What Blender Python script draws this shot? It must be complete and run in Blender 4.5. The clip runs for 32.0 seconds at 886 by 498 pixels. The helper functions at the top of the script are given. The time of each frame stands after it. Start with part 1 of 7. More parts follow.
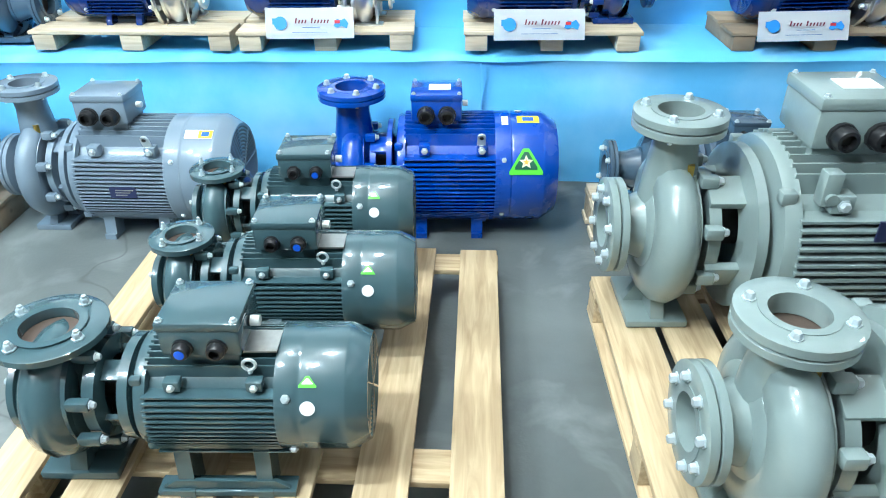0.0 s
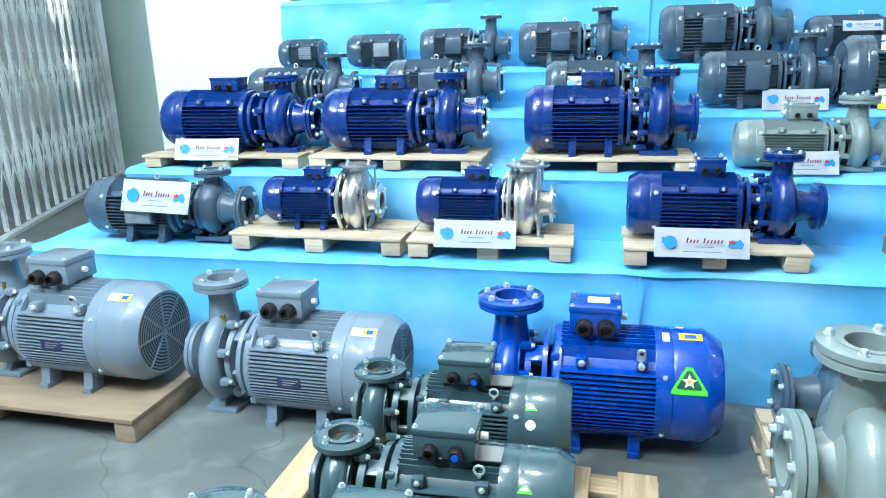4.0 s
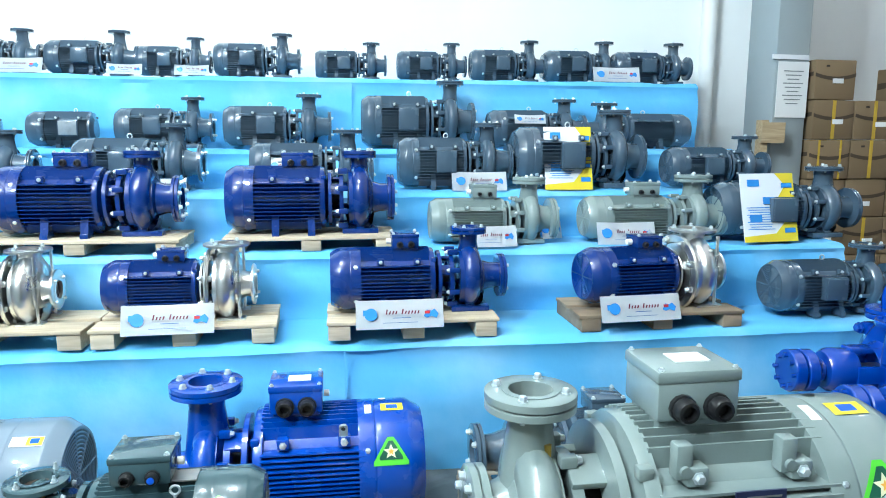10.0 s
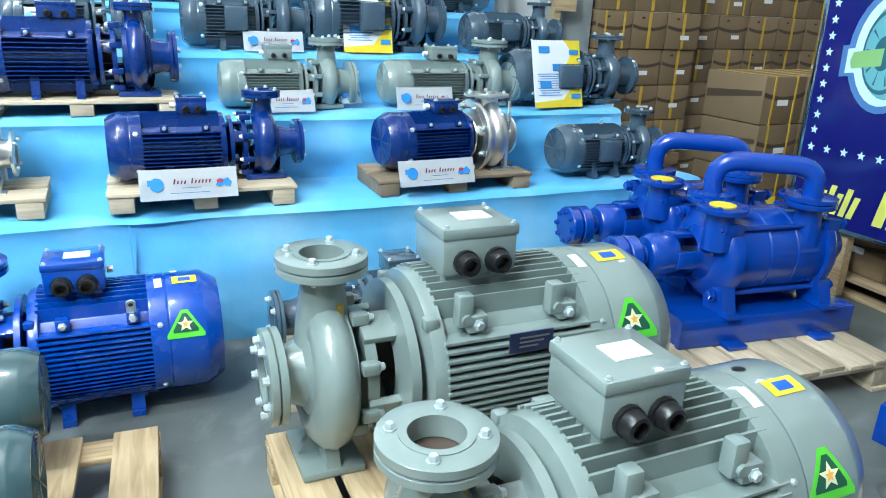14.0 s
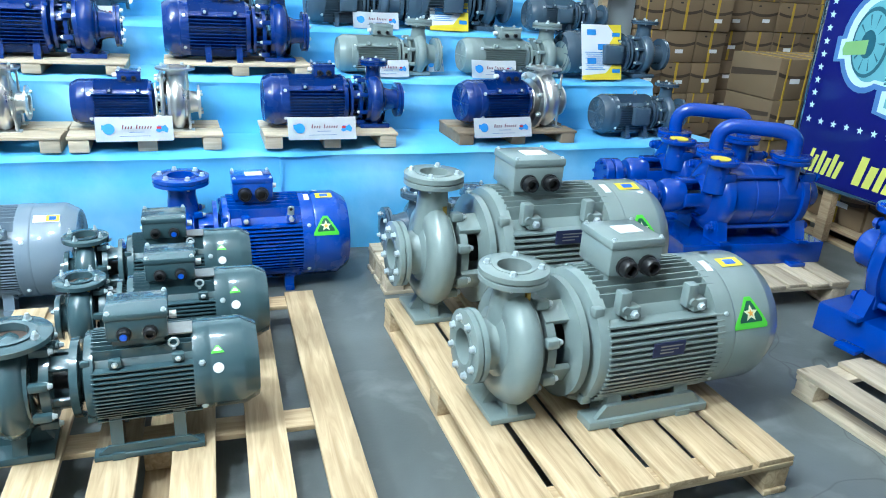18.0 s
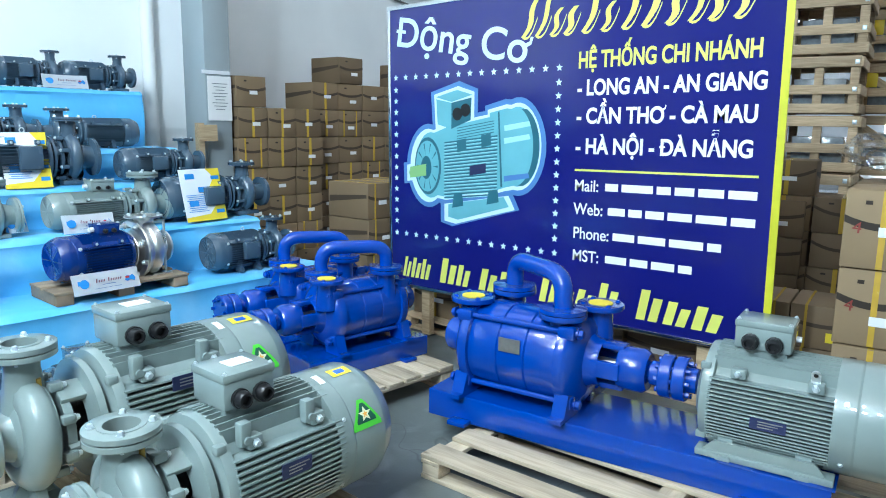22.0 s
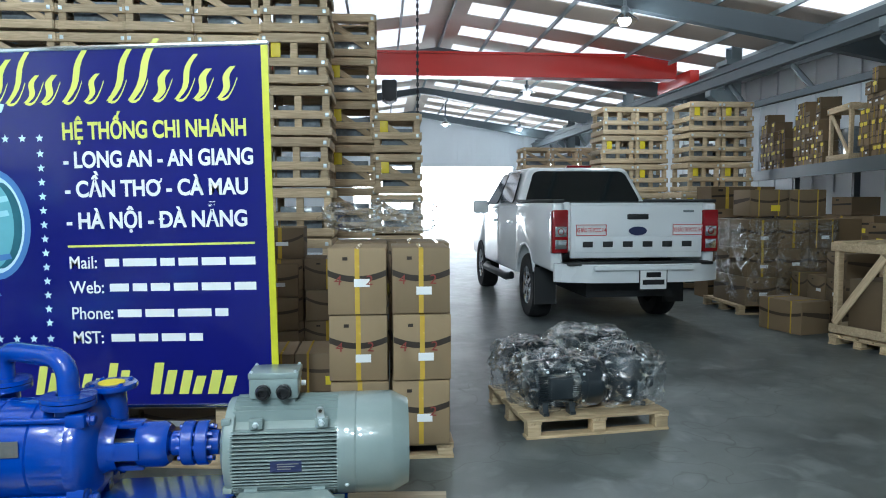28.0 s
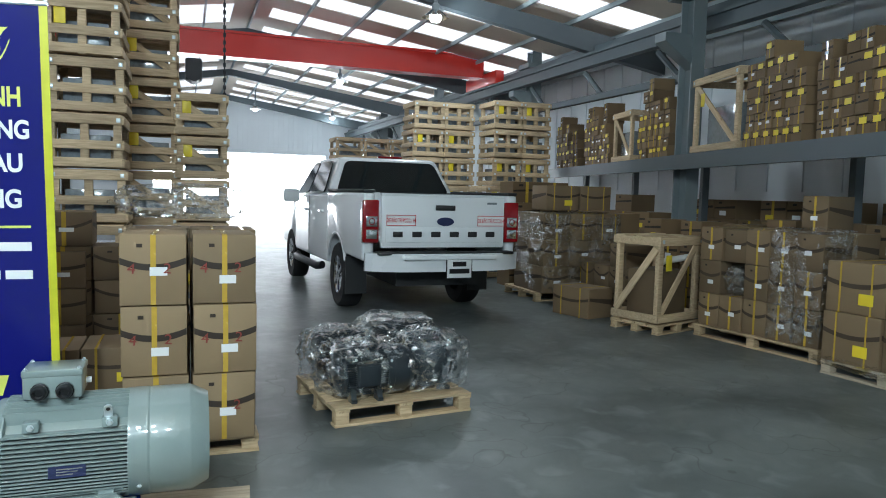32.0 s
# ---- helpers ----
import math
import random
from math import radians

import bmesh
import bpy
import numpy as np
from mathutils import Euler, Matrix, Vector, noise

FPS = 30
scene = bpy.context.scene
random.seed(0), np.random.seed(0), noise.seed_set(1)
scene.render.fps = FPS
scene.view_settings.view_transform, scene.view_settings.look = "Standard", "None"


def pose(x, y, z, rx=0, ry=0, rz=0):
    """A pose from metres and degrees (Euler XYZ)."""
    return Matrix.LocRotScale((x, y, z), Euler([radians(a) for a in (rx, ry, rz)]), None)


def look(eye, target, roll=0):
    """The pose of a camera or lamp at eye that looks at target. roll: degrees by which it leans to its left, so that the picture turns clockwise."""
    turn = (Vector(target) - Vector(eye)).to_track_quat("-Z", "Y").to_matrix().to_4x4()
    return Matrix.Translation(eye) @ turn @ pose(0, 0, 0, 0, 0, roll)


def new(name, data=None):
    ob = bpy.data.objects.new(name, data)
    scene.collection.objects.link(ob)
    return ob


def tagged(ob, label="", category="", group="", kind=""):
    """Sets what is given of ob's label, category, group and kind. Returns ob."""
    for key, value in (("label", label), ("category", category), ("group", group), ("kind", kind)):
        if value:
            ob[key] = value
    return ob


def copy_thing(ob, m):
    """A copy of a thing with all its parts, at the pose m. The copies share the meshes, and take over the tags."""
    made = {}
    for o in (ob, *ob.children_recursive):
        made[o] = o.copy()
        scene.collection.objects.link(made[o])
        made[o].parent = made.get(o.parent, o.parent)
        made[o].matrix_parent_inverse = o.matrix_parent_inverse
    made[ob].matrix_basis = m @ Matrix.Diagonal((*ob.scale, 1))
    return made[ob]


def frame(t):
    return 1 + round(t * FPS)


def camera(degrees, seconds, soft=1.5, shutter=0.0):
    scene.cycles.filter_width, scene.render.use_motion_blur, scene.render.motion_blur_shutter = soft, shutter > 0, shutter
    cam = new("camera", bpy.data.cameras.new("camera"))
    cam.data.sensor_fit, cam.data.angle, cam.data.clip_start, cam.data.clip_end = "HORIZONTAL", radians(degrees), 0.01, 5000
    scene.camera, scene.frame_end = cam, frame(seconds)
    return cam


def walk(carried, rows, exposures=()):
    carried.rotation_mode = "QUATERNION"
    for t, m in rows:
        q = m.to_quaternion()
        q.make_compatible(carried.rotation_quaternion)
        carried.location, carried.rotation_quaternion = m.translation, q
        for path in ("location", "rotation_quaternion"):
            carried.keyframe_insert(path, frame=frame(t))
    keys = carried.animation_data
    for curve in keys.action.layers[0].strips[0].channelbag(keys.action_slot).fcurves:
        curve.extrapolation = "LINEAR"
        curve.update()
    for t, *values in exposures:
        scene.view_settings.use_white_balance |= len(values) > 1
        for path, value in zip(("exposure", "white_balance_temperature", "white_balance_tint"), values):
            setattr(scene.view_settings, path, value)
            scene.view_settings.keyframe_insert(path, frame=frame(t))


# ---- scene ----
cam = camera(63.72, 32.0, 1.0)
PATH = [
    (0, (0.1327, 0.7637, 1.3412), (0.1122, 2.4629, 0.2865), -0.32),
    (0.5, (0.1088, 0.7746, 1.3492), (-0.0380, 2.5145, 0.3740), -1.02),
    (1, (0.0960, 0.7795, 1.3538), (-0.1362, 2.5566, 0.4661), -1.24),
    (1.5, (0.0858, 0.7767, 1.3663), (-0.2194, 2.5703, 0.5356), -1.51),
    (2, (0.0669, 0.7736, 1.3738), (-0.3095, 2.5778, 0.5971), -1.67),
    (2.5, (0.0589, 0.7689, 1.3757), (-0.3660, 2.5860, 0.6564), -1.57),
    (3, (0.0539, 0.7641, 1.3852), (-0.3770, 2.5979, 0.7133), -1.34),
    (3.5, (0.0617, 0.7661, 1.3848), (-0.3692, 2.6188, 0.7669), -1.43),
    (4, (0.0716, 0.7617, 1.3832), (-0.3416, 2.6394, 0.8323), -1.43),
    (4.5, (0.0883, 0.7567, 1.3749), (-0.2931, 2.6641, 0.9099), -1.26),
    (6.5, (0.1572, 0.7521, 1.3392), (-0.0936, 2.7113, 1.0249), -0.57),
    (7, (0.1648, 0.7512, 1.3373), (-0.0379, 2.7168, 1.0288), -0.54),
    (7.5, (0.1772, 0.7510, 1.3387), (0.0227, 2.7209, 1.0288), -0.61),
    (8, (0.1874, 0.7451, 1.3441), (0.1296, 2.7198, 1.0324), -0.59),
    (8.5, (0.1875, 0.7356, 1.3453), (0.2044, 2.7114, 1.0356), -0.52),
    (9, (0.1998, 0.7327, 1.3447), (0.2851, 2.7068, 1.0356), -0.56),
    (9.5, (0.2038, 0.7460, 1.3392), (0.4123, 2.7109, 1.0295), -0.01),
    (10, (0.2291, 0.7898, 1.3275), (0.5228, 2.7434, 1.0154), 0.24),
    (10.5, (0.2394, 0.7919, 1.3230), (0.5911, 2.7354, 1.0082), 0.43),
    (11, (0.2605, 0.7951, 1.3251), (0.7165, 2.7153, 1.0014), 0.60),
    (11.5, (0.2632, 0.7879, 1.3241), (0.8430, 2.6718, 0.9854), 0.98),
    (12, (0.2736, 0.7718, 1.3293), (0.9613, 2.6172, 0.9809), 1.53),
    (12.5, (0.2856, 0.7644, 1.3260), (1.0573, 2.5726, 0.9588), 1.89),
    (13, (0.3026, 0.7707, 1.3138), (1.1400, 2.5382, 0.8958), 2.35),
    (13.5, (0.2992, 0.7737, 1.3128), (1.1144, 2.5153, 0.7632), 2.52),
    (14, (0.2934, 0.7800, 1.3056), (1.0618, 2.5086, 0.6562), 2.50),
    (14.5, (0.2091, 0.6415, 1.3184), (0.9381, 2.3632, 0.6082), 2.56),
    (15, (0.0735, 0.4126, 1.3515), (0.7643, 2.1290, 0.5922), 2.14),
    (15.5, (-0.0673, 0.1917, 1.3911), (0.6016, 1.9154, 0.6286), 1.67),
    (17.5, (-0.1807, -0.0251, 1.4411), (0.4611, 1.7101, 0.6813), 3.45),
    (18, (-0.1764, -0.0291, 1.4352), (0.4812, 1.7097, 0.6974), 3.82),
    (18.5, (-0.1749, -0.0386, 1.4378), (0.5083, 1.6986, 0.7200), 4.03),
    (19, (-0.1639, -0.0686, 1.4442), (0.6886, 1.6117, 0.7733), 3.82),
    (19.5, (-0.1610, -0.1092, 1.4633), (0.8900, 1.4798, 0.8546), 3.40),
    (20, (-0.1567, -0.1189, 1.4619), (0.9872, 1.4198, 0.8927), 2.73),
    (20.5, (-0.1528, -0.1315, 1.4629), (1.0762, 1.3526, 0.9271), 2.48),
    (21, (-0.1453, -0.1518, 1.4674), (1.1900, 1.2576, 0.9870), 2.14),
    (21.5, (-0.1166, -0.1660, 1.4678), (1.2870, 1.1941, 1.0433), 1.66),
    (22, (-0.1180, -0.1960, 1.4741), (1.3661, 1.0982, 1.1243), 0.91),
    (22.5, (-0.1273, -0.2029, 1.4729), (1.4157, 1.0319, 1.1653), 0.57),
    (23, (-0.1427, -0.2100, 1.4780), (1.4600, 0.9528, 1.1970), 0.12),
    (23.5, (-0.1620, -0.2256, 1.4762), (1.4912, 0.8720, 1.2265), -0.14),
    (24, (-0.1860, -0.2417, 1.4763), (1.5822, 0.6675, 1.2597), -0.15),
    (24.5, (-0.2005, -0.2430, 1.4734), (1.6507, 0.4842, 1.2628), 0.09),
    (25, (-0.1998, -0.2477, 1.4751), (1.6947, 0.3601, 1.2714), -0.08),
    (25.5, (-0.2038, -0.2446, 1.4740), (1.7198, 0.2678, 1.2812), -0.16),
    (26, (-0.2231, -0.2550, 1.4825), (1.7244, 0.1576, 1.2900), -0.20),
    (26.5, (-0.2273, -0.2543, 1.4778), (1.7344, 0.0921, 1.2998), -0.42),
    (28.5, (-0.2367, -0.2436, 1.4600), (1.7586, -0.2198, 1.3254), 0.19),
    (29, (-0.2386, -0.2495, 1.4591), (1.7563, -0.2846, 1.3215), 0.48),
    (29.5, (-0.2356, -0.2509, 1.4567), (1.7555, -0.3814, 1.3204), 0.71),
    (30, (-0.2410, -0.2548, 1.4554), (1.7427, -0.4660, 1.3122), 0.87),
    (30.5, (-0.2450, -0.2546, 1.4537), (1.7333, -0.5085, 1.3059), 1.08),
    (31, (-0.2462, -0.2561, 1.4541), (1.7240, -0.5658, 1.3032), 1.24),
    (31.5, (-0.2447, -0.2548, 1.4556), (1.7148, -0.6242, 1.3009), 1.48),
    (32, (-0.2386, -0.2659, 1.4488), (1.7095, -0.6902, 1.2917), 1.44),
]
walk(cam, [(t, look(eye, target, roll)) for t, eye, target, roll in PATH], [(0.0, 0.05, 6150, 10), (4.0, 0.0, 5950, 10), (14.0, 0.0, 6250, 10), (18.0, -0.05, 5900, 10), (22.0, -0.05, 5800, 10), (25.0, -0.4, 5750, 10), (28.0, -0.46, 6000, 10), (32.0, -0.46, 6150, 10)])

# ---- world, sun, lamps ----
world = bpy.data.worlds.new("sky")
scene.world = world
world.use_nodes = True
wn = world.node_tree.nodes
sky = wn.new("ShaderNodeTexSky")
sky.sky_type = "NISHITA"
sky.sun_disc = False
sky.sun_elevation, sky.sun_rotation = radians(52), radians(120)
wn["Background"].inputs["Strength"].default_value = 0.15
world.node_tree.links.new(sky.outputs[0], wn["Background"].inputs["Color"])


def lamp(name, kind, energy, m, size=0.5, colour=(1, 1, 1), size_y=None):
    d = bpy.data.lights.new(name, kind)
    d.energy, d.color = energy, colour
    if kind == "AREA":
        d.size = size
        if size_y:
            d.shape, d.size_y = "RECTANGLE", size_y
    elif kind == "POINT":
        d.shadow_soft_size = size
    elif kind == "SUN":
        d.angle = radians(0.5)
    ob = new(name, d)
    ob.matrix_world = m
    return ob


lamp("sun", "SUN", 5.0, look((0, 0, 30), (-11, 9, 8)), colour=(1, 0.95, 0.88))

# the hall's axis is turned a little against the display's
AX = 7.7
HALL = pose(-0.25, -0.10, 0, 0, 0, AX)


def hall(u, v, z=0.0, rz=0.0):
    return HALL @ pose(u, v, z, 0, 0, rz)


# high-bay lamps that hang under the roof: (u, v, z, watts); the first four are out of view, set for the display's
# brightness, the fifth is an added unseen fill for the white wall
BAYS = [(-2.7, 1.3, 4.2, 520), (-2.3, 0.2, 4.3, 500), (-0.8, 1.1, 4.3, 420), (0.1, 2.4, 4.4, 300), (6.2, 4.0, 4.55, 45), (11.45, -4.1, 4.35, 160), (20.2, -4.3, 4.5, 90), (28.8, -2.76, 4.5, 90), (30.5, -6.1, 4.5, 60)]

# ---- materials ----


def mat(name, colour, rough=0.5, metal=0.0, coat=0.0, var=0.12, scale=6.0, bump=0.0, bscale=60.0, fine=0.0, trans=0.0, rand=0.0, island=False, dirt=None, dirt_amount=0.0):
    """A painted, cast, wooden or paper surface: base colour with two scales of variation, a little relief and uneven gloss."""
    m = bpy.data.materials.new(name)
    m.use_nodes = True
    nt = m.node_tree
    n, li = nt.nodes, nt.links
    p = n["Principled BSDF"]
    p.inputs["Metallic"].default_value = metal
    p.inputs["Coat Weight"].default_value = coat
    p.inputs["Coat Roughness"].default_value = 0.06
    if coat > 0.8:
        p.inputs["Specular IOR Level"].default_value = 0.3
    if trans:
        p.inputs["Transmission Weight"].default_value = trans
    co = n.new("ShaderNodeTexCoord")
    big = n.new("ShaderNodeTexNoise")
    big.inputs["Scale"].default_value, big.inputs["Detail"].default_value = scale, 6
    li.new(co.outputs["Object"], big.inputs["Vector"])
    mix = n.new("ShaderNodeMix")
    mix.data_type = "RGBA"
    mix.inputs["A"].default_value = (*[c * (1 - var) for c in colour], 1)
    mix.inputs["B"].default_value = (*[min(1, c * (1 + var)) for c in colour], 1)
    li.new(big.outputs["Fac"], mix.inputs["Factor"])
    last = mix.outputs["Result"]
    if dirt:
        dn = n.new("ShaderNodeTexNoise")
        dn.inputs["Scale"].default_value, dn.inputs["Detail"].default_value = scale * 0.45, 9
        li.new(co.outputs["Object"], dn.inputs["Vector"])
        ramp = n.new("ShaderNodeMapRange")
        ramp.inputs["From Min"].default_value, ramp.inputs["From Max"].default_value = 0.48, 0.72
        ramp.inputs["To Max"].default_value = dirt_amount
        li.new(dn.outputs["Fac"], ramp.inputs["Value"])
        m2 = n.new("ShaderNodeMix")
        m2.data_type = "RGBA"
        m2.inputs["B"].default_value = (*dirt, 1)
        li.new(ramp.outputs["Result"], m2.inputs["Factor"])
        li.new(last, m2.inputs["A"])
        last = m2.outputs["Result"]
    if rand:
        info = n.new("ShaderNodeNewGeometry" if island else "ShaderNodeObjectInfo")
        hsv = n.new("ShaderNodeHueSaturation")
        mr = n.new("ShaderNodeMapRange")
        mr.inputs["To Min"].default_value, mr.inputs["To Max"].default_value = 1 - rand, 1 + rand
        li.new(info.outputs["Random Per Island" if island else "Random"], mr.inputs["Value"])
        li.new(mr.outputs["Result"], hsv.inputs["Value"])
        li.new(last, hsv.inputs["Color"])
        last = hsv.outputs["Color"]
    li.new(last, p.inputs["Base Color"])
    rr = n.new("ShaderNodeMapRange")
    rr.inputs["To Min"].default_value, rr.inputs["To Max"].default_value = max(0.02, rough * 0.8), min(1, rough * 1.25)
    li.new(big.outputs["Fac"], rr.inputs["Value"])
    li.new(rr.outputs["Result"], p.inputs["Roughness"])
    if bump:
        fn = n.new("ShaderNodeTexNoise")
        fn.inputs["Scale"].default_value, fn.inputs["Detail"].default_value = bscale, 5
        li.new(co.outputs["Object"], fn.inputs["Vector"])
        bp = n.new("ShaderNodeBump")
        bp.inputs["Strength"].default_value, bp.inputs["Distance"].default_value = bump, 0.004
        li.new(fn.outputs["Fac"], bp.inputs["Height"])
        li.new(bp.outputs["Normal"], p.inputs["Normal"])
    return m


def wood(name, a, b, rough=0.75, stretch=(1.2, 14, 14), rand=0.18):
    """Sawn wood: grain along the piece's own x, knots, a different tone for each piece."""
    m = bpy.data.materials.new(name)
    m.use_nodes = True
    nt = m.node_tree
    n, li = nt.nodes, nt.links
    p = n["Principled BSDF"]
    co, mp = n.new("ShaderNodeTexCoord"), n.new("ShaderNodeMapping")
    mp.inputs["Scale"].default_value = stretch
    info = n.new("ShaderNodeObjectInfo")
    add = n.new("ShaderNodeVectorMath")
    mul = n.new("ShaderNodeVectorMath")
    mul.operation = "SCALE"
    mul.inputs["Scale"].default_value = 37.0
    cv = n.new("ShaderNodeCombineXYZ")
    for k in range(3):
        li.new(info.outputs["Random"], cv.inputs[k])
    li.new(cv.outputs[0], mul.inputs[0])
    li.new(co.outputs["Object"], add.inputs[0])
    li.new(mul.outputs[0], add.inputs[1])
    li.new(add.outputs[0], mp.inputs["Vector"])
    g = n.new("ShaderNodeTexNoise")
    g.inputs["Scale"].default_value, g.inputs["Detail"].default_value, g.inputs["Distortion"].default_value = 3.0, 7, 1.2
    li.new(mp.outputs[0], g.inputs["Vector"])
    ramp = n.new("ShaderNodeValToRGB")
    ramp.color_ramp.elements[0].color, ramp.color_ramp.elements[1].color = (*a, 1), (*b, 1)
    ramp.color_ramp.elements[0].position, ramp.color_ramp.elements[1].position = 0.3, 0.68
    li.new(g.outputs["Fac"], ramp.inputs["Fac"])
    kn = n.new("ShaderNodeTexVoronoi")
    kn.inputs["Scale"].default_value = 2.6
    mp2 = n.new("ShaderNodeMapping")
    mp2.inputs["Scale"].default_value = (1.0, 2.6, 2.6)
    li.new(add.outputs[0], mp2.inputs["Vector"])
    li.new(mp2.outputs[0], kn.inputs["Vector"])
    kr = n.new("ShaderNodeMapRange")
    kr.inputs["From Min"].default_value, kr.inputs["From Max"].default_value = 0.02, 0.09
    kr.inputs["To Min"].default_value, kr.inputs["To Max"].default_value = 0.7, 0.0
    li.new(kn.outputs["Distance"], kr.inputs["Value"])
    km = n.new("ShaderNodeMix")
    km.data_type = "RGBA"
    km.inputs["B"].default_value = (a[0] * 0.35, a[1] * 0.28, a[2] * 0.22, 1)
    li.new(kr.outputs[0], km.inputs["Factor"])
    li.new(ramp.outputs[0], km.inputs["A"])
    hsv = n.new("ShaderNodeHueSaturation")
    mr = n.new("ShaderNodeMapRange")
    mr.inputs["To Min"].default_value, mr.inputs["To Max"].default_value = 1 - rand, 1 + rand
    li.new(info.outputs["Random"], mr.inputs["Value"])
    li.new(mr.outputs[0], hsv.inputs["Value"])
    li.new(km.outputs["Result"], hsv.inputs["Color"])
    li.new(hsv.outputs[0], p.inputs["Base Color"])
    p.inputs["Roughness"].default_value = rough
    bp = n.new("ShaderNodeBump")
    bp.inputs["Strength"].default_value, bp.inputs["Distance"].default_value = 0.35, 0.003
    li.new(g.outputs["Fac"], bp.inputs["Height"])
    li.new(bp.outputs[0], p.inputs["Normal"])
    return m


M = {}
PAINT = dict(coat=0.85, var=0.10, scale=9, bump=0.12, bscale=45)
M["teal"] = mat("dark teal paint", (0.044, 0.086, 0.098), 0.24, **PAINT)
M["grey"] = mat("blue grey paint", (0.165, 0.220, 0.275), 0.34, **PAINT)
M["blue"] = mat("royal blue paint", (0.001, 0.056, 0.370), 0.26, **PAINT)
M["navy"] = mat("deep blue paint", (0.001, 0.026, 0.165), 0.26, **PAINT)
M["vac"] = mat("bright blue paint", (0.002, 0.048, 0.340), 0.20, **PAINT)
M["green"] = mat("pale grey green paint", (0.212, 0.268, 0.258), 0.30, **PAINT)
M["slate"] = mat("slate grey paint", (0.056, 0.092, 0.130), 0.25, **PAINT)
M["dark"] = mat("dark slate motor paint", (0.020, 0.027, 0.032), 0.3, **PAINT)
M["steel"] = mat("polished stainless steel", (0.80, 0.80, 0.78), 0.29, metal=1.0, var=0.05, bump=0.05)
M["zinc"] = mat("zinc plated bolt", (0.60, 0.67, 0.69), 0.30, metal=0.55, var=0.1, scale=40)
M["iron"] = mat("dark bare iron", (0.03, 0.03, 0.032), 0.55, metal=0.6, bump=0.3)
M["rust"] = mat("machined rusty iron", (0.14, 0.10, 0.08), 0.5, metal=0.7, bump=0.3)
M["black"] = mat("black plastic", (0.010, 0.010, 0.011), 0.32, var=0.05)
M["plate"] = mat("etched nameplate", (0.035, 0.045, 0.12), 0.35, metal=0.4, var=0.2, scale=60)
M["plate2"] = mat("bare aluminium plate", (0.42, 0.42, 0.40), 0.35, metal=0.8, var=0.2, scale=60)
M["white"] = mat("white label", (0.80, 0.81, 0.80), 0.5, var=0.03)
M["paper"] = mat("glossy card", (0.80, 0.82, 0.84), 0.25, coat=0.3, var=0.03)
M["yellow"] = mat("yellow label", (0.80, 0.62, 0.03), 0.45, var=0.05)
M["lime"] = mat("green sticker", (0.10, 0.60, 0.04), 0.35, var=0.05)
M["leaf"] = mat("dark green print", (0.012, 0.095, 0.055), 0.35, var=0.1)
M["cream"] = mat("cream print", (0.80, 0.78, 0.52), 0.4, var=0.05)
M["orange"] = mat("orange star", (0.88, 0.42, 0.06), 0.4, var=0.05)
M["red"] = mat("red print", (0.55, 0.03, 0.04), 0.4, var=0.08)
M["wine"] = mat("wine red print", (0.17, 0.025, 0.055), 0.4, var=0.08)
M["haze"] = mat("mid blue glow print", (0.075, 0.20, 0.46), 0.35, var=0.1)
M["aqual"] = mat("light aqua print", (0.36, 0.66, 0.70), 0.35, var=0.1, scale=9)
M["cyan"] = mat("blue print", (0.03, 0.25, 0.65), 0.4, var=0.08)
M["plug"] = mat("blue plastic plug", (0.01, 0.10, 0.60), 0.3, var=0.05)
M["brass"] = mat("brass plug", (0.50, 0.33, 0.08), 0.35, metal=1.0, var=0.1)
M["pine"] = wood("new pine", (0.36, 0.250, 0.135), (0.57, 0.435, 0.265))
M["pale"] = wood("pale weathered pine", (0.42, 0.34, 0.24), (0.60, 0.50, 0.36))
M["ply"] = wood("brown plywood", (0.20, 0.145, 0.095), (0.30, 0.225, 0.15), stretch=(1, 3, 3))
M["crate"] = wood("pallet pine", (0.40, 0.29, 0.17), (0.60, 0.46, 0.29))
CARD = dict(var=0.10, scale=5, bump=0.15, bscale=25, rand=0.22, dirt=(0.15, 0.095, 0.05), dirt_amount=0.35)
M["carton"] = mat("brown corrugated carton", (0.178, 0.122, 0.066), 0.72, **CARD)
M["carton2"] = mat("brown corrugated cartons", (0.185, 0.120, 0.060), 0.75, island=True, **CARD)
M["carton3"] = mat("yellowish corrugated carton", (0.255, 0.180, 0.098), 0.72, **CARD)
M["ink"] = mat("dark brown carton print", (0.030, 0.020, 0.012), 0.7, var=0.15)
M["ink2"] = mat("grey brown carton print", (0.060, 0.040, 0.024), 0.75, var=0.15)
M["tape"] = mat("yellow packing tape", (0.55, 0.36, 0.05), 0.25, var=0.15, scale=20, coat=0.3)
M["drape"] = mat("light blue non-woven cloth", (0.110, 0.450, 0.79), 0.80, var=0.10, scale=4.5, bump=0.8, bscale=11, dirt=(0.32, 0.63, 0.87), dirt_amount=0.70)
M["wall"] = mat("whitewashed wall", (0.84, 0.87, 0.87), 0.9, var=0.05, scale=1.2, bump=0.25, bscale=8, dirt=(0.66, 0.70, 0.70), dirt_amount=0.5)
M["wallg"] = mat("pale green plaster", (0.36, 0.46, 0.42), 0.85, var=0.08, scale=2, bump=0.2, bscale=9, dirt=(0.28, 0.34, 0.30), dirt_amount=0.5)
M["clad"] = mat("grey metal cladding", (0.78, 0.82, 0.85), 0.6, var=0.06, scale=1, bump=0.05)
M["post"] = mat("grey painted steel", (0.19, 0.225, 0.235), 0.5, var=0.10, scale=3, bump=0.1, dirt=(0.30, 0.32, 0.32), dirt_amount=0.4)
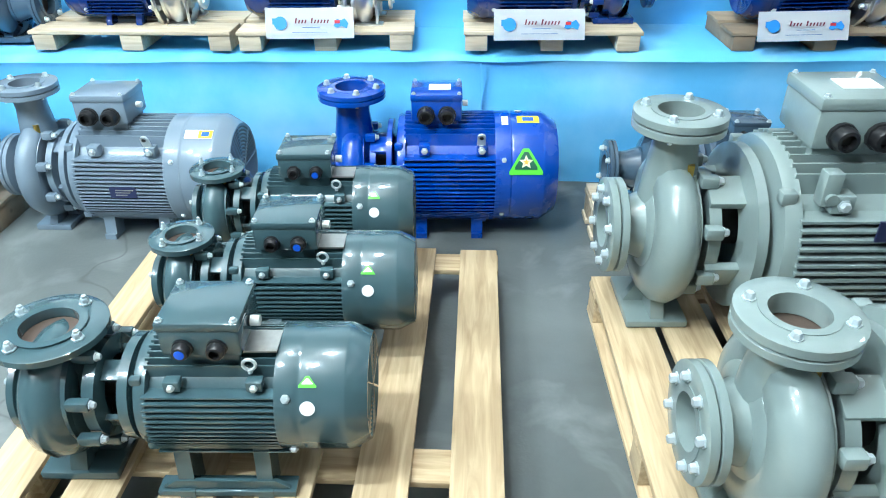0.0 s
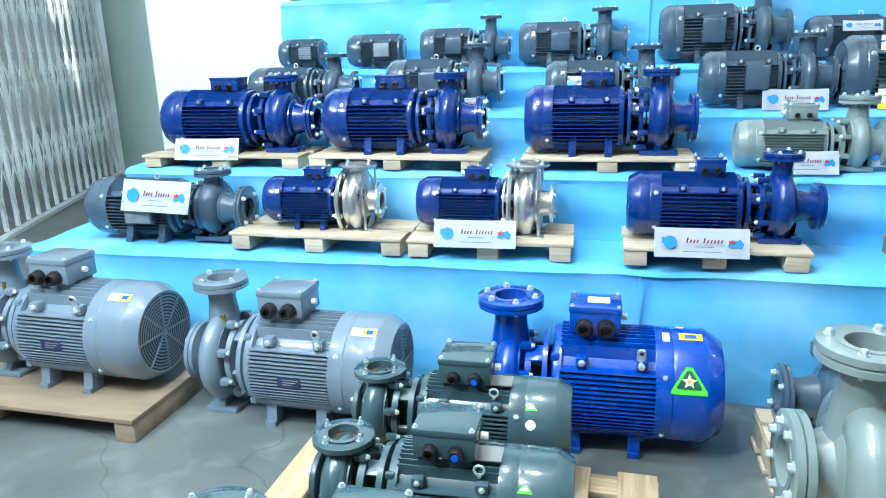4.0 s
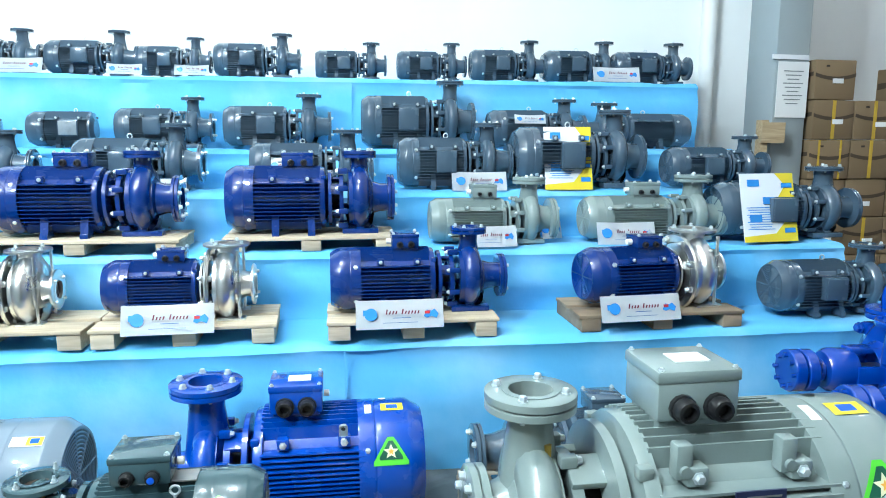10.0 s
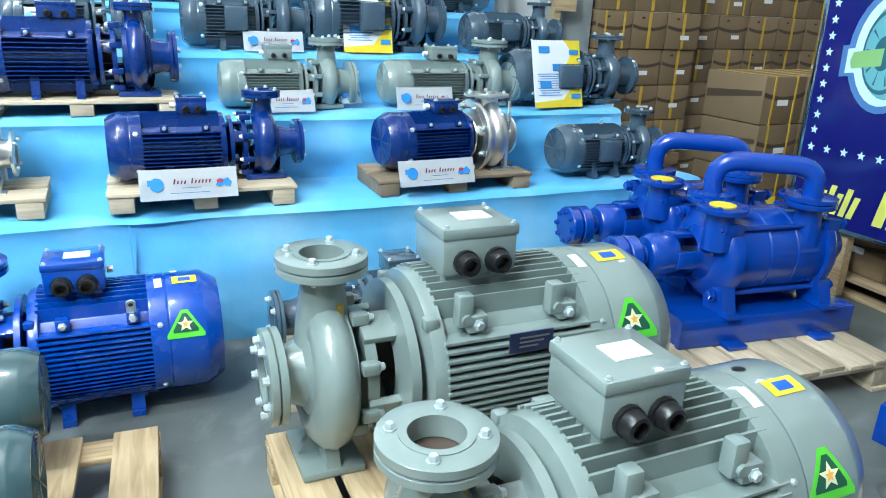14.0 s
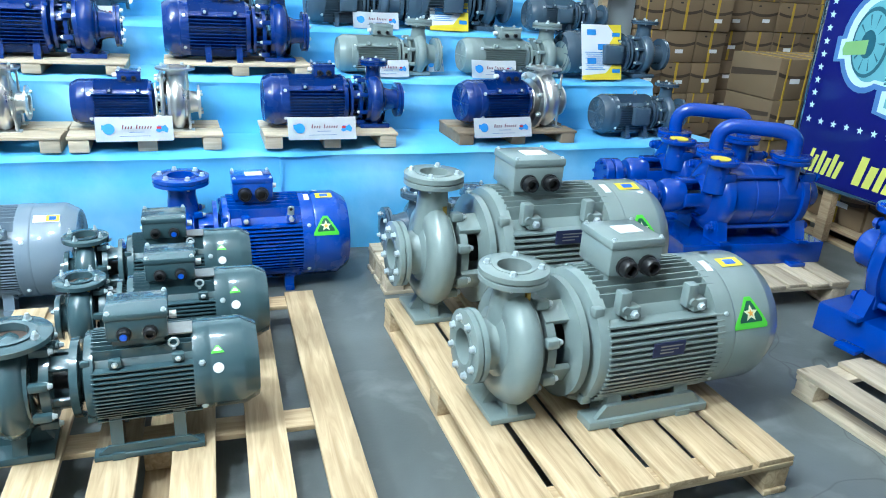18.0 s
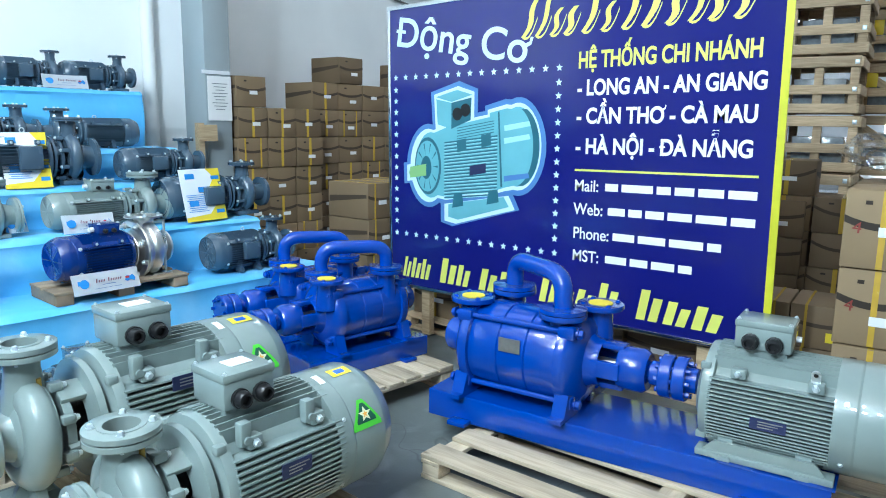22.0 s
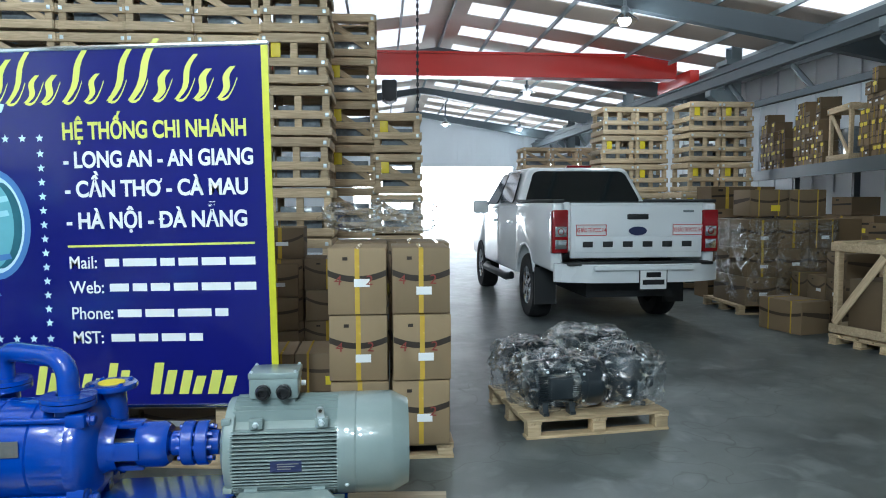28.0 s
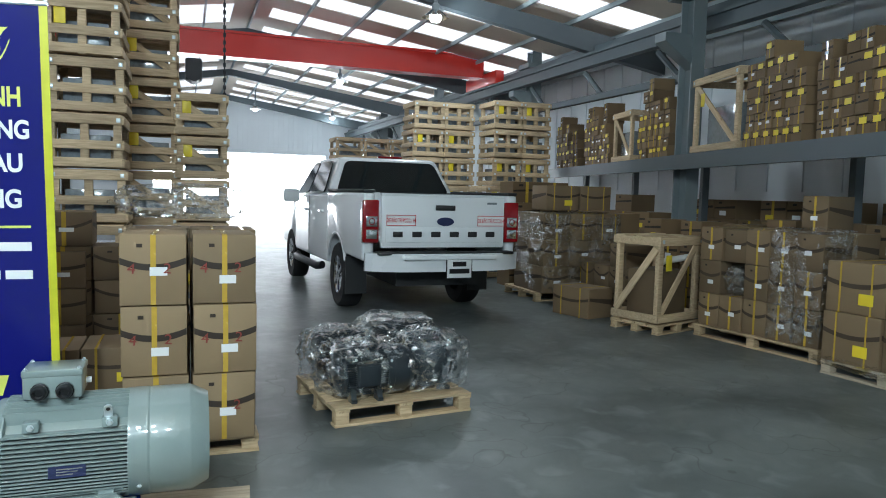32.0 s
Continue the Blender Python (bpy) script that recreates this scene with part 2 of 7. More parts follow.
M["postlight"] = mat("light grey painted steel", (0.31, 0.36, 0.375), 0.5, var=0.10, scale=3, bump=0.1, dirt=(0.40, 0.43, 0.43), dirt_amount=0.4)
M["pen"] = mat("red marker ink", (0.24, 0.035, 0.025), 0.6, var=0.1)
M["beam"] = mat("dark grey painted steel", (0.085, 0.105, 0.115), 0.5, var=0.1, scale=3)
M["crane"] = mat("red crane paint", (0.62, 0.025, 0.015), 0.35, coat=0.3, var=0.08, scale=2)
M["gate"] = mat("galvanised gate steel", (0.80, 0.84, 0.85), 0.45, metal=0.0, var=0.12, scale=4, dirt=(0.25, 0.24, 0.22), dirt_amount=0.5)
M["roof"] = mat("brown roof sheet", (0.64, 0.53, 0.44), 0.6, var=0.12, scale=1.5, bump=0.1)
M["truck"] = mat("white car paint", (0.80, 0.83, 0.84), 0.25, coat=0.8, var=0.03, scale=2)
M["glass"] = mat("tinted car glass", (0.012, 0.016, 0.018), 0.06, var=0.05, coat=0.5)
M["tyre"] = mat("tyre rubber", (0.014, 0.014, 0.015), 0.8, var=0.15, bump=0.3)
M["trim"] = mat("black exterior trim", (0.018, 0.019, 0.02), 0.5, var=0.1)
M["lampred"] = mat("red tail lamp lens", (0.26, 0.006, 0.010), 0.10, coat=0.6, var=0.1)
M["chrome"] = mat("chrome", (0.7, 0.71, 0.72), 0.12, metal=1.0, var=0.03)
M["signblue"] = mat("dark blue printed sheet", (0.008, 0.010, 0.150), 0.18, coat=0.4, var=0.22, scale=1.1)
M["signyel"] = mat("yellow print", (0.70, 0.72, 0.14), 0.35, var=0.06)
M["signedge"] = mat("yellow green edging", (0.55, 0.55, 0.02), 0.4, var=0.2, scale=12)
M["aqua"] = mat("aqua print", (0.14, 0.41, 0.47), 0.35, var=0.15, scale=7)
M["aquad"] = mat("dark aqua print", (0.022, 0.125, 0.165), 0.35, var=0.2, scale=9)
M["shaftgreen"] = mat("pale green print", (0.25, 0.50, 0.18), 0.4, var=0.1)
M["halo"] = mat("white glow print", (0.60, 0.80, 0.90), 0.4, var=0.05)
M["film2"] = mat("lid under glossy film", (0.22, 0.25, 0.27), 0.12, coat=0.9, var=0.4, scale=25, bump=0.5, bscale=30)
M["wires"] = mat("grey cable", (0.10, 0.10, 0.10), 0.6)


def floor_material():
    m = bpy.data.materials.new("worn power-floated concrete")
    m.use_nodes = True
    nt = m.node_tree
    n, li = nt.nodes, nt.links
    p = n["Principled BSDF"]
    co = n.new("ShaderNodeTexCoord")
    def noise_node(scale, detail, dist=0.0):
        t = n.new("ShaderNodeTexNoise")
        t.inputs["Scale"].default_value, t.inputs["Detail"].default_value, t.inputs["Distortion"].default_value = scale, detail, dist
        li.new(co.outputs["Object"], t.inputs["Vector"])
        return t
    a, b, c = noise_node(1.1, 12, 0.4), noise_node(4.2, 11, 0.5), noise_node(90, 4)
    ra = n.new("ShaderNodeValToRGB")
    ra.color_ramp.elements[0].color, ra.color_ramp.elements[1].color = (0.068, 0.080, 0.079, 1), (0.150, 0.170, 0.166, 1)
    ra.color_ramp.elements[0].position, ra.color_ramp.elements[1].position = 0.33, 0.66
    li.new(a.outputs["Fac"], ra.inputs["Fac"])
    rb = n.new("ShaderNodeMapRange")
    rb.inputs["From Min"].default_value, rb.inputs["From Max"].default_value, rb.inputs["To Max"].default_value = 0.53, 0.74, 0.65
    li.new(b.outputs["Fac"], rb.inputs["Value"])
    mx = n.new("ShaderNodeMix")
    mx.data_type = "RGBA"
    mx.inputs["B"].default_value = (0.255, 0.280, 0.272, 1)
    li.new(rb.outputs[0], mx.inputs["Factor"])
    li.new(ra.outputs[0], mx.inputs["A"])
    cr = n.new("ShaderNodeTexVoronoi")
    cr.feature = "DISTANCE_TO_EDGE"
    cr.inputs["Scale"].default_value = 0.42
    warp = n.new("ShaderNodeVectorMath")
    li.new(co.outputs["Object"], warp.inputs[0])
    wv = n.new("ShaderNodeTexNoise")
    wv.inputs["Scale"].default_value = 2.2
    li.new(co.outputs["Object"], wv.inputs["Vector"])
    li.new(wv.outputs["Color"], warp.inputs[1])
    li.new(warp.outputs[0], cr.inputs["Vector"])
    ck = n.new("ShaderNodeMapRange")
    ck.inputs["From Max"].default_value, ck.inputs["To Min"].default_value, ck.inputs["To Max"].default_value = 0.004, 0.55, 0.0
    li.new(cr.outputs["Distance"], ck.inputs["Value"])
    m3 = n.new("ShaderNodeMix")
    m3.data_type = "RGBA"
    m3.inputs["B"].default_value = (0.05, 0.05, 0.05, 1)
    li.new(ck.outputs[0], m3.inputs["Factor"])
    li.new(mx.outputs["Result"], m3.inputs["A"])
    li.new(m3.outputs["Result"], p.inputs["Base Color"])
    rg = n.new("ShaderNodeMapRange")
    rg.inputs["To Min"].default_value, rg.inputs["To Max"].default_value = 0.26, 0.60
    li.new(b.outputs["Fac"], rg.inputs["Value"])
    li.new(rg.outputs[0], p.inputs["Roughness"])
    bp = n.new("ShaderNodeBump")
    bp.inputs["Strength"].default_value, bp.inputs["Distance"].default_value = 0.2, 0.003
    li.new(c.outputs["Fac"], bp.inputs["Height"])
    li.new(bp.outputs[0], p.inputs["Normal"])
    return m


M["floor"] = floor_material()


def film_material():
    """Thin clear stretch film: mostly see-through, with glossy creases."""
    m = bpy.data.materials.new("clear plastic film")
    m.use_nodes = True
    nt = m.node_tree
    n, li = nt.nodes, nt.links
    out = n["Material Output"]
    n.remove(n["Principled BSDF"])
    tr, gl, mix = n.new("ShaderNodeBsdfTransparent"), n.new("ShaderNodeBsdfGlossy"), n.new("ShaderNodeMixShader")
    gl.inputs["Roughness"].default_value = 0.15
    tr.inputs["Color"].default_value = (0.965, 0.975, 0.975, 1)
    co, no = n.new("ShaderNodeTexCoord"), n.new("ShaderNodeTexNoise")
    no.inputs["Scale"].default_value, no.inputs["Detail"].default_value, no.inputs["Distortion"].default_value = 9, 5, 2.5
    li.new(co.outputs["Object"], no.inputs["Vector"])
    mr = n.new("ShaderNodeMapRange")
    mr.inputs["From Min"].default_value, mr.inputs["From Max"].default_value = 0.48, 0.68
    mr.inputs["To Min"].default_value, mr.inputs["To Max"].default_value = 0.07, 0.85
    li.new(no.outputs["Fac"], mr.inputs["Value"])
    bp = n.new("ShaderNodeBump")
    bp.inputs["Strength"].default_value, bp.inputs["Distance"].default_value = 1.0, 0.02
    li.new(no.outputs["Fac"], bp.inputs["Height"])
    li.new(bp.outputs[0], gl.inputs["Normal"])
    li.new(mr.outputs[0], mix.inputs[0])
    li.new(tr.outputs[0], mix.inputs[1])
    li.new(gl.outputs[0], mix.inputs[2])
    # pale fold marks that also paint in the film's white glints
    wv = n.new("ShaderNodeTexNoise")
    wv.inputs["Scale"].default_value, wv.inputs["Detail"].default_value, wv.inputs["Distortion"].default_value = 4.5, 5, 1.2
    li.new(co.outputs["Object"], wv.inputs["Vector"])
    ab = n.new("ShaderNodeMath")
    ab.operation = "COMPARE"
    ab.inputs[1].default_value, ab.inputs[2].default_value = 0.60, 0.035
    li.new(wv.outputs["Fac"], ab.inputs[0])
    sc = n.new("ShaderNodeMath")
    sc.operation = "MULTIPLY"
    sc.inputs[1].default_value = 0.17
    li.new(ab.outputs[0], sc.inputs[0])
    df, mix2 = n.new("ShaderNodeBsdfDiffuse"), n.new("ShaderNodeMixShader")
    df.inputs["Color"].default_value = (0.85, 0.88, 0.88, 1)
    li.new(sc.outputs[0], mix2.inputs[0])
    li.new(mix.outputs[0], mix2.inputs[1])
    li.new(df.outputs[0], mix2.inputs[2])
    li.new(mix2.outputs[0], out.inputs["Surface"])
    return m


M["film"] = film_material()


def glow(name, colour, strength):
    m = bpy.data.materials.new(name)
    m.use_nodes = True
    n = m.node_tree.nodes
    e = n.new("ShaderNodeEmission")
    e.inputs["Color"].default_value, e.inputs["Strength"].default_value = (*colour, 1), strength
    m.node_tree.links.new(e.outputs[0], n["Material Output"].inputs["Surface"])
    return m


M["led"] = glow("lit LED lens", (0.95, 0.98, 1.0), 40)
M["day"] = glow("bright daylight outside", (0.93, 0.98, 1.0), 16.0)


def skylight_material():
    m = bpy.data.materials.new("milky roof light sheet")
    m.use_nodes = True
    n = m.node_tree.nodes
    n.remove(n["Principled BSDF"])
    t = n.new("ShaderNodeBsdfTranslucent")
    t.inputs["Color"].default_value = (0.92, 0.95, 0.95, 1)
    m.node_tree.links.new(t.outputs[0], n["Material Output"].inputs["Surface"])
    return m


M["skylight"] = skylight_material()

# ---- mesh helpers ----


def box(bm, c, s, m=None, bev=0.0):
    """A box of size s about c, under the matrix m; bev rounds its edges."""
    mm = (m or Matrix()) @ Matrix.Translation(c) @ Matrix.Diagonal((*s, 1))
    g = bmesh.ops.create_cube(bm, size=1, matrix=mm)
    if bev:
        es = list({e for v in g["verts"] for e in v.link_edges})
        bmesh.ops.bevel(bm, geom=es, offset=bev, segments=2, profile=0.5, affect="EDGES")


def lathe(bm, prof, m=None, n=32, close=False):
    """Turns a profile of (radius, x) about the local x axis."""
    m = m or Matrix()
    rings = []
    for r, x in prof:
        if r < 1e-6:
            rings.append([bm.verts.new(m @ Vector((x, 0, 0)))])
        else:
            rings.append([bm.verts.new(m @ Vector((x, r * math.cos(2 * math.pi * k / n), r * math.sin(2 * math.pi * k / n)))) for k in range(n)])
    if close:
        rings.append(rings[0])
    for a, b in zip(rings, rings[1:]):
        for k in range(n):
            j = (k + 1) % n
            if len(a) == 1 and len(b) == 1:
                continue
            if len(a) == 1:
                bm.faces.new((a[0], b[k], b[j]))
            elif len(b) == 1:
                bm.faces.new((a[k], b[0], a[j]))
            else:
                bm.faces.new((a[k], b[k], b[j], a[j]))


def along(p0, p1):
    """A matrix whose x axis runs from p0 to p1."""
    d = Vector(p1) - Vector(p0)
    return Matrix.Translation(p0) @ d.to_track_quat("X", "Z").to_matrix().to_4x4(), d.length


def rod(bm, p0, p1, r, n=12, r1=None):
    m, l = along(p0, p1)
    lathe(bm, [(0, 0), (r, 0), (r if r1 is None else r1, l), (0, l)], m, n)


def tube(bm, pts, r, n=14):
    """A round bar along points, with mitred joints."""
    pts = [Vector(p) for p in pts]
    rings = []
    for i, p in enumerate(pts):
        d = (pts[min(i + 1, len(pts) - 1)] - pts[max(i - 1, 0)]).normalized()
        q = d.to_track_quat("X", "Z").to_matrix()
        rings.append([bm.verts.new(p + q @ Vector((0, r * math.cos(2 * math.pi * k / n), r * math.sin(2 * math.pi * k / n)))) for k in range(n)])
    for a, b in zip(rings, rings[1:]):
        for k in range(n):
            bm.faces.new((a[k], b[k], b[(k + 1) % n], a[(k + 1) % n]))
    bm.faces.new(rings[0])
    bm.faces.new(rings[-1][::-1])


def bend(a, b, c, n=6):
    """Points of a smooth corner from a by b to c."""
    a, b, c = Vector(a), Vector(b), Vector(c)
    return [a * (1 - t) ** 2 + b * 2 * t * (1 - t) + c * t * t for t in [k / n for k in range(n + 1)]]


def prism(bm, pts, x0, x1, axis="x", m=None):
    """A flat outline, drawn out along an axis."""
    m = m or Matrix()
    def at(p, w):
        return {"x": (w, p[0], p[1]), "y": (p[0], w, p[1]), "z": (p[0], p[1], w)}[axis]
    a = [bm.verts.new(m @ Vector(at(p, x0))) for p in pts]
    b = [bm.verts.new(m @ Vector(at(p, x1))) for p in pts]
    bm.faces.new(a)
    bm.faces.new(b[::-1])
    for k in range(len(pts)):
        j = (k + 1) % len(pts)
        bm.faces.new((a[k], b[k], b[j], a[j]))


def mesh_of(name, bm, material, angle=38):
    bmesh.ops.recalc_face_normals(bm, faces=bm.faces)
    me = bpy.data.meshes.new(name)
    bm.to_mesh(me)
    bm.free()
    me.materials.append(M[material] if isinstance(material, str) else material)
    me.shade_smooth()
    me.set_sharp_from_angle(angle=radians(angle))
    return me


def part(name, bm, material, parent=None, label=""):
    ob = new(name, mesh_of(name, bm, material))
    ob.parent = parent
    return tagged(ob, label)


def share(name, me, parent, m=None):
    """One more part on a mesh that is already made."""
    ob = new(name, me)
    ob.parent = parent
    if m is not None:
        ob.matrix_basis = m
    return ob


def thing(name, label, category, group="", m=None):
    ob = tagged(new(name), label, category, group)
    if m is not None:
        ob.matrix_basis = m
    return ob


def single(name, bm, material, label, category="", group="", kind="", m=None):
    ob = tagged(part(name, bm, material), label, category, group, kind)
    if m is not None:
        ob.matrix_basis = m
    return ob


def text_mesh(body, size, material, bold=0.0, align="LEFT"):
    cu = bpy.data.curves.new("lettering", "FONT")
    cu.body, cu.size, cu.align_x, cu.offset, cu.extrude = body, size, align, bold, 0.0006
    tmp = bpy.data.objects.new("lettering", cu)
    scene.collection.objects.link(tmp)
    me = bpy.data.meshes.new_from_object(tmp.evaluated_get(bpy.context.evaluated_depsgraph_get()))
    bpy.data.objects.remove(tmp)
    me.materials.clear()
    me.materials.append(M[material])
    return me

# ---- large structure ----
b = bmesh.new()
box(b, (14, 0, -0.1), (60, 44, 0.2))
tagged(part("floor", b, "floor"), "worn grey concrete warehouse floor with cracks and scuffs", "floor", kind="structure")

WALL_Y = 5.75
b = bmesh.new()
box(b, (0.055, WALL_Y + 0.1, 3.0), (6.57, 0.2, 6.0))
tagged(part("wall_north", b, "wall"), "whitewashed wall behind the stepped display", "wall", kind="structure")
b = bmesh.new()
m, l = along((-5.42, 8.20, 0), (-3.235, 5.756, 0))
box(b, (l / 2, 0.02, 3.0), (l, 0.05, 6.0), m)
tagged(part("wall_reveal", b, "wallg"), "pale green plaster reveal beside the folding gate", "wall", kind="structure")
# closing wall added; its grey stands in for the dimness behind the gate
b = bmesh.new()
box(b, (-6.9, 1.6, 3.0), (0.2, 14.4, 6.0))
box(b, (-5.6, 8.9, 3.0), (2.8, 0.2, 6.0))
tagged(part("wall_west", b, "post"), "grey wall added behind the folding gate for the dim space there", "wall", kind="structure")
b = bmesh.new()
box(b, (18, 6.25, 3.2), (30.5, 0.2, 6.4), HALL)
tagged(part("wall_long", b, "wall"), "long white rendered warehouse wall", "wall", kind="structure")
b = bmesh.new()
box(b, (11, -9.3, 3.2), (46, 0.2, 6.4), HALL)
for v in range(60):
    box(b, (-8 + v * 0.72, -9.19, 3.9), (0.03, 0.03, 4.6), HALL)
tagged(part("wall_south", b, "clad"), "grey ribbed cladding wall behind the racks", "wall", kind="structure")
END = 33.0
b = bmesh.new()
box(b, (END, -8.0, 3.2), (0.2, 3.4, 6.4), HALL)
box(b, (END, 3.7, 3.2), (0.2, 5.2, 6.4), HALL)
box(b, (END, -2.6, 4.75), (0.2, 7.4, 3.5), HALL)
for v in range(70):
    box(b, (END - 0.11, -9 + v * 0.22, 4.8), (0.03, 0.06, 3.4), HALL)
tagged(part("wall_east", b, "clad"), "ribbed metal end wall above the open doorway", "wall", kind="structure")
b = bmesh.new()
box(b, (-8, -6, 3.2), (0.2, 20, 6.4), HALL)
tagged(part("wall_behind", b, "wall"), "plain white wall closing the hall", "wall", kind="structure")
# glowing sheet standing in for daylight; it also brightens the floor by the doorway
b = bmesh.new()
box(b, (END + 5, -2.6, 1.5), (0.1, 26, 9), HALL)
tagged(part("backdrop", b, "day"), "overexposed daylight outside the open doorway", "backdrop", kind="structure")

# roof: two slopes of sheet with milky roof lights between them, on portal frames
RIDGE_V, RIDGE_Z, EAVE_Z = -1.6, 5.45, 4.35


def roof_z(v):
    return RIDGE_Z - abs(v - RIDGE_V) * (RIDGE_Z - EAVE_Z) / 7.7


def roof_strip(bm, u0, u1, v0, v1, dz=0.0, t=0.03):
    z0, z1 = roof_z(v0) + dz, roof_z(v1) + dz
    prism(bm, [(v0, z0), (v1, z1), (v1, z1 + t), (v0, z0 + t)], u0, u1, "x", HALL)


sheet, milky = bmesh.new(), bmesh.new()
u = -8.4
k = 0
while u < END:
    w = 0.95
    for v0, v1 in ((-9.3, RIDGE_V), (RIDGE_V, 6.3)):
        lit = (u > 9 and k % 2 == 0) if v0 < RIDGE_V else (u > 3 and k % 3 != 1)
        if lit:
            a, c = (v0 + 1.3, v1 - 0.4) if v0 < RIDGE_V else (v0 + 0.4, v1 - 1.6)
            milky.faces.new([milky.verts.new(HALL @ Vector((x, y, roof_z(y) + 0.015))) for x, y in ((u, a), (u + w, a), (u + w, c), (u, c))])
            roof_strip(sheet, u, u + w, v0, a)
            roof_strip(sheet, u, u + w, c, v1)
        else:
            roof_strip(sheet, u, u + w, v0, v1)
    u += w
    k += 1
roof = tagged(part("ceiling", sheet, "roof"), "brown corrugated metal roof on steel portal frames", "roof", kind="structure")
tagged(part("roof_light", milky, "skylight"), "milky translucent roof light sheets", "skylight", kind="structure")
b = bmesh.new()
for i in range(15):
    v = -9 + i * 1.05
    box(b, (12, v, roof_z(v) - 0.05), (41, 0.04, 0.08), HALL)
tagged(part("purlin", b, "postlight"), "light grey steel roof purlins", "beam", kind="structure")
for i, u in enumerate((5.6, 11.8, 18.2, 24.6, 31.0)):
    b = bmesh.new()
    for v0, v1 in ((-8.9, RIDGE_V), (RIDGE_V, 6.1)):
        z0, z1 = roof_z(v0) - 0.16, roof_z(v1) - 0.16
        deep0, deep1 = (0.42, 0.2) if v0 < RIDGE_V else (0.2, 0.42)
        prism(b, [(v0, z0), (v1, z1), (v1, z1 - deep1), (v0, z0 - deep0)], u - 0.09, u + 0.09, "x", HALL)
    box(b, (u, RIDGE_V, RIDGE_Z - 0.33), (0.2, 0.5, 0.1), HALL)
    tagged(part("rafter", b, "beam"), "dark grey steel portal rafter", "beam", kind="structure")

# crane: rails on brackets at both sides, a red girder between them
RAIL_V, RAIL_Z = -7.2, 4.05
b = bmesh.new()
box(b, (14, RAIL_V, RAIL_Z), (44, 0.16, 0.05), HALL)
box(b, (14, RAIL_V, RAIL_Z - 0.11), (44, 0.05, 0.18), HALL)
box(b, (14, RAIL_V, RAIL_Z - 0.21), (44, 0.16, 0.04), HALL)
box(b, (14, RAIL_V - 0.14, RAIL_Z + 0.12), (44, 0.06, 0.12), HALL)
box(b, (14, RAIL_V - 0.1, RAIL_Z - 0.78), (44, 0.12, 0.11), HALL)
rail = tagged(part("crane_rail", b, "beam"), "dark steel runway beam for the crane", "beam", kind="structure")
for i in range(16):
    u = -4 + i * 2.2
    b = bmesh.new()
    rod(b, HALL @ Vector((u, RAIL_V - 0.1, RAIL_Z - 0.74)), HALL @ Vector((u + 0.45, RAIL_V - 0.02, RAIL_Z - 0.3)), 0.05, 6)
    part("rail_brace", b, "beam", rail)
crane = thing("overhead_crane", "red overhead travelling crane girder spanning the hall", "crane", m=hall(16.6, 0, 0))
b = bmesh.new()
box(b, (0, -2.3, 4.56), (0.3, 9.6, 0.46))
part("girder", b, "crane", crane, "red box girder")
for z in (4.815, 4.305):
    b = bmesh.new()
    box(b, (0, -2.3, z), (0.42, 9.6, 0.05))
    part("girder_flange", b, "crane", crane)
b = bmesh.new()
box(b, (0, RAIL_V + 0.02, 4.22), (1.9, 0.22, 0.3), bev=0.02)
part("end_carriage", b, "crane", crane)
b = bmesh.new()
box(b, (-0.25, -0.36, 3.92), (0.4, 0.34, 0.46), bev=0.05)
lathe(b, [(0, 0), (0.16, 0), (0.16, 0.55), (0, 0.55)], pose(-0.5, -0.36, 3.82), 16)
part("hoist", b, "trim", crane, "dark electric chain hoist")
b = bmesh.new()
for i in range(62):
    z = 5.2 - i * 0.0535
    box(b, (0, 0, z), (0.014 if i % 2 else 0.040, 0.040 if i % 2 else 0.014, 0.060))
box(b, (0, 0, 5.28), (0.06, 0.2, 0.08))
single("hanging_chain", b, "iron", "dark steel chain hanging from the roof", "chain", m=hall(11.0, -0.72, 0))

# posts of the south side, each with its bracket
for u, v in ((8.5, -6.95), (14.6, -7.55), (21.0, -7.55), (27.4, -7.55)):
    post = thing("steel_column", "grey painted steel column carrying the crane rail", "column", "columns along the racks", hall(u, v, 0))
    b = bmesh.new()
    for s in (-1, 1):
        box(b, (s * 0.13, 0, 2.4), (0.02, 0.22, 4.8))
    box(b, (0, 0, 2.4), (0.26, 0.014, 4.8))
    part("shaft", b, "post", post)
    b = bmesh.new()
    prism(b, [(-0.12, 3.2), (0.55, 3.62), (0.55, 3.74), (-0.12, 3.74)], -0.12, 0.12)
    box(b, (0, 0.02, 4.3), (0.5, 0.5, 0.1))
    part("bracket", b, "post", post)
    b = bmesh.new()
    box(b, (0, 0, 0.01), (0.5, 0.4, 0.02))
    part("base_plate", b, "post", post)

# the display corner's own column with its conduit and notice
column = thing("steel_column", "grey steel column with a white paper notice tied on", "column", "", pose(3.20, 5.36, 0, 0, 0, 4))
b = bmesh.new()
box(b, (0, 0, 2.9), (0.25, 0.30, 5.8), bev=0.008)
part("shaft", b, "postlight", column)
b = bmesh.new()
box(b, (0.0, -0.158, 1.64), (0.235, 0.006, 0.36), pose(0, 0, 0, 0, 0, 1.5))
part("notice", b, "white", column, "white printed notice in a plastic sleeve")
b = bmesh.new()
for i in range(9):
    box(b, (0.0, -0.163, 1.76 - i * 0.026), (0.15 - 0.03 * (i % 3), 0.003, 0.006), pose(0, 0, 0, 0, 0, 1.5))
part("printed_line", b, "post", column)
b = bmesh.new()
box(b, (-0.02, -0.154, 1.85), (0.27, 0.012, 0.03))
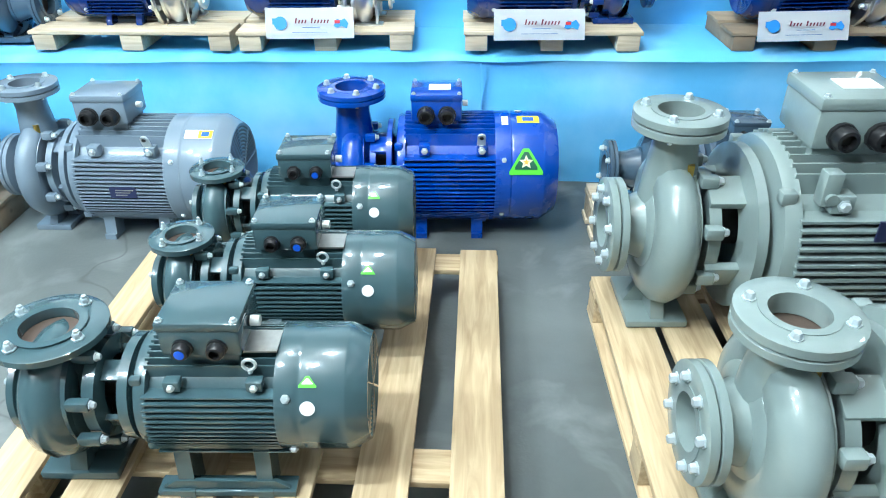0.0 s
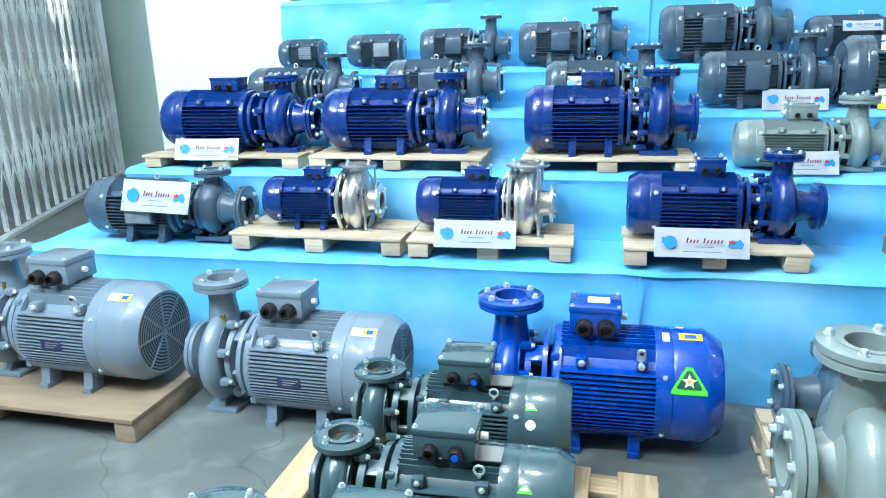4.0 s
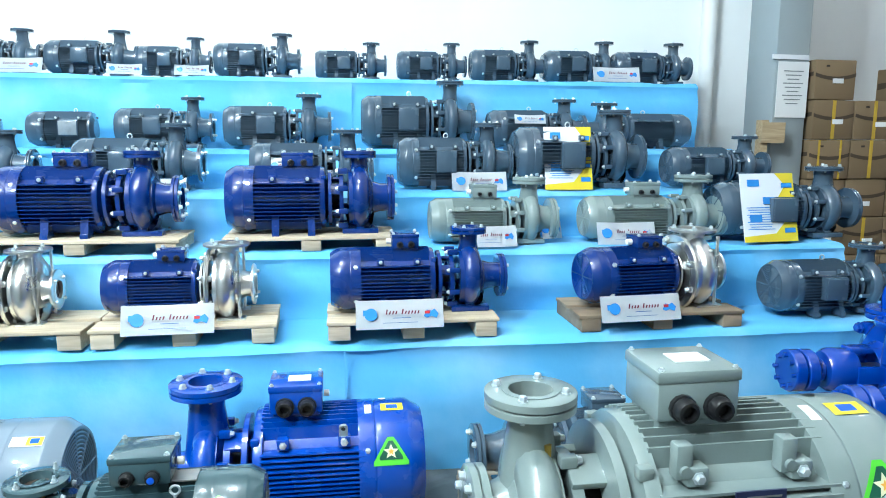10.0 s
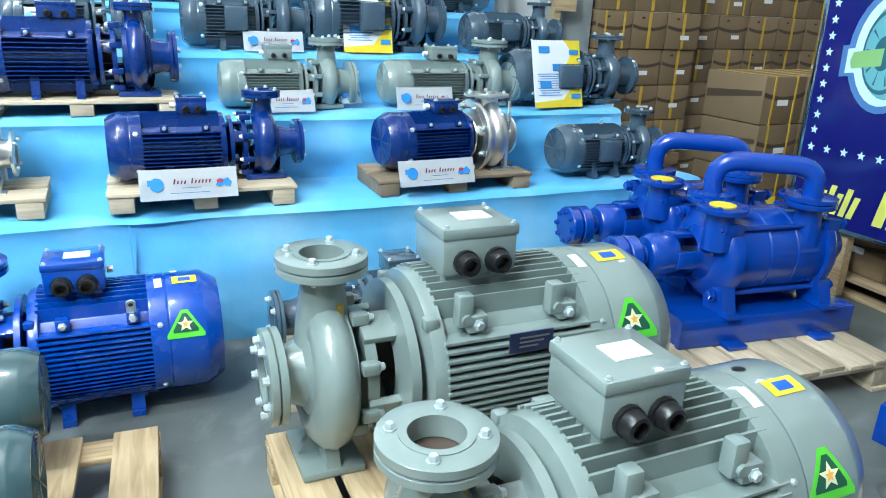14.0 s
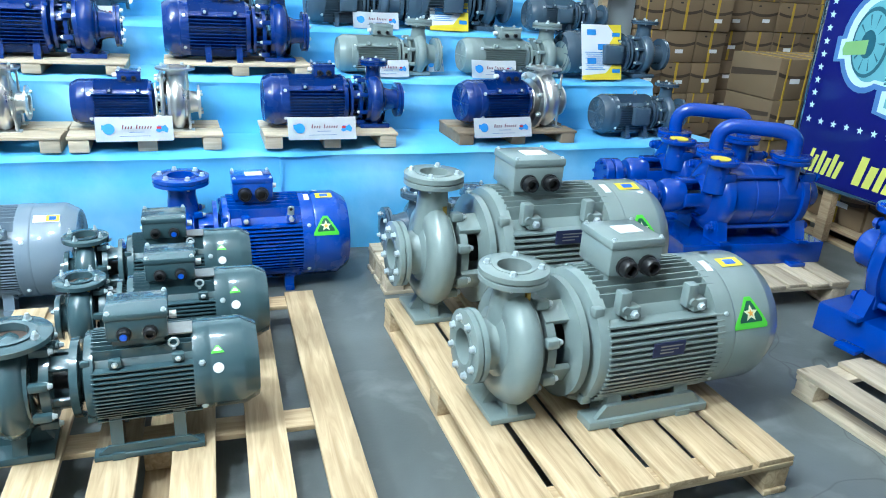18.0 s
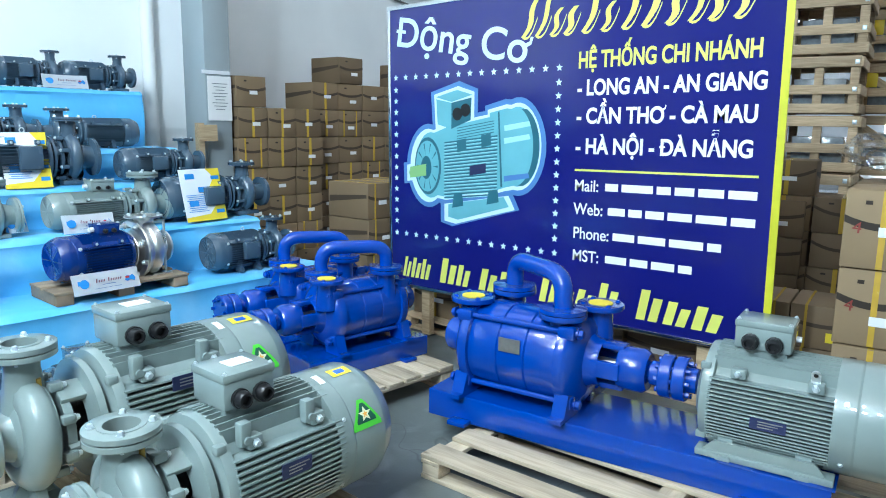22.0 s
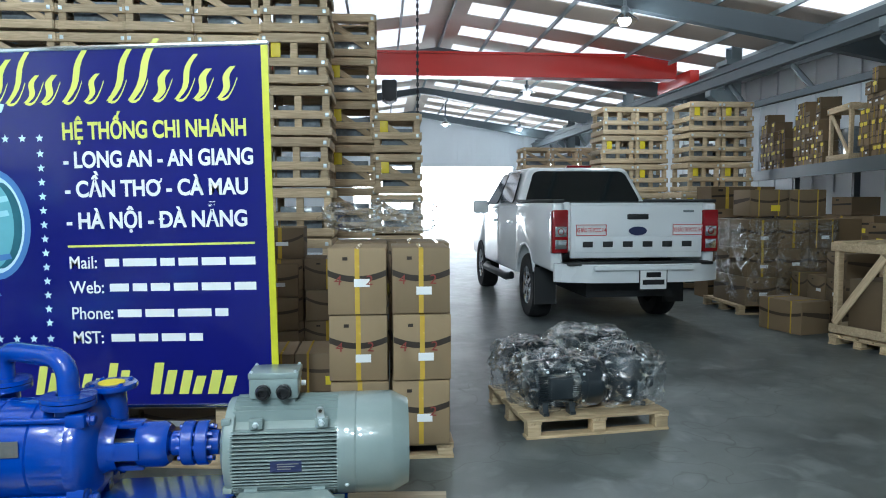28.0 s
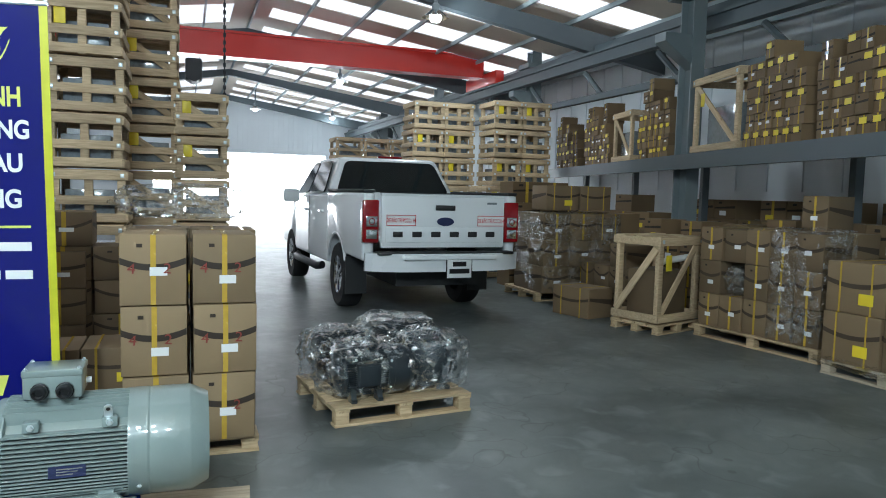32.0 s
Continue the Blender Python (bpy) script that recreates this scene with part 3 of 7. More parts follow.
part("tape", b, "paper", column)
b = bmesh.new()
tube(b, [(2.86, 5.68, 0), (2.86, 5.68, 5.6)], 0.055, 16)
single("drain_pipe", b, "white", "white vertical drain pipe against the wall", "pipe")
b = bmesh.new()
box(b, (2.97, 5.12, 0.72), (0.05, 0.06, 1.44))
box(b, (3.02, 5.10, 1.36), (0.16, 0.06, 0.13))
single("wooden_prop", b, "pine", "upright wooden prop leaning beside the column", "timber")

# ---- folding gate ----
gate = thing("folding_gate", "galvanised steel folding lattice gate, drawn nearly shut", "gate")
GM, GL = along((-4.16, 4.55, 0), (-5.42, 8.10, 0))
for i in range(19):
    b = bmesh.new()
    x = 0.04 + i * (GL - 0.08) / 18
    for s in (-0.012, 0.012):
        box(b, (x + s, 0, 2.0), (0.008, 0.022, 3.9), GM)
    box(b, (x, 0.012, 2.0), (0.052, 0.004, 3.9), GM)
    part("upright", b, "gate", gate)
step = (GL - 0.08) / 18
for i in range(18):
    b = bmesh.new()
    for j in range(6):
        z = 0.15 + j * 0.63
        for s in (-1, 1):
            p0 = (0.04 + (i + 0.5) * step, -0.018 * s, z + 0.28)
            box(b, (0, 0, 0), (math.hypot(step, 0.56), 0.006, 0.022), GM @ pose(*p0, 0, s * math.degrees(math.atan2(0.56, step)), 0))
    part("lattice", b, "gate", gate)
b = bmesh.new()
box(b, (GL / 2, 0, 0.015), (GL, 0.07, 0.03), GM)
part("floor_track", b, "gate", gate)
b = bmesh.new()
box(b, (GL + 0.02, -0.06, 2.0), (0.07, 0.14, 4.0), GM)
part("jamb", b, "gate", gate)
b = bmesh.new()
tube(b, [(-4.2, 6.80, 2.25), (-3.80, 6.36, 2.02), (-3.45, 5.97, 1.90), (-3.24, 5.735, 1.86), (-3.05, 5.735, 1.80)], 0.003, 6)
tube(b, [(-4.2, 6.80, 2.22), (-3.75, 6.30, 1.92), (-3.40, 5.91, 1.80)], 0.003, 6)
single("slack_cable", b, "wires", "thin slack cable along the wall", "cable")

# ---- stepped display under blue cloth ----
TY = [3.46, 3.88, 4.30, 4.72, 5.10]
TZ = [0.540, 0.830, 1.058, 1.260, 1.668]
TX = [(-2.50, 2.90), (-2.24, 2.67), (-2.10, 2.62), (-1.93, 2.56), (-1.88, 2.50)]
for k in range(5):
    back = TY[k + 1] + 0.03 if k < 4 else WALL_Y - 0.02
    low = 0.0 if k == 0 else TZ[k - 1] - 0.02
    x0, x1 = TX[k]
    r = 0.05
    prof = [(TY[k] + 0.012 * math.sin(j * 1.3), low + (TZ[k] - r - low) * j / 6) for j in range(7)]
    prof += [(TY[k] + r - r * math.cos(a), TZ[k] - r + r * math.sin(a)) for a in (0.4, 0.8, 1.2, 1.57)]
    prof += [(TY[k] + r + (back - TY[k] - r) * j / 5, TZ[k]) for j in range(1, 6)]
    b = bmesh.new()
    nx = int((x1 - x0) / 0.035)
    grid = []
    for i in range(nx + 1):
        x = x0 + (x1 - x0) * i / nx
        row = []
        for y, z in prof:
            w = noise.noise(Vector((x * 1.7, y * 2.5 + k * 9, z * 3))) * 0.022 + noise.noise(Vector((x * 5, y * 7 + k * 5, z * 9))) * 0.009 + noise.noise(Vector((x * 17, y * 19, z * 21 + k))) * 0.004
            top = z > TZ[k] - 0.02
            row.append(b.verts.new((x, y - (0 if top else w), max(0.0, z + (min(w, 0.004) * 0.9 if top else 0) - (0.004 if top else 0)))))
        grid.append(row)
    for a, c in zip(grid, grid[1:]):
        for j in range(len(prof) - 1):
            b.faces.new((a[j], c[j], c[j + 1], a[j + 1]))
    for row in (grid[0], grid[-1]):
        ends = [b.verts.new((row[0].co.x, back, low)), b.verts.new((row[0].co.x, TY[k] + 0.02, low))]
        b.faces.new(row + ends)
    stepob = tagged(part("display_step", b, "drape"), "stepped display stand draped in light blue cloth", "display stand", "steps of the display", "structure")
    # sewn joins of the cloth
    b = bmesh.new()
    sx = 0.25 + 0.02 * k
    box(b, (sx, TY[k] - 0.016, (low + TZ[k]) / 2), (0.006, 0.008, TZ[k] - low - 0.06))
    part("cloth_seam", b, "drape", stepob)

# ---- pumps ----


def hexbolt(bm, p, d, r=0.011, h=0.012):
    """A hexagon bolt head at p that stands out along d."""
    p, d = Vector(p), Vector(d).normalized()
    m, _ = along(p, p + d)
    lathe(bm, [(0, 0), (r * 1.35, 0), (r * 1.35, 0.003), (r, 0.003), (r, h), (r * 0.8, h + 0.003), (0, h + 0.003)], m, 6)


def flange(bm, m, r, hole, t, twin=True):
    """A pipe flange about local x, with the counter flange bolted on and an open bore."""
    prof = [(hole, -t * 2.3), (r * 0.97, -t * 2.3), (r, -t * 2.2), (r, -t * 1.35), (r * 0.97, -t * 1.25)]
    if twin:
        prof += [(r * 0.93, -t * 1.25), (r * 0.93, -t * 1.12), (r * 0.97, -t * 1.12), (r, -t * 1.0), (r, -t * 0.1), (r * 0.97, 0)]
    else:
        prof += [(r * 0.60, -t * 1.25), (r * 0.60, -t * 1.1)]
    tip = 0 if twin else -t * 1.1
    prof += [(hole * 1.3, tip), (hole * 1.3, tip + t * 0.12), (hole, tip + t * 0.12), (hole, -t * 2.3)]
    lathe(bm, prof, m, 36)


def motor_parts(root, c, front=-1):
    """A finned three-phase motor on the x axis: drive end at x = 0, fan cover at x = L."""
    R, L, h, col = c["R"], c["L"], c["h"], c["col"]
    ax = pose(0, 0, h)
    xc = c.get("xc", 0.62) * L
    xf0, xf1 = 0.07 * L, xc + 0.04 * L
    b = bmesh.new()
    lathe(b, [(0, 0.0), (R * 0.55, 0.0), (R * 0.62, 0.015 * L), (R * 0.98, 0.035 * L), (R * 1.0, 0.05 * L), (R * 1.0, 0.085 * L), (R * 0.9, 0.09 * L), (R * 0.86, xf0), (0, xf0)], ax, 40)
    part("end_shield", b, col, root)
    b = bmesh.new()
    box(b, (0, 0, 0), (0.05 * L, R * 0.14, R * 0.14), bev=R * 0.03)
    ear = mesh_of("shield_ear", b, col)
    for a in range(4):
        t = math.pi / 4 + a * math.pi / 2
        share("shield_ear", ear, root, pose(0.045 * L, R * 0.98 * math.cos(t), h + R * 0.98 * math.sin(t)))
    b = bmesh.new()
    lathe(b, [(0, xf0), (R * 0.87, xf0), (R * 0.87, xf1), (0, xf1)], ax, 40)
    n = int(c.get("fins", 9) * 1.3)
    lx = xf1 - xf0 - 0.01 * L
    for i in range(n):
        z = R * (-0.72 + 1.24 * i / (n - 1))
        y1 = math.sqrt(max(0.01, (R * 1.03) ** 2 - z * z))
        y0 = math.sqrt(max(0.0, (R * 0.82) ** 2 - z * z))
        for s in (-1, 1):
            box(b, ((xf0 + xf1) / 2, s * (y0 + y1) / 2, h + z), (lx, y1 - y0 + 0.006, R * 0.030))
    for i in range(11):
        y = R * (-0.55 + 0.11 * i)
        z1 = math.sqrt((R * 1.02) ** 2 - y * y)
        z0 = math.sqrt((R * 0.82) ** 2 - y * y)
        for s in ((1, -1) if abs(y) > R * 0.3 else (1,)):
            box(b, ((xf0 + xf1) / 2, y, h + s * (z0 + z1) / 2), (lx, R * 0.030, z1 - z0 + 0.006))
    for x in (0.20 * L, 0.54 * L):
        for s in (-1, 1):
            box(b, (x, s * R * 0.72, h + R * 0.66), (0.07 * L, R * 0.20, R * 0.20), bev=R * 0.03)
    part("stator_frame", b, col, root, "cast frame with cooling fins")
    for x in (0.20 * L, 0.54 * L):
        b = bmesh.new()
        hexbolt(b, (x, front * R * 0.82, h + R * 0.66), (0, front, 0), R * 0.05, R * 0.05)
        part("bolt", b, "zinc", root)
    # fan cover with its pierced end
    b = bmesh.new()
    Rc = R * c.get("cover", 1.05)
    lathe(b, [(R * 0.8, xc), (Rc, xc), (Rc * 1.004, xc + 0.01 * L), (Rc * 1.004, xc + 0.09 * L), (Rc * 0.992, xc + 0.1 * L), (Rc, xc + 0.11 * L), (Rc, 0.905 * L), (Rc * 0.99, 0.918 * L), (Rc * 0.87, 0.985 * L), (Rc * 0.84, L), (Rc * 0.80, L)], ax, 48)
    share("fan_cover", mesh_of("fan_cover", b, col, c.get("crease", 17)), root)
    b = bmesh.new()
    lathe(b, [(Rc * 0.81, L * 0.992), (0, L * 0.992)], ax, 40)
    part("fan", b, "black", root)
    b = bmesh.new()
    for i in range(1, 13):
        rr = Rc * 0.80 * i / 12
        lathe(b, [(rr - 0.0035, L - 0.002), (rr, L), (rr + 0.0035, L - 0.002), (rr, L - 0.004)], ax, 40, close=True)
    for a in range(8):
        t = a * math.pi / 4
        rod(b, (L - 0.003, 0, h), (L - 0.003, Rc * 0.8 * math.cos(t), h + Rc * 0.8 * math.sin(t)), 0.004, 5)
    part("cover_grille", b, col, root)
    for t in (math.radians(150), math.radians(215), math.radians(30), math.radians(-35)):
        b = bmesh.new()
        y, z = math.cos(t), math.sin(t)
        hexbolt(b, (xc + 0.05 * L, Rc * y, h + Rc * z), (0, y, z), 0.007, 0.004)
        part("cover_screw", b, "zinc", root)
    # feet
    fw = c.get("footw", 1.0)
    for x in (0.17 * L, 0.52 * L):
        for s in (-1, 1):
            b = bmesh.new()
            prism(b, [(s * R * 0.35, h - R * 0.80), (s * R * 0.80 * fw, h - R * 0.5), (s * R * 0.92 * fw, 0.02), (s * R * 1.0 * fw, 0.02), (s * R * 1.0 * fw, 0.0), (s * R * 0.45, 0.0), (s * R * 0.45, 0.03)], x - 0.035 * L, x + 0.035 * L)
            part("foot", b, col, root)
    if c.get("rails"):
        for s in (-1, 1):
            b = bmesh.new()
            box(b, (0.345 * L, s * R * 0.80, R * 0.07), (0.62 * L, R * 0.36, R * 0.14), bev=R * 0.025)
            prism(b, [(0.06 * L, 0.02), (0.12 * L, R * 0.34), (0.57 * L, R * 0.34), (0.63 * L, 0.02)], s * R * 0.86, s * R * 0.93, "y")
            part("foot_rail", b, col, root)
    if c.get("tbside"):
        b = bmesh.new()
        box(b, (0.34 * L, front * R * 1.06, h + R * 0.05), (0.30 * L, R * 0.34, R * 0.92), bev=R * 0.05)
        tb = part("terminal_box", b, col, root)
        b = bmesh.new()
        box(b, (0.34 * L, front * R * 1.25, h + R * 0.05), (0.27 * L, R * 0.05, R * 0.82), bev=R * 0.02)
        part("lid", b, c.get("lidcol", "film2"), tb, "box lid under glossy film")
    # terminal box on the top
    if not c.get("tbside"):
        bx, by, bz = c.get("tb", (0.20, 0.16, 0.10))
        x0 = c.get("tbx", 0.30) * L
        zt = h + R * 0.90
        b = bmesh.new()
        box(b, (x0, 0, zt + bz * 0.06), (bx * 0.84, by * 0.80, bz * 0.62), bev=bz * 0.06)
        box(b, (x0, 0, zt + bz * 0.60), (bx * 0.96, by * 0.96, bz * 0.72), bev=bz * 0.08)
        tb = part("terminal_box", b, col, root)
        b = bmesh.new()
        box(b, (x0, 0, zt + bz * 1.02), (bx * 0.985, by * 0.985, bz * 0.22), bev=bz * 0.05)
        part("lid", b, col, tb)
        for sx in (-1, 1):
            for sy in (-1, 1):
                b = bmesh.new()
                hexbolt(b, (x0 + sx * bx * 0.43, sy * by * 0.43, zt + bz * 1.125), (0, 0, 1), 0.006, 0.005)
                part("lid_screw", b, "zinc", tb)
        if c.get("lidplate"):
            b = bmesh.new()
            box(b, (x0 + bx * 0.06, 0, zt + bz * 1.13 + 0.001), (bx * 0.42, by * 0.34, 0.004))
            part("lid_plate", b, "white", tb, "white printed wiring plate")
        for i, s in enumerate((-1, 1)):
            b = bmesh.new()
            g = c.get("gland", 0.020)
            m, _ = along((x0 + s * bx * 0.20, front * by * 0.46, zt + bz * 0.5), (x0 + s * bx * 0.20, front * by * 2, zt + bz * 0.5))
            lathe(b, [(0, 0), (g * 1.15, 0), (g * 1.15, g * 0.5), (g, g * 0.55), (g, g * 1.2), (g * 0.86, g * 1.5), (g * 0.6, g * 1.55), (g * 0.55, g * 0.9), (0, g * 0.9)], m, 12)
            gl = part("cable_gland", b, "black", tb, "black plastic cable gland")
            if c.get("plug") and i == c.get("plugside", 0):
                b = bmesh.new()
                lathe(b, [(0, g * 0.9), (g * 0.56, g * 0.9), (g * 0.56, g * 1.62), (0, g * 1.66)], m, 14)
                part("plug", b, "plug", gl, "bright blue plug")
        b = bmesh.new()
        lathe(b, [(0, 0), (0.011, 0), (0.011, 0.018), (0, 0.018)], pose(x0 + bx * 0.5, 0, zt + bz * 0.62), 10)
        part("earth_stud", b, "white", tb)
    # nameplate on the near side
    if c.get("plate", True):
        b = bmesh.new()
        box(b, (0.36 * L, front * R * 1.035, h + R * c.get("platez", -0.05)), (0.16 * L, 0.005, R * 0.22))
        npl = part("nameplate", b, "plate", root, "dark blue etched rating plate")
        b = bmesh.new()
        for i in range(3):
            box(b, (0.36 * L - 0.01 * L * (i - 1), front * (R * 1.035 + 0.003), h + R * (c.get("platez", -0.05) + 0.05 - 0.05 * i)), (0.11 * L - 0.02 * L * i, 0.001, R * 0.018))
        part("etched_line", b, "plate2", npl)
    # cast shoulder panel and lifting tab of the larger frames
    if c.get("panel"):
        b = bmesh.new()
        pm = pose(0, 0, h) @ Matrix.Rotation(math.radians(-front * 47), 4, "X")
        box(b, (0.35 * L, front * R * 0.90, 0), (0.50 * L, R * 0.26, R * 0.40), pm, bev=R * 0.035)
        for xx in (0.16 * L, 0.54 * L):
            box(b, (xx, front * R * 1.0, -R * 0.10), (0.075 * L, R * 0.16, R * 0.17), pm, bev=R * 0.02)
        part("shoulder_panel", b, col, root)
    if c.get("tab"):
        b = bmesh.new()
        tm = pose(0.535 * L, front * R * 0.72, h + R * 0.80, 0, 0, 0) @ Matrix.Rotation(math.radians(front * -24), 4, "X")
        w, hh = R * 0.075, R * 0.40
        out = [(-w, -hh * 0.4), (w, -hh * 0.4), (w, hh * 0.45)] + [(w * math.cos(q), hh * 0.45 + w * math.sin(q)) for q in (0.5, 1.05, 1.57, 2.09, 2.64)] + [(-w, hh * 0.45)]
        prism(b, out, -0.004, 0.004, "y", tm @ pose(0, front * 0.012, 0))
        hexbolt(b, tm @ Vector((0, front * 0.016, -hh * 0.15)), tm.to_3x3() @ Vector((0, front, 0)), R * 0.055, R * 0.05)
        tab = part("lifting_tab", b, "zinc", root, "galvanised lifting tab")
        b = bmesh.new()
        lathe(b, [(0, 0), (w * 0.5, 0), (w * 0.5, 0.002), (0, 0.002)], tm @ pose(0, front * 0.017, hh * 0.45, 0, 0, 90 * front), 12)
        part("hole", b, "black", tab)
    # eye bolt
    if c.get("eye", True):
        b = bmesh.new()
        ey, ez = (front * R * 0.62, h + R * 0.86) if c.get("eyeside", True) else (0, h + R * 1.02)
        m = pose(c.get("eyex", 0.52) * L, ey, ez)
        re = R * 0.10
        ring = []
        for i in range(18):
            t = 2 * math.pi * i / 18
            ring.append(m @ Vector((re * math.cos(t), 0, re + re * math.sin(t))))
        tube(b, ring + [ring[0]], re * 0.28, 8)
        rod(b, m @ Vector((0, 0, -re * 0.6)), m @ Vector((0, 0, 0.1 * re)), re * 0.4, 10)
        part("eye_bolt", b, "zinc" if c.get("eyezinc", True) else col, root, "galvanised lifting eye")


def sticker_patch(bm, c, x, ang, w, hgt, up=0.0, shape=None):
    """A flat label that hugs the fan cover: ang degrees above the horizontal on the near side."""
    Rc = c["R"] * c.get("cover", 1.05) + 0.0022
    front = c.get("front", -1)
    pts = shape or [(-0.5, -0.5), (0.5, -0.5), (0.5, 0.5), (-0.5, 0.5)]
    g = bmesh.new()
    f = g.faces.new([g.verts.new((a, d, 0)) for a, d in pts])
    bmesh.ops.triangulate(g, faces=[f])
    bmesh.ops.subdivide_edges(g, edges=g.edges[:], cuts=3, use_grid_fill=True)
    made = {}
    for v in g.verts:
        t = math.radians(ang) + v.co.y * hgt / Rc
        rr = Rc + up
        made[v] = bm.verts.new((x + v.co.x * w, front * rr * math.cos(t), c["h"] + rr * math.sin(t)))
    for f in g.faces:
        bm.faces.new([made[v] for v in f.verts])
    g.free()


STAR = [(0.5 * (1 if k % 2 == 0 else 0.45) * math.sin(k * math.pi / 5), 0.5 * (1 if k % 2 == 0 else 0.45) * math.cos(k * math.pi / 5)) for k in range(10)]
TRI = [(-0.5, -0.42), (0.5, -0.42), (0.50, -0.30), (0.09, 0.46), (-0.09, 0.46), (-0.50, -0.30)]
DISC = [(0.5 * math.cos(k * math.pi / 10), 0.5 * math.sin(k * math.pi / 10)) for k in range(20)]


def stickers(root, c, kind):
    L = c["L"]
    def lab(name, mt, *a, text="", **kw):
        b = bmesh.new()
        sticker_patch(b, c, *a, **kw)
        return part(name, b, mt, root, text)
    xm = 0.80 * L
    if kind == "big":
        lab("triangle_sticker", "lime", xm, 28, c["R"] * 0.60, c["R"] * 0.54, shape=TRI, text="bright green triangular energy sticker")
        lab("sticker_field", "leaf", xm, 29, c["R"] * 0.40, c["R"] * 0.36, up=0.0008, shape=TRI)
        lab("sticker_star", "cream", xm, 28, c["R"] * 0.27, c["R"] * 0.26, up=0.0014, shape=STAR)
        lab("star_core", "orange", xm, 28, c["R"] * 0.12, c["R"] * 0.12, up=0.0020, shape=STAR)
        lab("warning_label", "yellow", xm + 0.02 * L, 78, c["R"] * 0.40, c["R"] * 0.22, text="yellow and white warning label")
        lab("label_print", "plug", xm + 0.02 * L, 78, c["R"] * 0.2, c["R"] * 0.12, up=0.0008)
        lab("arrow_label", "white", xm - 0.12 * L, 76, c["R"] * 0.12, c["R"] * 0.26, text="white arrow label")
        lab("round_mark", "black" if c["col"] == "green" else "white", xm - 0.03 * L, 100, c["R"] * 0.14, c["R"] * 0.14, shape=DISC)
    elif kind == "small":
        lab("triangle_sticker", "lime", 0.76 * L, 44, c["R"] * 0.28, c["R"] * 0.20, shape=TRI)
        lab("sticker_field", "white", 0.76 * L, 44.5, c["R"] * 0.17, c["R"] * 0.10, up=0.0008, shape=TRI)
        lab("round_sticker", "white", 0.76 * L, 22, c["R"] * 0.24, c["R"] * 0.24, shape=DISC, text="white round sticker")
    elif kind == "grey":
        lab("warning_label", "white", 0.82 * L, 60, c["R"] * 0.52, c["R"] * 0.20, text="white and yellow warning label")
        lab("label_print", "yellow", 0.86 * L, 60, c["R"] * 0.26, c["R"] * 0.17, up=0.0008)
        lab("label_mark", "plug", 0.86 * L, 60, c["R"] * 0.14, c["R"] * 0.10, up=0.0016)


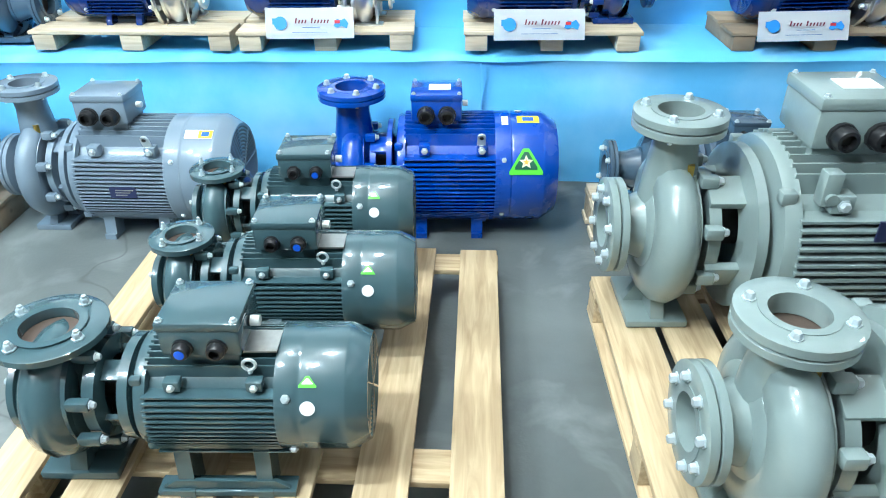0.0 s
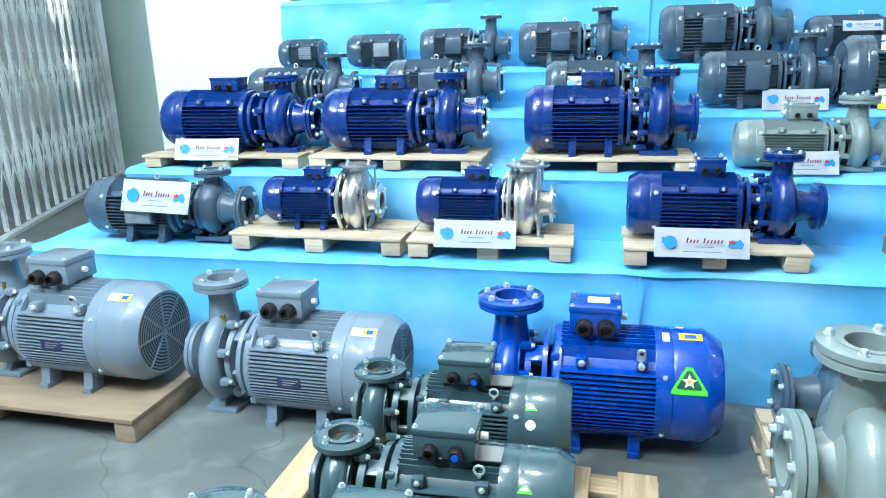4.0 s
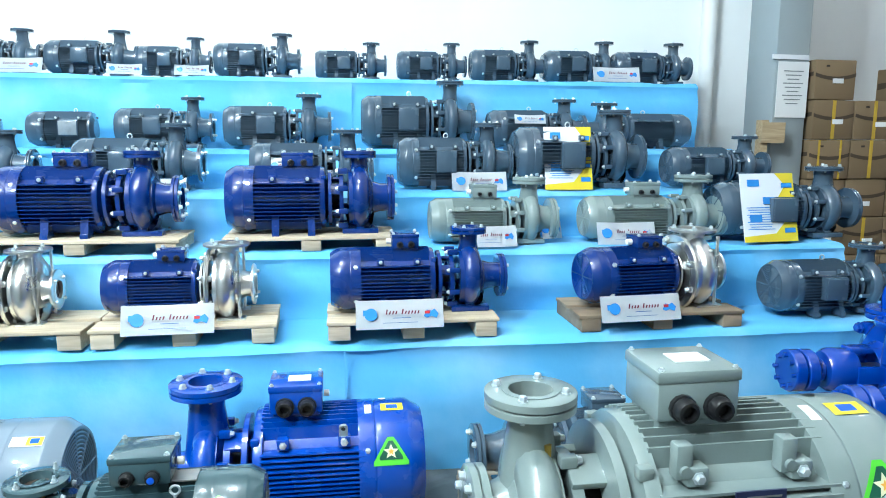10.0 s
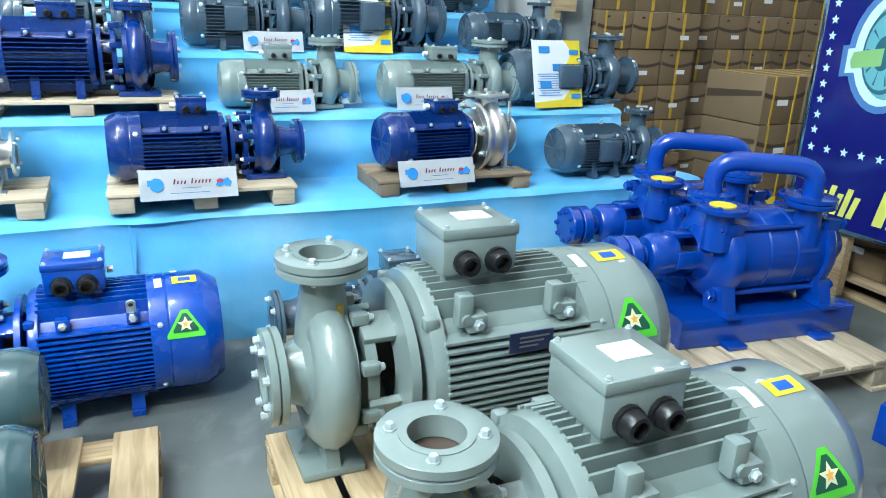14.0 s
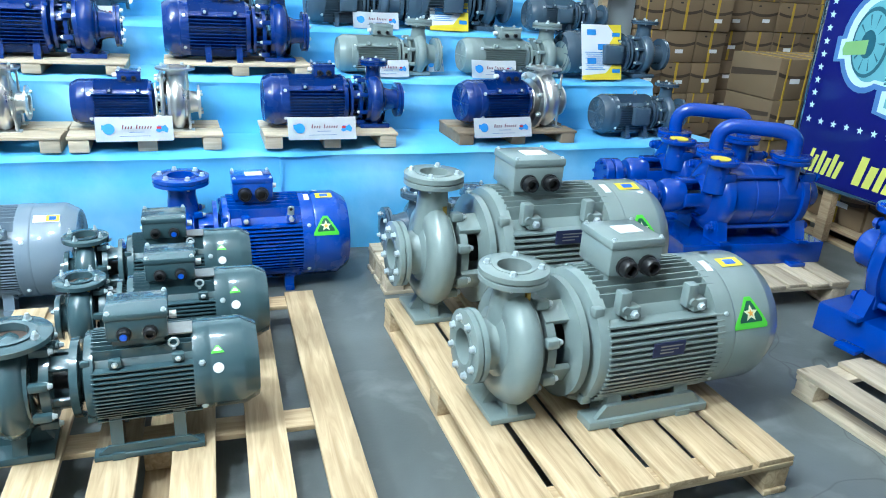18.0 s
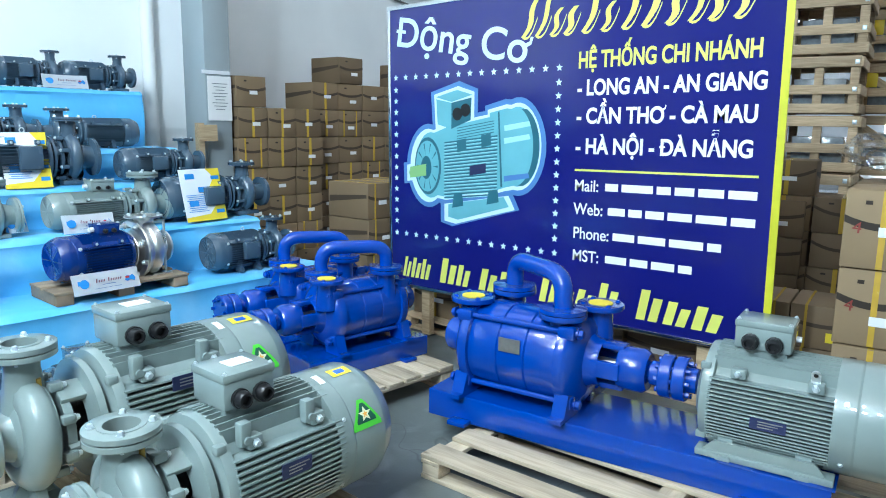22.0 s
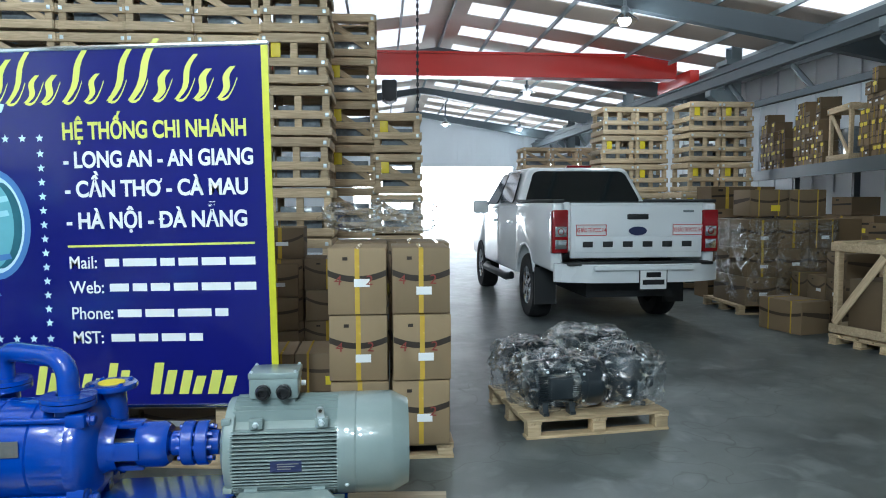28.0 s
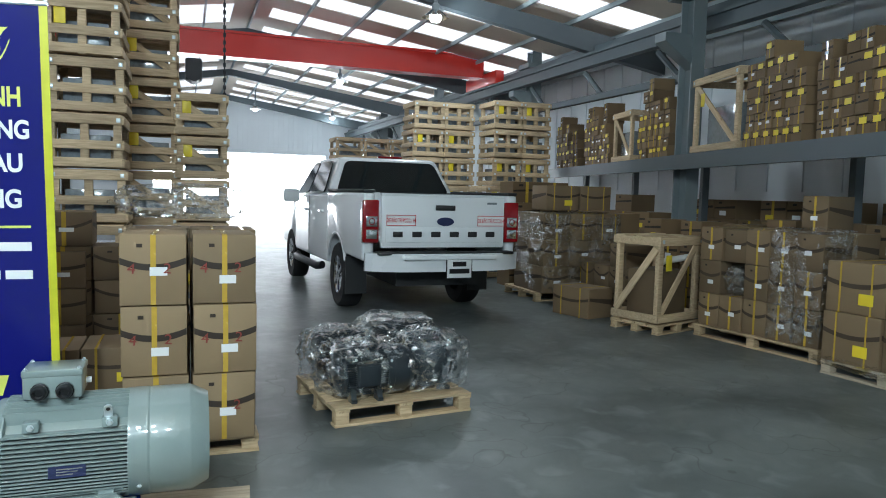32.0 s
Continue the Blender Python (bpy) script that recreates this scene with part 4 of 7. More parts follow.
def pump(c, name="centrifugal_pump", label="", group="", category="pump"):
    """A close-coupled end-suction pump: motor at x > 0, pump at x < 0, outlet flange upward."""
    root = thing(name, label, category, group)
    R, h, col = c["R"], c["h"], c["col"]
    pcol = c.get("pcol", col)
    motor_parts(root, c, c.get("front", -1))
    lan, vol, suc = c["lan"], c["vol"], c["suc"]      # lantern, volute and suction lengths
    rv, rf, rs, hf = c["rv"], c["rf"], c["rs"], c["hf"]
    # lantern: two rings, four ribs and the dark shaft between
    b = bmesh.new()
    ax = pose(0, 0, h)
    lathe(b, [(R * 0.5, 0), (R * 0.9, 0), (R * 0.9, -lan * 0.22), (R * 0.5, -lan * 0.3)], ax, 36)
    lathe(b, [(rv * 0.4, -lan), (rv * 0.82, -lan), (rv * 0.82, -lan * 0.74), (rv * 0.5, -lan * 0.70)], ax, 36)
    part("lantern", b, pcol, root)
    b = bmesh.new()
    box(b, (-lan * 0.5, 0, R * 0.62), (lan, R * 0.36, R * 0.10), bev=R * 0.02)
    rib = mesh_of("lantern_rib", b, pcol)
    for a in range(4):
        share("lantern_rib", rib, root, ax @ Matrix.Rotation(a * math.pi / 2 + 0.5, 4, "X"))
    b = bmesh.new()
    lathe(b, [(R * 0.22, 0), (R * 0.22, -lan)], ax, 16)
    part("shaft", b, "iron", root)
    # volute: a snail that widens round the shaft, with a rim on either side
    b = bmesh.new()
    nseg, mseg = 40, 12
    xm = -lan - vol * 0.5
    rings = []
    for i in range(nseg + 1):
        t = i / nseg
        a = math.radians(-60 + 360 * t)
        rt = vol * (0.34 + 0.20 * t)
        rc = rv - rt * 0.9 + rv * 0.13 * t
        ring = []
        for j in range(mseg):
            q = 2 * math.pi * j / mseg
            rr = rc + rt * math.cos(q)
            ring.append(b.verts.new((xm + rt * 0.80 * math.sin(q), rr * math.cos(a), h + rr * math.sin(a))))
        rings.append(ring)
    for p, q in zip(rings, rings[1:]):
        for j in range(mseg):
            b.faces.new((p[j], q[j], q[(j + 1) % mseg], p[(j + 1) % mseg]))
    lathe(b, [(0, xm + vol * 0.34), (rv * 0.92, xm + vol * 0.34), (rv * 0.92, xm + vol * 0.12), (rv * 0.7, xm), (rv * 0.66, xm - vol * 0.34), (rv * 0.5, xm - vol * 0.42), (0, xm - vol * 0.42)], ax, 36)
    # outlet neck
    oy = c.get("oy", 0.0)
    zf = hf
    rn = rf * 0.54
    prev = None
    for p, r in (((xm, rv * 0.55 * (1 if oy else 0), h + rv * 0.2), rn * 1.25), ((xm, oy, h + rv * 0.75), rn * 1.12), ((xm, oy, h + (zf - h) * 0.72), rn * 0.92), ((xm, oy, zf - 0.02), rn * 1.0)):
        ring = [b.verts.new((p[0] + r * math.cos(2 * math.pi * k / 20), p[1] + r * math.sin(2 * math.pi * k / 20), p[2])) for k in range(20)]
        if prev:
            for k in range(20):
                b.faces.new((prev[k], ring[k], ring[(k + 1) % 20], prev[(k + 1) % 20]))
        prev = ring
    # ear lugs on the volute rim, bolted to the lantern
    part("volute", b, pcol, root)
    b = bmesh.new()
    box(b, (0, 0, 0), (vol * 0.30, rv * 0.17, rv * 0.17), bev=rv * 0.03)
    lug = mesh_of("rim_lug", b, pcol)
    for a in range(8):
        t = a * math.pi / 4 + 0.39
        share("rim_lug", lug, root, pose(-lan * 0.98, rv * 0.93 * math.cos(t), h + rv * 0.93 * math.sin(t)))
        b = bmesh.new()
        hexbolt(b, (-lan * 0.98 + vol * 0.15, rv * 0.93 * math.cos(t), h + rv * 0.93 * math.sin(t)), (1, 0, 0), rv * 0.055, rv * 0.06)
        part("rim_bolt", b, c.get("bolt", "zinc"), root)
    tf = c.get("tf", 0.016)
    b = bmesh.new()
    up = pose(xm, oy, zf, 0, -90, 0)
    flange(b, up, rf, rf * c.get("bore", 0.48), tf, c.get("twin", True))
    outf = part("outlet_flange", b, pcol, root)
    b = bmesh.new()
    lathe(b, [(rf * 0.5, -tf * 2.4), (0, -tf * 2.4)], up, 24)
    part("bore", b, "rust", outf)
    for a in range(c.get("nb", 4)):
        t = (a + 0.5) * 2 * math.pi / c.get("nb", 4) + 0.3
        b = bmesh.new()
        hexbolt(b, (xm + rf * 0.76 * math.cos(t), oy + rf * 0.76 * math.sin(t), zf - (0 if c.get("twin", True) else tf * 1.2)), (0, 0, 1), rf * 0.085, rf * 0.10)
        rod(b, (xm + rf * 0.76 * math.cos(t), oy + rf * 0.76 * math.sin(t), zf - tf * 3.0), (xm + rf * 0.76 * math.cos(t), oy + rf * 0.76 * math.sin(t), zf), rf * 0.05, 6)
        part("flange_bolt", b, c.get("bolt", "zinc"), outf)
    xs = xm - vol * 0.42
    b = bmesh.new()
    lathe(b, [(rs * 0.78, xs + 0.02), (rs * 0.62, xs - suc * 0.3), (rs * 0.60, xs - suc + tf)], ax, 28)
    part("inlet_neck", b, pcol, root)
    b = bmesh.new()
    sm = pose(xs - suc, 0, h, 0, 0, 180)
    flange(b, sm, rs, rs * c.get("bore", 0.48), tf, c.get("twin", True))
    inf = part("inlet_flange", b, pcol, root)
    b = bmesh.new()
    lathe(b, [(rs * 0.5, -tf * 2.4), (0, -tf * 2.4)], sm, 24)
    part("bore", b, "rust", inf)
    for a in range(c.get("nbs", c.get("nb", 4))):
        t = (a + 0.5) * 2 * math.pi / c.get("nbs", c.get("nb", 4))
        b = bmesh.new()
        hexbolt(b, (xs - suc + (0 if c.get("twin", True) else tf * 1.2), rs * 0.76 * math.cos(t), h + rs * 0.76 * math.sin(t)), (-1, 0, 0), rs * 0.085, rs * 0.10)
        part("flange_bolt", b, c.get("bolt", "zinc"), inf)
    # foot under the volute
    if c.get("pfoot", True):
        b = bmesh.new()
        w = rv * 0.55
        prism(b, [(-w, 0), (w, 0), (w, 0.025), (rv * 0.22, h - rv * 0.62), (-rv * 0.22, h - rv * 0.62), (-w, 0.025)], xm - vol * 0.12, xm + vol * 0.12)
        box(b, (xm, 0, 0.011), (vol * 1.1, w * 2.2, 0.022), bev=0.004)
        prism(b, [(xm - vol * 0.5, 0.02), (xm + vol * 0.5, 0.02), (xm + vol * 0.1, h - rv * 0.7), (xm - vol * 0.1, h - rv * 0.7)], -0.012, 0.012, "y")
        part("pump_foot", b, pcol, root)
    if c.get("drain", True):
        b = bmesh.new()
        rod(b, (xm + vol * 0.2, -rv * 0.3, h + rv * 0.85), (xm + vol * 0.2, -rv * 0.3, h + rv * 1.08), 0.010, 8)
        part("vent_plug", b, "brass", root)
    if c.get("stick"):
        stickers(root, c, c["stick"])
    return root


def place(root, m):
    root.matrix_basis = m
    return root


def pallet(Lx, Ly, h, material, tops, label, group="", m=None, along_x=True, thick=0.018, fill=0.86, feet=3, category="pallet", bottoms=True):
    """A wooden pallet: top boards along x, cross bearers of blocks, bottom runners."""
    root = thing("wooden_pallet", label, category, group, m)
    rnd = random.Random(int(Lx * 1000 + Ly * 77))
    bw = Ly / tops * fill if tops > 1 else Ly
    b = bmesh.new()
    box(b, (0, 0, 0), (Lx, bw, thick), bev=0.002)
    me = mesh_of("top_board", b, material)
    for i in range(tops):
        y = -Ly / 2 + bw / 2 + (Ly - bw) * i / max(1, tops - 1) if tops > 1 else 0
        share("top_board", me, root, pose(rnd.uniform(-0.006, 0.006), y, h - thick / 2, 0, 0, rnd.uniform(-0.4, 0.4)))
    bh = h - thick * (3 if bottoms else 1)
    b = bmesh.new()
    box(b, (0, 0, 0), (0.085, 0.085 if bottoms else Ly * 0.98, bh - 0.001), bev=0.003)
    me = mesh_of("block", b, material)
    xs = [-Lx / 2 + 0.05 + (Lx - 0.1) * i / (feet - 1) for i in range(feet)]
    for x in xs:
        for y in ((-Ly / 2 + 0.045, 0, Ly / 2 - 0.045) if bottoms else (0,)):
            share("block", me, root, pose(x, y, (thick if bottoms else 0) + bh / 2))
    if bottoms:
        b = bmesh.new()
        box(b, (0, 0, 0), (Lx, 0.085, thick), bev=0.002)
        me = mesh_of("runner", b, material)
        b = bmesh.new()
        box(b, (0, 0, 0), (Ly, 0.095, thick - 0.001), bev=0.002)
        cross = mesh_of("cross_board", b, material)
        for x in xs:
            share("cross_board", cross, root, pose(x, 0, h - thick * 1.5, 0, 0, 90))
        for y in (-Ly / 2 + 0.045, 0, Ly / 2 - 0.045):
            share("runner", me, root, pose(0, y, thick / 2 + 0.0005))
    return root

# ---- floor display: large pumps ----
TEAL = dict(col="teal", R=0.122, L=0.46, h=0.203, lan=0.09, vol=0.15, suc=0.035, rv=0.128, rf=0.110, rs=0.095, hf=0.372, oy=0.0, twin=False, bore=0.5, tb=(0.160, 0.145, 0.088), tbx=0.33, fins=11, rails=True, plug=True, plugside=0, gland=0.017, plate=False, stick="small", crease=60, cover=1.06)
teal = pump(TEAL, label="dark teal end-suction pump on a pine pallet, with wide outlet flange", group="teal pumps on the pallet")
place(teal, pose(-0.485, 1.86, 0.131))
b = bmesh.new()
box(b, (0.545 * 0.46, -0.02, 0.203 + 0.122 * 1.06), (0.075, 0.065, 0.004), pose(0, 0, 0, 0, 0, 0))
part("top_plate", b, "plate2", teal, "bare aluminium rating plate")
TEAL2 = dict(TEAL, rf=0.080, rs=0.075, vol=0.11, lan=0.07, suc=0.05, rv=0.115, hf=0.358, plugside=1)
teal2 = pump(TEAL2, label="dark teal end-suction pump on a pine pallet, in the row", group="teal pumps on the pallet")
place(teal2, pose(-0.400, 2.25, 0.131) @ Matrix.Scale(0.97, 4))
b = bmesh.new()
box(b, (0.545 * 0.46, -0.02, 0.203 + 0.122 * 1.06), (0.075, 0.065, 0.004))
part("top_plate", b, "plate2", teal2, "bare aluminium rating plate")
copy_thing(teal2, pose(-0.420, 2.63, 0.131))
pallet(1.75, 1.12, 0.13, "pine", 6, "new pine pallet under the teal pumps", "pallets on the floor", pose(-0.31, 1.86, 0, 0, 0, 87.6), fill=0.62)

GREEN = dict(col="green", R=0.238, L=0.79, h=0.255, lan=0.12, vol=0.155, suc=0.095, rv=0.190, rf=0.118, rs=0.128, hf=0.535, tb=(0.215, 0.205, 0.145), tbx=0.26, fins=13, rails=True, gland=0.031, lidplate=True, platez=0.16, stick="big", panel=True, cover=1.03, tf=0.020, nb=4, nbs=8, eye=False)
g2 = pump(GREEN, label="pale grey-green end-suction pump with bolted twin flanges, on a pallet", group="green pumps on the pallet")
place(g2, pose(0.900, 1.735, 0.131, 0, 0, 1.0) @ Matrix.Scale(0.91, 4))
GREEN1 = dict(GREEN, R=0.25, L=0.80, h=0.27, hf=0.600, tb=(0.23, 0.21, 0.150), rs=0.130, platez=0.50)
g1 = pump(GREEN1, label="large pale grey-green end-suction pump with a tall terminal box", group="green pumps on the pallet")
place(g1, pose(0.885, 2.42, 0.131, 0, 0, 0.5) @ Matrix.Scale(0.97, 4))
for gg, yy in ((g2, 0), (g1, 0)):
    c = GREEN if gg is g2 else GREEN1
    R, L, h = c["R"], c["L"], c["h"]
    for x in (0.16 * L, 0.50 * L):
        b = bmesh.new()
        box(b, (x, -R * 0.70, h + R * 0.80), (0.055 * L, R * 0.17, R * 0.36), bev=0.008)
        lathe(b, [(0, 0), (R * 0.06, 0), (R * 0.06, 0.01), (0, 0.01)], pose(x, -R * 0.79, h + R * 0.72, 0, 0, -90), 10)
        part("lifting_lug", b, "green", gg)
pallet(1.31, 0.93, 0.13, "pine", 6, "new pine pallet with gaps under the green pumps", "pallets on the floor", pose(1.022, 1.91, 0, 0, 0, 90))

BLUE = dict(col="blue", footw=0.8, R=0.190, L=0.575, h=0.222, lan=0.08, vol=0.12, suc=0.12, rv=0.155, rf=0.118, rs=0.088, hf=0.522, tb=(0.18, 0.16, 0.11), tbx=0.27, fins=13, gland=0.027, lidplate=True, plate=False, stick="big", panel=True, tab=True, eye=False, cover=1.04, nb=6)
blue = pump(BLUE, label="glossy royal blue end-suction pump standing on the concrete", group="floor pumps")
place(blue, pose(-0.070, 3.15, 0.0))
GREY = dict(col="grey", footw=0.85, R=0.186, L=0.58, h=0.222, lan=0.085, vol=0.12, suc=0.08, rv=0.165, rf=0.105, rs=0.115, hf=0.535, tb=(0.19, 0.17, 0.115), tbx=0.24, fins=14, gland=0.027, lidplate=False, stick="grey", panel=True, tab=True, eye=False, cover=1.05, nb=4)
grey = pump(GREY, label="blue-grey end-suction pump standing on the concrete", group="floor pumps")
place(grey, pose(-1.20, 3.15, 0.0, 0, 0, -2))
copy_thing(grey, pose(-2.15, 3.12, 0.098, 0, 0, -3))["label"] = "blue-grey end-suction pump on a brown plywood pallet"
pallet(1.40, 0.62, 0.097, "ply", 1, "low pallet with a brown plywood top", "pallets on the floor", pose(-2.23, 3.12, 0, 0, 0, -2), bottoms=False)

# ---- generic pumps of the steps ----


def gen(W, R, col, **kw):
    L, lan, vol = 0.60 * W, 0.09 * W, 0.20 * W
    c = dict(col=col, R=R, L=L, h=R * 1.12, lan=lan, vol=vol, suc=W - L - lan - 0.92 * vol, rv=R * 0.95, rf=R * 0.66, rs=R * 0.80, hf=R * 1.12 + R * 1.42, tb=(0.26 * L, R * 0.95, R * 0.55), fins=9, gland=R * 0.10, front=1, tf=R * 0.10, xc=0.72, plate=False, drain=False, eyeside=False, eyex=0.3, bolt="zinc")
    c.update(kw)
    return c


def right_pump(c, x_left, y, z, label, group, name="centrifugal_pump"):
    """A pump whose motor stands to the west, its fan cover's end at x_left."""
    return place(pump(c, name=name, label=label, group=group), pose(x_left + c["L"], y, z, 0, 0, 180))


# first step
T1 = TZ[0]
PAL = "small pale pine pallet under a pump on the lowest step"
def small_pallet(x0, x1, y, z, h, depth=0.34, material="pale", g="pallets on the steps", label=PAL):
    return pallet(x1 - x0, depth, h, material, 2, label, g, pose((x0 + x1) / 2, y, z, 0, 0, random.Random(int(x0 * 100)).uniform(-2, 2)), bottoms=False, thick=0.014)


small_pallet(-1.49, -0.70, 3.68, T1, 0.075)
small_pallet(-0.69, -0.01, 3.67, T1, 0.075)
small_pallet(0.185, 0.865, 3.66, T1, 0.075)
small_pallet(1.20, 1.92, 3.66, T1, 0.070, material="ply")
SS = gen(0.56, 0.098, "navy", pcol="steel", twin=False, rv=0.130, vol=0.120, lan=0.03, suc=0.06, rf=0.084, rs=0.078, hf=0.292, pfoot=False, h=0.118, tb=(0.10, 0.09, 0.05))
ss = right_pump(SS, -1.37, 3.70, T1 + 0.075, "blue motor with polished stainless pump head on a pale pallet", "pumps on the first step")
xm = -0.03 - 0.0575
for s in (-1, 1):
    b = bmesh.new()
    tube(b, [(xm - 0.05, s * 0.085, 0), (xm - 0.05, s * 0.085, 0.26)], 0.006, 8)
    box(b, (xm - 0.02, s * 0.08, 0.003), (0.10, 0.05, 0.006))
    part("steel_leg", b, "steel", ss)
b = bmesh.new()
lathe(b, [(0.110, 0.0), (0.139, 0.0), (0.143, -0.008), (0.139, -0.016), (0.11, -0.016)], pose(-0.022, 0, 0.118), 40)
part("clamp_ring", b, "steel", ss)
copy_thing(ss, pose(-0.665 + 0.60 * 0.56 * 1.08, 3.69, T1 + 0.075, 0, 0, 180) @ Matrix.Diagonal((1.08, 1.04, 1.04, 1)))
copy_thing(ss, pose(1.25 + 0.60 * 0.56 * 1.22, 3.68, T1 + 0.070, 0, 0, 186) @ Matrix.Diagonal((1.22, 1.20, 1.16, 1)))
NAVY = gen(0.72, 0.122, "navy", rv=0.125, rf=0.075, rs=0.090, hf=0.345)
nv = right_pump(NAVY, 0.20, 3.68, T1 + 0.075, "deep blue end-suction pump on a pale pallet", "pumps on the first step")
SLATE = gen(0.60, 0.112, "slate", tbside=True, lidcol="slate", twin=True, tf=0.0085, hf=0.112 * 2.78)
sl = right_pump(SLATE, 2.16, 3.70, T1, "slate grey end-suction pump on the blue cloth", "slate pumps on the steps")
GREYL = gen(0.78, 0.128, "slate", twin=True, tbside=True, pcol="slate")
right_pump(GREYL, -2.26, 3.70, T1, "dark grey end-suction pump lying under a name card", "slate pumps on the steps")

# second step
T2 = TZ[1]
NB = gen(0.78, 0.140, "navy", rv=0.142, rf=0.082, rs=0.105, hf=0.370, tb=(0.15, 0.12, 0.07), nb=8)
nb = right_pump(NB, -2.06, 4.10, T2 + 0.062, "deep blue end-suction pump on a thin pallet", "blue pumps on the second step")
copy_thing(nb, pose(-1.205 + 0.468 * 0.97, 4.10, T2 + 0.062, 0, 0, 180) @ Matrix.Diagonal((0.97, 1, 1, 1)))
copy_thing(nb, pose(-0.250 + 0.468 * 0.95, 4.09, T2 + 0.062, 0, 0, 180) @ Matrix.Diagonal((0.95, 1, 1, 1)))
for x0, x1 in ((-2.14, -1.31), (-1.27, -0.43), (-0.26, 0.49)):
    small_pallet(x0, x1, 4.08, T2, 0.062, label="thin pale pine pallet under a blue pump on the second step")
LG = gen(0.60, 0.098, "green", rv=0.112, rf=0.078, rs=0.098, hf=0.310, tb=(0.12, 0.10, 0.07), tf=0.014)
lg = right_pump(LG, 0.66, 4.08, T2, "pale green end-suction pump on the blue cloth", "green pumps on the second step")
copy_thing(lg, pose(1.41 + 0.36 * 1.18, 4.09, T2, 0, 0, 180) @ Matrix.Diagonal((1.18, 1.1, 1.02, 1)))


def slate(k, x0, x1, R, y, rz=180, lift=0.0, z=None):
    """One more slate pump, stretched to its own frame size."""
    sx, sr = (x1 - x0) / 0.60, R / 0.112
    x = x0 + 0.36 * sx if abs(rz - 180) < 60 else x1 - 0.36 * sx
    return copy_thing(sl, pose(x, y, (TZ[k] if z is None else z) + lift, 0, 0, rz) @ Matrix.Diagonal((sx, sr, sr, 1)))


slate(1, 2.08, 2.84, 0.128, 4.10)
for x0, x1, R in ((-1.79, -1.20, 0.105), (-1.01, -0.42, 0.118), (-0.19, 0.42, 0.108), (0.55, 1.14, 0.122), (1.16, 1.86, 0.148), (2.02, 2.60, 0.100)):
    slate(2, x0, x1, R, 4.50)
for x0, x1, R in ((-0.93, -0.43, 0.098), (-0.37, 0.21, 0.106), (0.38, 1.02, 0.136), (1.11, 1.69, 0.102)):
    slate(3, x0, x1, R, 4.92)
slate(3, 1.68, 2.34, 0.096, 4.93, rz=0)
for x0, x1, R in ((-1.92, -1.43, 0.092), (-1.40, -0.90, 0.093), (-0.91, -0.49, 0.082), (-0.47, 0.03, 0.094), (0.12, 0.55, 0.080), (0.62, 1.05, 0.083), (1.08, 1.56, 0.092), (1.56, 2.06, 0.094), (2.02, 2.54, 0.094)):
    slate(4, x0, x1, R, 5.33)
for x, R, L in ((-1.80, 0.080, 0.27), (-1.37, 0.088, 0.33)):
    c = gen(L / 0.6, R, "slate", tbside=True)
    mo = thing("electric_motor", "slate grey bare electric motor on the blue cloth", "motor", "slate pumps on the steps", pose(x + L, 4.92, TZ[3], 0, 0, 180))
    motor_parts(mo, c, 1)
# pump half hidden behind the green ones
SL2 = dict(gen(0.78, 0.125, "slate", tbside=False), front=-1)
hid = pump(SL2, label="slate grey end-suction pump standing behind the green pumps", group="floor pumps")
place(hid, pose(0.98, 3.02, 0.131))
pallet(0.9, 0.34, 0.13, "pale", 3, "short pallet behind the green pumps", "pallets on the floor", pose(1.09, 3.02, 0))

# ---- name cards and leaflets ----


